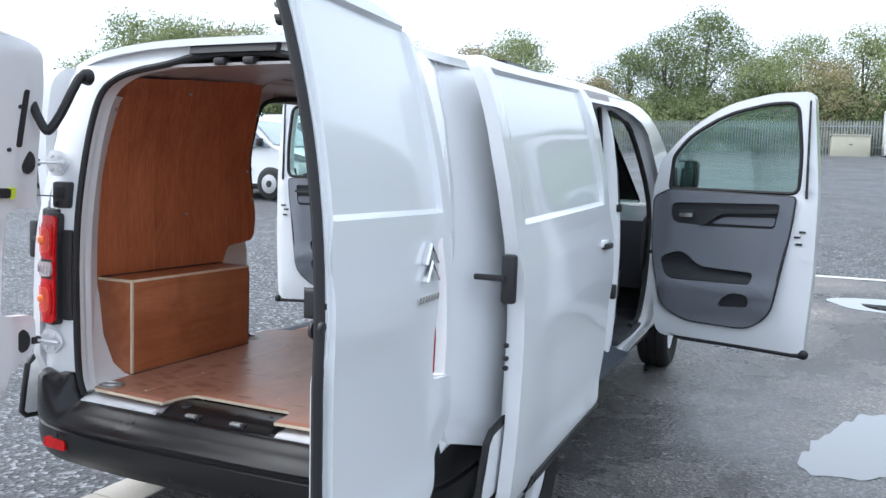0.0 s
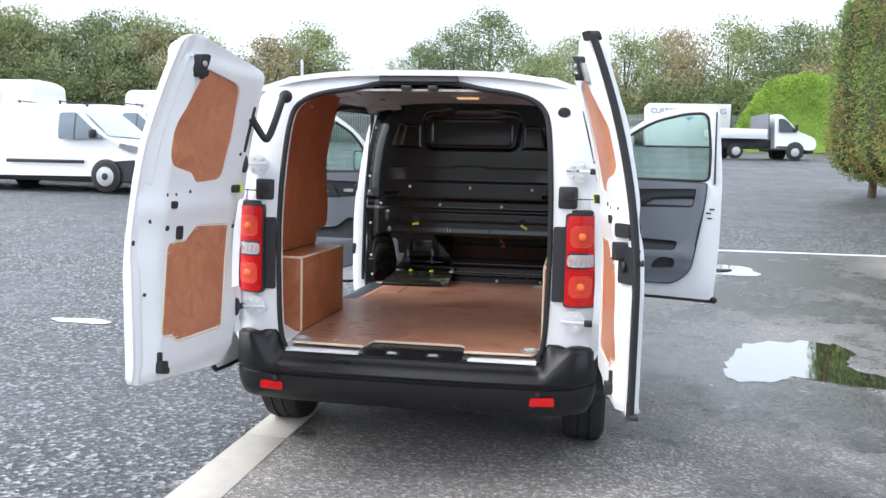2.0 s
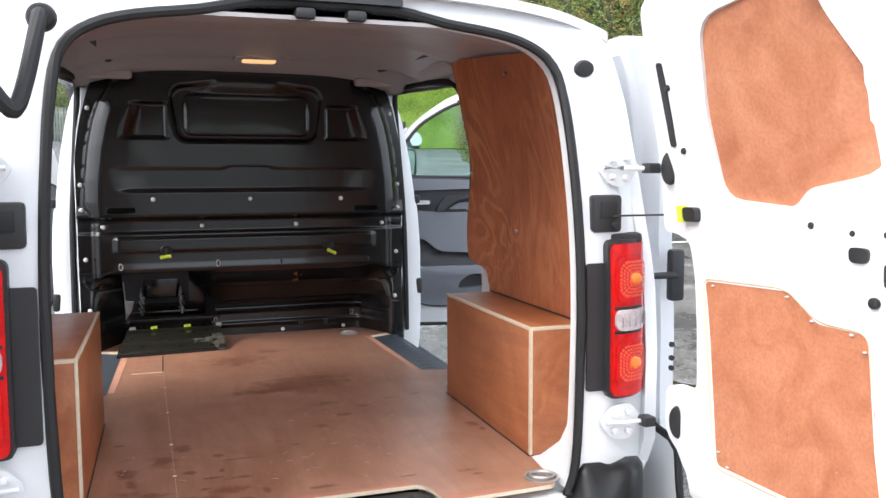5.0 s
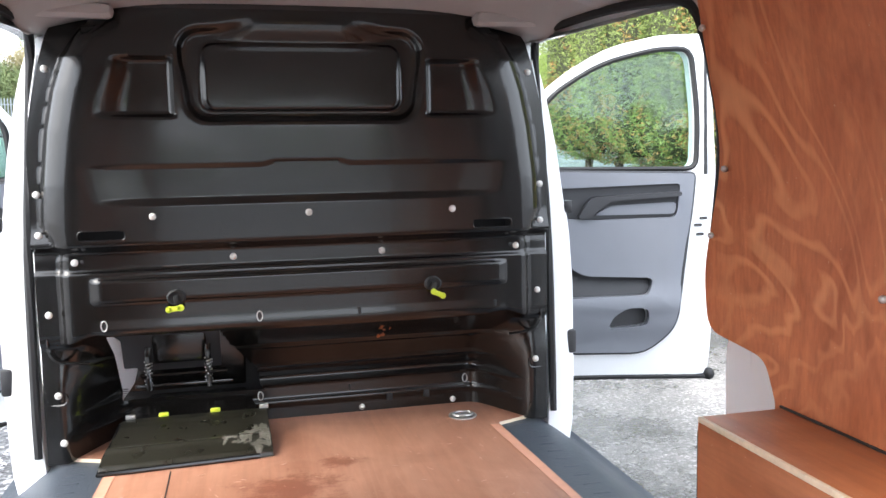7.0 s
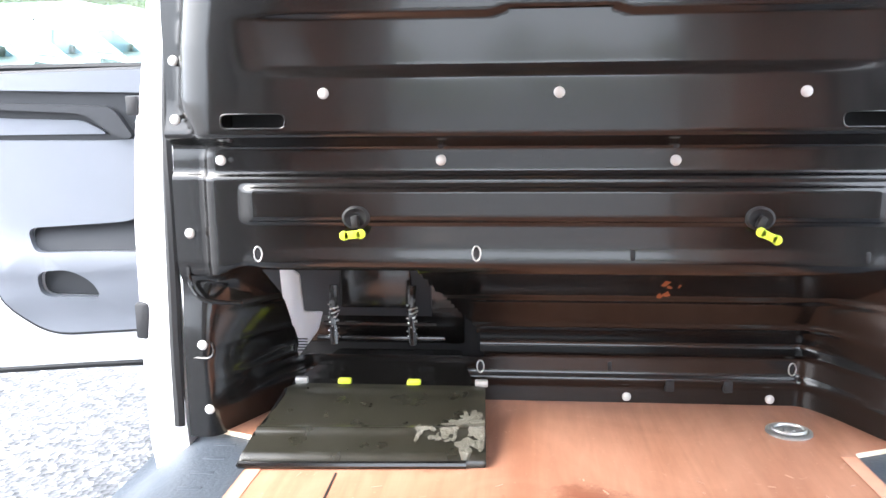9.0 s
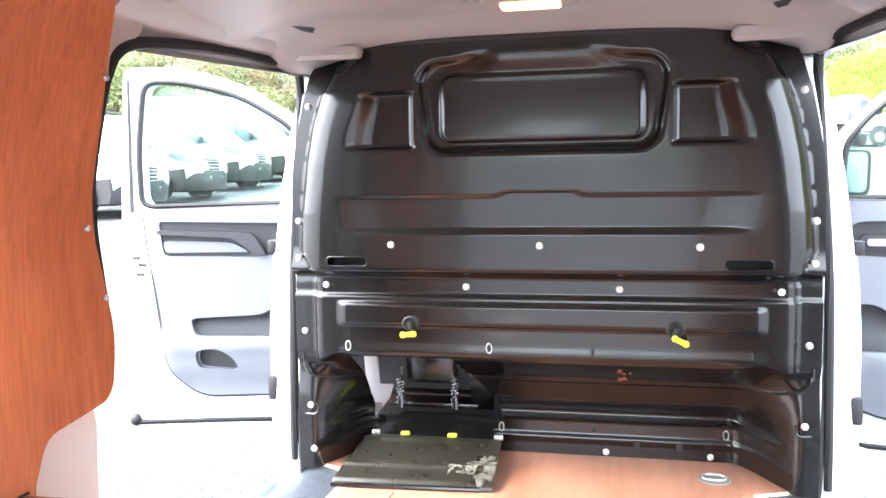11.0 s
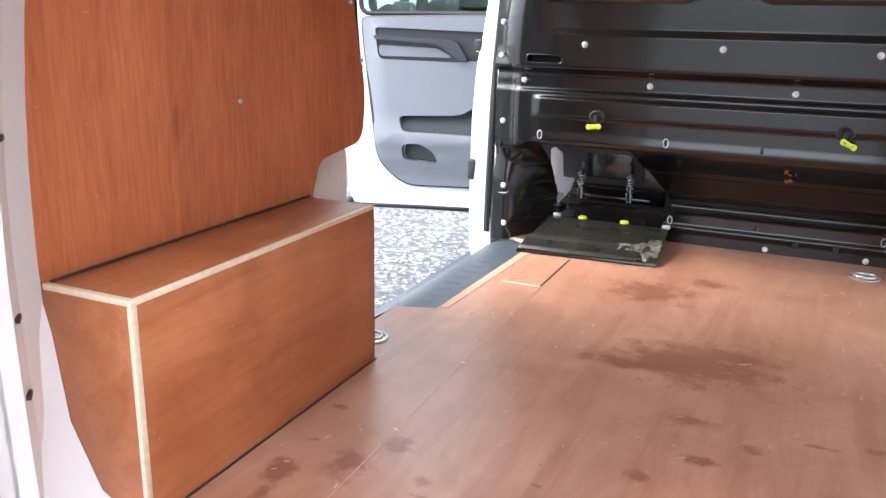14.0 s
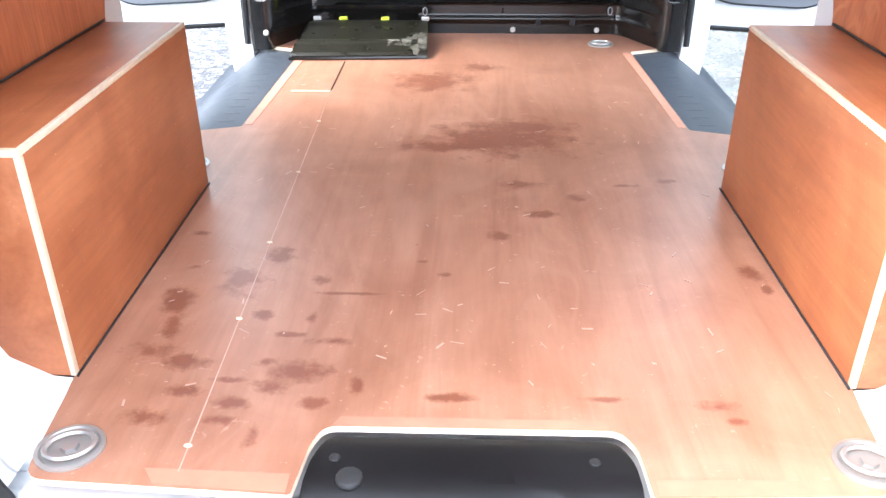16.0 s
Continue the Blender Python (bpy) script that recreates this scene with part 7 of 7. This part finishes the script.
def pickup(m):
    t = thing("dropside_truck", "white single-cab truck with an empty dropside bed", "truck", "", m)
    prof = rounded([(x, z, 0.1) for x, z in [(-0.95, 0.5), (0.80, 0.45), (0.98, 0.6), (0.96, 0.88), (0.82, 1.05), (0.15, 1.30), (-0.52, 1.98), (-0.72, 2.1), (-0.98, 2.1)]], 0.1, 3)
    part("cab", loft_bm([[(x, y * (1 - 0.14 * sstep(1.2, 2.1, z)), z) for x, z in prof] for y in (-1.0, -0.96, -0.5, 0, 0.5, 0.96, 1.0)], True, True), WHITE, t, "white painted cab")
    for s in (-1, 1):
        part("side_window", panel_bm(rounded([(-0.80, 1.25), (0.05, 1.25), (-0.45, 1.88), (-0.80, 1.88)], 0.06), [], 0, 0.1, lambda u, v, w, s=s: (u, s * (1.0 * (1 - 0.14 * sstep(1.2, 2.1, v)) + 0.01 + w), v), 0.01), DARKGLASS, t, "dark cab window")
        part("dropside", box_bm(-3.6, -1.35, s * 1.05 - 0.02, s * 1.05 + 0.02, 1.0, 1.38, 0.01), WHITE, t, "white dropside board")
        part("door_mirror", box_bm(-0.1, 0.02, s * 1.1 - 0.08, s * 1.1 + 0.08, 1.3, 1.6, 0.03), BLACK, t)
        part("sill", box_bm(-0.9, 0.3, s * 0.98 - 0.02, s * 0.98 + 0.02, 0.42, 0.62, 0.02), BLACK, t)
        part("amber_rail", tube_bm([(-1.25, s * 0.9, 1.4), (-1.25, s * 0.9, 1.9)], 0.025, False, 6), AMBER, t)
        for x in (0.0, -2.75):
            w = part("wheel", cyl_bm(0.345, 0.345, 0.22, 24, pose(x, s * 0.88, 0.345, 90, 0, 0), 0.03), TYRE, t, "black tyre on a silver wheel")
            part("rim", cyl_bm(0.2, 0.17, 0.05, 18, pose(x, s * 1.0, 0.345, 90 * s, 0, 0), 0.01), RIM, w)
            if x == 0.0:
                part("arch_shadow", cyl_bm(0.43, 0.43, 0.04, 24, pose(x, s * 0.985, 0.4, 90, 0, 0), 0.01), BLACK, t)
    part("bed", box_bm(-3.6, -1.3, -1.05, 1.05, 0.93, 1.0, 0.01), WHITE, t, "white load bed")
    part("headboard", box_bm(-1.36, -1.28, -1.05, 1.05, 1.0, 2.1, 0.02), SIGNGREY, t, "dark headboard behind the cab")
    part("tailboard", box_bm(-3.62, -3.58, -1.05, 1.05, 1.0, 1.38, 0.01), WHITE, t)
    part("chassis", box_bm(-3.5, 0.2, -0.45, 0.45, 0.5, 0.92, 0.02), BLACK, t)
    part("front_bumper", box_bm(0.55, 0.9, -0.95, 0.95, 0.3, 0.6, 0.06), BLACK, t)
    return t


pickup(pose(10.55, 37.9, gz(37.6), 0, 0, 10))

# ---- store container and cream cabin ----
ct = thing("storage_container", "white storage container lettered for customer parking", "container", "", pose(7.8, 53.4, gz(52), 0, 0, 2))
part("container_body", box_bm(-2.6, 2.6, -1.2, 1.2, 0.12, 2.85, 0.03), mat("container_white", (0.72, 0.73, 0.74), 0.5, vary=0.06, scale=1.5), ct, "white painted container wall")
for x in (-2.4, 2.4):
    part("container_foot", box_bm(x - 0.1, x + 0.1, -1.1, 1.1, 0, 0.12, 0.01), BLACK, ct)
for x in steps(-2.58, 2.58, 0.86):
    part("container_rib", box_bm(x - 0.02, x + 0.02, -1.225, -1.2, 0.15, 2.8, 0.004), mat("container_seam", (0.6, 0.61, 0.62), 0.5), ct)


def sign_text(body, size, x, y, z, material, parent):
    cu = bpy.data.curves.new("lettering", "FONT")
    cu.body, cu.size, cu.align_x, cu.extrude = body, size, "CENTER", 0.004
    tmp = bpy.data.objects.new("tmp_text", cu)
    scene.collection.objects.link(tmp)
    bpy.context.view_layer.update()
    me = bpy.data.meshes.new_from_object(tmp.evaluated_get(bpy.context.evaluated_depsgraph_get()))
    bpy.data.objects.remove(tmp)
    me.materials.clear()
    me.materials.append(material)
    ob = new("lettering", me)
    ob.parent = parent
    ob.matrix_basis = pose(x, y, z, 90, 0, 0)
    return tagged(ob, "painted letters reading " + body.lower())


sign_text("CUSTOMER", 0.46, -1.25, -1.235, 2.22, SIGNGREY, ct)
sign_text("PARKING", 0.46, 1.35, -1.235, 2.22, SIGNGREY, ct)
for x in (-1.4, 0.0, 1.2):
    part("arrow", panel_bm([(x - 0.35, 2.0), (x + 0.35, 2.0), (x, 1.78)], [], 0, 0, lambda u, v, w: (u, -1.232 - w, v), 0.004), SIGNBLUE, ct, "pale blue arrow")
cb = thing("storage_cabin", "low cream painted steel cabin beside the fence", "cabin", "", pose(3.4, 53.6, gz(52.5), 0, 0, 2))
part("cabin_body", box_bm(-1.05, 1.05, -0.8, 0.8, 0, 1.25, 0.02), CREAM, cb)
part("cabin_lid", box_bm(-1.1, 1.1, -0.85, 0.85, 1.25, 1.32, 0.01), CREAM, cb)
part("cabin_handle", box_bm(-0.1, 0.1, -0.84, -0.8, 0.7, 0.74, 0.01), BLACK, cb)

# ---- palisade fence ----
fence_pts = [(-46, 36.0), (-20.6, 46.3), (-14.7, 49.1), (-6.5, 53.6), (12, 54.6), (24, 55)]
pale = panel_bm([(-0.035, 0.05), (0.035, 0.05), (0.035, 2.1), (0.0, 2.2), (-0.035, 2.1)], [], 0.035, 0, lambda u, v, w: (u, -0.012 + abs(u) * 0.4 + w, v), 0.006)
pale_mesh = mesh_of("pale", pale, GALV)
seg_no = 0
for (ax, ay), (bx_, by_) in zip(fence_pts, fence_pts[1:]):
    fen = thing("palisade_fence", "grey galvanised steel palisade fence", "fence", "fence runs")
    d = Vector((bx_ - ax, by_ - ay))
    n = int(d.length / 0.16)
    ang = math.degrees(math.atan2(d.y, d.x))
    near = seg_no in (2, 3, 1)
    for z in (0.5, 1.75):
        part("rail", box_bm(0, d.length, -0.005, 0.035, z, z + 0.05, 0.004, m=Matrix.Translation((ax, ay, gz(ay))) @ Matrix.Shear("XZ", 4, (0, 0)) @ pose(0, 0, 0, 0, -math.degrees(math.atan2(gz(by_) - gz(ay), d.length)), ang)), GALV, fen)
    joined = bmesh.new()
    for i in range(n):
        f = (i + 0.5) / n
        x, y = ax + d.x * f, ay + d.y * f
        if near and i < 100:
            ob = new("pale", pale_mesh)
            ob.parent = fen
            ob.matrix_basis = pose(x, y, gz(y) - 0.05, 0, 0, ang)
        else:
            joined.from_mesh(pale_mesh)
            bmesh.ops.transform(joined, matrix=pose(x, y, gz(y) - 0.05, 0, 0, ang), verts=joined.verts[-len(pale_mesh.vertices):])
    if len(joined.verts):
        tagged(part("more_pales", joined, GALV, fen, clean=False), kind="stuff")
    seg_no += 1

post = thing("lamp_post", "slim white steel post by the fence", "post", "", pose(-16.6, 47.2, gz(47.2)))
part("post_shaft", cyl_bm(0.10, 0.09, 5.2, 14, pose(0, 0, 2.6)), mat("post_white", (0.7, 0.71, 0.72), 0.5), post)
part("post_cap", cyl_bm(0.11, 0.06, 0.08, 14, pose(0, 0, 5.22)), GALV, post)


# ---- trees ----
def leaf_cloud(verts, faces, centre, radius, n, size, rnd, squash=0.8):
    """A clump of small leaf sprays on the shell of a lumpy ball."""
    for _ in range(n):
        d = Vector((rnd.gauss(0, 1), rnd.gauss(0, 1), rnd.gauss(0, 1))).normalized()
        r = radius * rnd.uniform(0.45, 1.08)
        p = centre + Vector((d.x * r, d.y * r, d.z * r * squash))
        q = Euler((rnd.uniform(0, 6.3), rnd.uniform(0, 6.3), rnd.uniform(0, 6.3))).to_matrix()
        s = size * rnd.uniform(0.6, 1.3)
        k = len(verts)
        verts += [p + q @ Vector(c) for c in ((-s, 0, 0), (0, -s * 0.5, s * 0.12), (s, 0, 0), (0, s * 0.5, s * 0.12))]
        faces.append((k, k + 1, k + 2, k + 3))


def limb(points, r0, r1, bm):
    own = bmesh.new()
    pts = spline(points, 4)
    rings = []
    for i, p in enumerate(pts):
        f = i / (len(pts) - 1)
        d = (pts[min(i + 1, len(pts) - 1)] - pts[max(i - 1, 0)]).normalized()
        q = d.to_track_quat("Z", "Y").to_matrix()
        r = r0 + (r1 - r0) * f
        rings.append([p + q @ Vector((math.cos(t) * r, math.sin(t) * r, 0)) for t in [2 * math.pi * k / 7 for k in range(7)]])
    own.free()
    return loft_bm([[tuple(v) for v in r] for r in rings], True, True, bm)


def tree(height, spread, leaf, seed, label, leaf_size=0.09, clumps=62, per=320, bare=0.12):
    rnd = random.Random(seed)
    t = thing("tree", label, "tree", "trees behind the fence")
    bm = limb([(0, 0, -0.2), (rnd.uniform(-0.1, 0.1), 0, height * 0.3), (rnd.uniform(-0.3, 0.3), rnd.uniform(-0.3, 0.3), height * 0.8)], 0.02 * height + 0.05, 0.04, None)
    verts, faces = [], []
    for i in range(clumps):
        f = (i + 0.5) / clumps
        z = height * (bare + (1 - bare) * f)
        wide = spread * math.sin(math.pi * (0.18 + 0.78 * f)) ** 0.8 * rnd.uniform(0.3, 1.1)
        a = rnd.uniform(0, 6.283)
        c = Vector((wide * math.cos(a), wide * math.sin(a), z * rnd.uniform(0.94, 1.03)))
        if i % 4 == 0:
            bm = limb([(0, 0, z * 0.55), tuple(Vector((c.x * 0.5, c.y * 0.5, z * 0.8))), tuple(c)], 0.006 * height, 0.012, bm)
        leaf_cloud(verts, faces, c, spread * rnd.uniform(0.26, 0.46), per, leaf_size, rnd)
    part("trunk", bm, BARK, t, "brown bark trunk and limbs", clean=False)
    me = bpy.data.meshes.new("crown")
    me.from_pydata([tuple(v) for v in verts], [], faces)
    me.materials.append(leaf)
    c = new("crown", me)
    c.parent = t
    tagged(c, "crown of small leaves")
    return t


protos = [tree(12.0, 3.9, LEAF_A, 1, "tall dark green broadleaf tree"), tree(9.5, 4.0, LEAF_B, 2, "pale green broadleaf tree"), tree(8.0, 3.6, LEAF_C, 3, "broadleaf tree turning autumn brown", bare=0.05),
          tree(10.0, 3.5, LEAF_B, 4, "slender green broadleaf tree", bare=0.15), tree(6.0, 3.2, LEAF_A, 5, "bushy dark green tree", bare=0.03), tree(5.0, 3.0, LEAF_B, 6, "low pale green bushy tree", bare=0.02)]
PEAKS = [(-57, 16.0, 1), (-53.4, 15.2, 3), (-50.5, 15.2, 1), (-47.1, 14.6, 2), (-43.8, 14.2, 3), (-40.5, 13.0, 1), (-37.6, 13.8, 0), (-35.0, 13.9, 3), (-31.6, 13.2, 1), (-29.2, 12.2, 3), (-26.2, 9.9, 2), (-23.6, 10.2, 1), (-20.0, 12.7, 3), (-16.6, 9.2, 1), (-13.4, 9.3, 2),
         (-11.2, 11.3, 0), (-8.6, 12.4, 0), (-6.1, 13.8, 0), (-2.9, 10.5, 1), (0.2, 11.7, 1), (4.1, 12.1, 3), (7.7, 12.4, 2), (11.4, 13.0, 3), (15.4, 12.8, 0), (18.4, 12.5, 1), (22.0, 12.5, 3), (27.0, 12.6, 0), (32.0, 12.6, 1)]
TOPS = [max(v.co.z for v in [o for o in p.children if o.name.startswith("crown")][0].data.vertices) for p in protos]
FENCE_Y = [(-60, 33), (-46, 37.5), (-20, 48), (-6, 56), (12, 57.5), (60, 50)]
spots = []
rnd = random.Random(77)
for x, top, i in PEAKS:
    y = lerp_table(FENCE_Y, x * 0.93) + rnd.uniform(3.0, 5.5)
    k = (y + 3) / 62.0
    sc = (1.35 + (top - 1.35) * 1.055 * k - gz(min(y, 64))) / TOPS[i]
    spots.append((x * k, y, i, sc))
for x in steps(-48, 42, 2.4):
    y0 = lerp_table(FENCE_Y, x)
    spots.append((x + rnd.uniform(-0.8, 0.8), y0 + rnd.uniform(1.5, 3.0), rnd.choice((4, 5, 2, 4)), rnd.uniform(0.62, 0.86)))
for k, (x, y, i, sc) in enumerate(spots):
    wide = sc * (1.05 if sc > 0.9 else 1.25)
    ob = copy_thing(protos[i], pose(x, y, gz(min(y, 64)) - 0.1, 0, 0, rnd.uniform(0, 360)) @ Matrix.Diagonal((wide, wide, sc, 1)))
# the trees behind the filming position, which the paintwork mirrors
for k in range(13):
    copy_thing(protos[k % 6], pose(-30 + k * 5.2 + rnd.uniform(-1, 1), -92 + rnd.uniform(-6, 6), 0, 0, 0, rnd.uniform(0, 360)) @ Matrix.Diagonal((1.2, 1.2, 0.75, 1)))
for k in range(6):
    protos[k].matrix_basis = pose(-58 - 3 * k, 34 + k, gz(34 + k) - 0.1)


# ---- conifer hedge ----
def conifer(seed, height, leafs):
    rnd = random.Random(seed)
    t = thing("conifer", "tall clipped conifer in a hedge, bare trunk at the foot", "tree", "conifer hedge")
    part("trunk", limb([(0, 0, -0.1), (0.04, 0.02, 1.5), (0, 0, height * 0.9)], 0.11, 0.03, None), BARK, t, "bare brown trunk", clean=False)
    def face(z, a):
        """Radius of the clipped outline: a rounded square in plan, hollow below, ragged at the top."""
        c, d = abs(math.cos(a)), abs(math.sin(a))
        r = 0.98 / (c ** 6 + d ** 6) ** (1 / 6.0)
        r *= 1.0 + 0.05 * noise.noise(Vector((math.cos(a) * 1.7 + seed, math.sin(a) * 1.7, z * 0.8))) + 0.03 * noise.noise(Vector((math.cos(a) * 5, math.sin(a) * 5 + seed, z * 3)))
        r *= sstep(0.3, 1.25, z + 0.35 * noise.noise(Vector((math.cos(a) * 3, math.sin(a) * 3, seed)))) ** 0.5 * (1 - 0.6 * sstep(height - 0.7, height + 0.2, z)) * (1 - 0.012 * z)
        return max(r, 0.05)
    # Core behind the sprays; its dark colour carries the shade of the gaps
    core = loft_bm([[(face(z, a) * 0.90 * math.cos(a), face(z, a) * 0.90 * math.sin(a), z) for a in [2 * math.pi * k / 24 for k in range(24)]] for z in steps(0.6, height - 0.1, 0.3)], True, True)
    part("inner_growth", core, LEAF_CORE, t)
    for nm, lf, n in (("foliage", LEAF_H, 36000), ("browned_foliage", LEAF_R, leafs)):
        verts, faces = [], []
        tone = rnd.uniform(0, 50)
        for _ in range(n // 4):
            z = rnd.uniform(0.4, height)
            a = rnd.uniform(0, 6.283)
            if nm != "foliage" and noise.noise(Vector((math.cos(a) * 1.4, math.sin(a) * 1.4 + z * 0.8, tone))) < 0.12 - 0.5 * sstep(2.3, 1.0, z):
                continue
            r = face(z, a) * rnd.uniform(0.88, 1.04)
            top = sstep(height - 0.5, height, z) * rnd.uniform(0, 0.5)
            p = Vector((r * math.cos(a), r * math.sin(a), z + top))
            out = Vector((math.cos(a), math.sin(a), 0))
            # a flat drooping spray of four slender leaflets
            side = Vector((-out.y, out.x, 0))
            stem = (out * rnd.uniform(0.2, 0.9) + side * rnd.uniform(-0.8, 0.8) + Vector((0, 0, rnd.uniform(-0.7, 0.6)))).normalized()
            for j in range(4):
                q = (stem + Vector((rnd.uniform(-0.7, 0.7), rnd.uniform(-0.7, 0.7), rnd.uniform(-0.7, 0.7)))).normalized()
                w = q.cross(Vector((rnd.uniform(-1, 1), rnd.uniform(-1, 1), rnd.uniform(-1, 1)))).normalized()
                s = rnd.uniform(0.035, 0.07)
                k = len(verts)
                o = p + stem * (0.022 * j)
                verts += [o, o + q * s * 0.5 + w * s * 0.2, o + q * s, o + q * s * 0.5 - w * s * 0.2]
                faces.append((k, k + 1, k + 2, k + 3))
        me = bpy.data.meshes.new(nm)
        me.from_pydata([tuple(v) for v in verts], [], faces)
        me.materials.append(lf)
        c = new(nm, me)
        c.parent = t
        tagged(c, "small green sprays" if nm == "foliage" else "browned sprays")
    return t


con = [conifer(1, 5.3, 14000), conifer(2, 5.6, 20000), conifer(3, 5.2, 11000)]
k = 0
for y in steps(3.0, 18.4, 1.47):
    x = 9.7 - 0.09 * y
    m = pose(x, y, gz(y), 0, 0, rnd.choice((0, 90, 180, 270)))
    if k < 3:
        con[k].matrix_basis = m
    else:
        copy_thing(con[k % 3], m)
    k += 1
lit = panel_bm(blob(9.1, 10, 0.95, 9.5, 31, 60, 0.25), [], 0, 1.0, lambda u, v, w: (u, v, gz(v) + 0.008 + w), 0.004)
structure("leaf_litter", lit, LITTER, "brown leaf litter under the hedge")

# bright clipped hedge beyond the truck
hedge = thing("clipped_hedge", "bright lime-green rounded clipped hedge", "hedge", "", pose(17.5, 47.5, gz(47), 0, 0, -10))
rnd = random.Random(12)
verts, faces = [], []
for _ in range(60000):
    a = rnd.uniform(0, math.pi)
    x = rnd.uniform(-7.6, 7)
    e = 1 - max(0, -x - 4.0) ** 2 / 13.5 - 0.05 * noise.noise(Vector((x * 2, 1, 1)))
    h = 4.5 * max(0.1, e) ** 0.5 * (1 + 0.05 * noise.noise(Vector((x, a, 3))))
    p = Vector((x, -1.4 * math.copysign(abs(math.cos(a)) ** 0.5, math.cos(a)), h * math.sin(a) ** 0.4 * rnd.uniform(0.95, 1.02)))
    q = Euler((rnd.uniform(0, 6), rnd.uniform(0, 6), rnd.uniform(0, 6))).to_matrix()
    s = rnd.uniform(0.03, 0.075)
    k = len(verts)
    verts += [p + q @ Vector(c) for c in ((-s, 0, 0), (0, -s * 0.6, 0), (s, 0, 0), (0, s * 0.6, 0))]
    faces.append((k, k + 1, k + 2, k + 3))
me = bpy.data.meshes.new("foliage")
me.from_pydata([tuple(v) for v in verts], [], faces)
me.materials.append(LEAF_L)
c = new("foliage", me)
c.parent = hedge
core = loft_bm([[(x, y * 1.3, z * 4.1 * max(0.1, 1 - max(0, -x - 4.0) ** 2 / 13.5) ** 0.5) for y, z in ((-1, 0), (-0.98, 0.7), (-0.6, 0.97), (0.6, 0.97), (0.98, 0.7), (1, 0))] for x in (-7.3, -6.6, -5.5, -4, 0, 3, 6.7)], True, True)
part("inner_growth", core, LEAF_L, hedge)
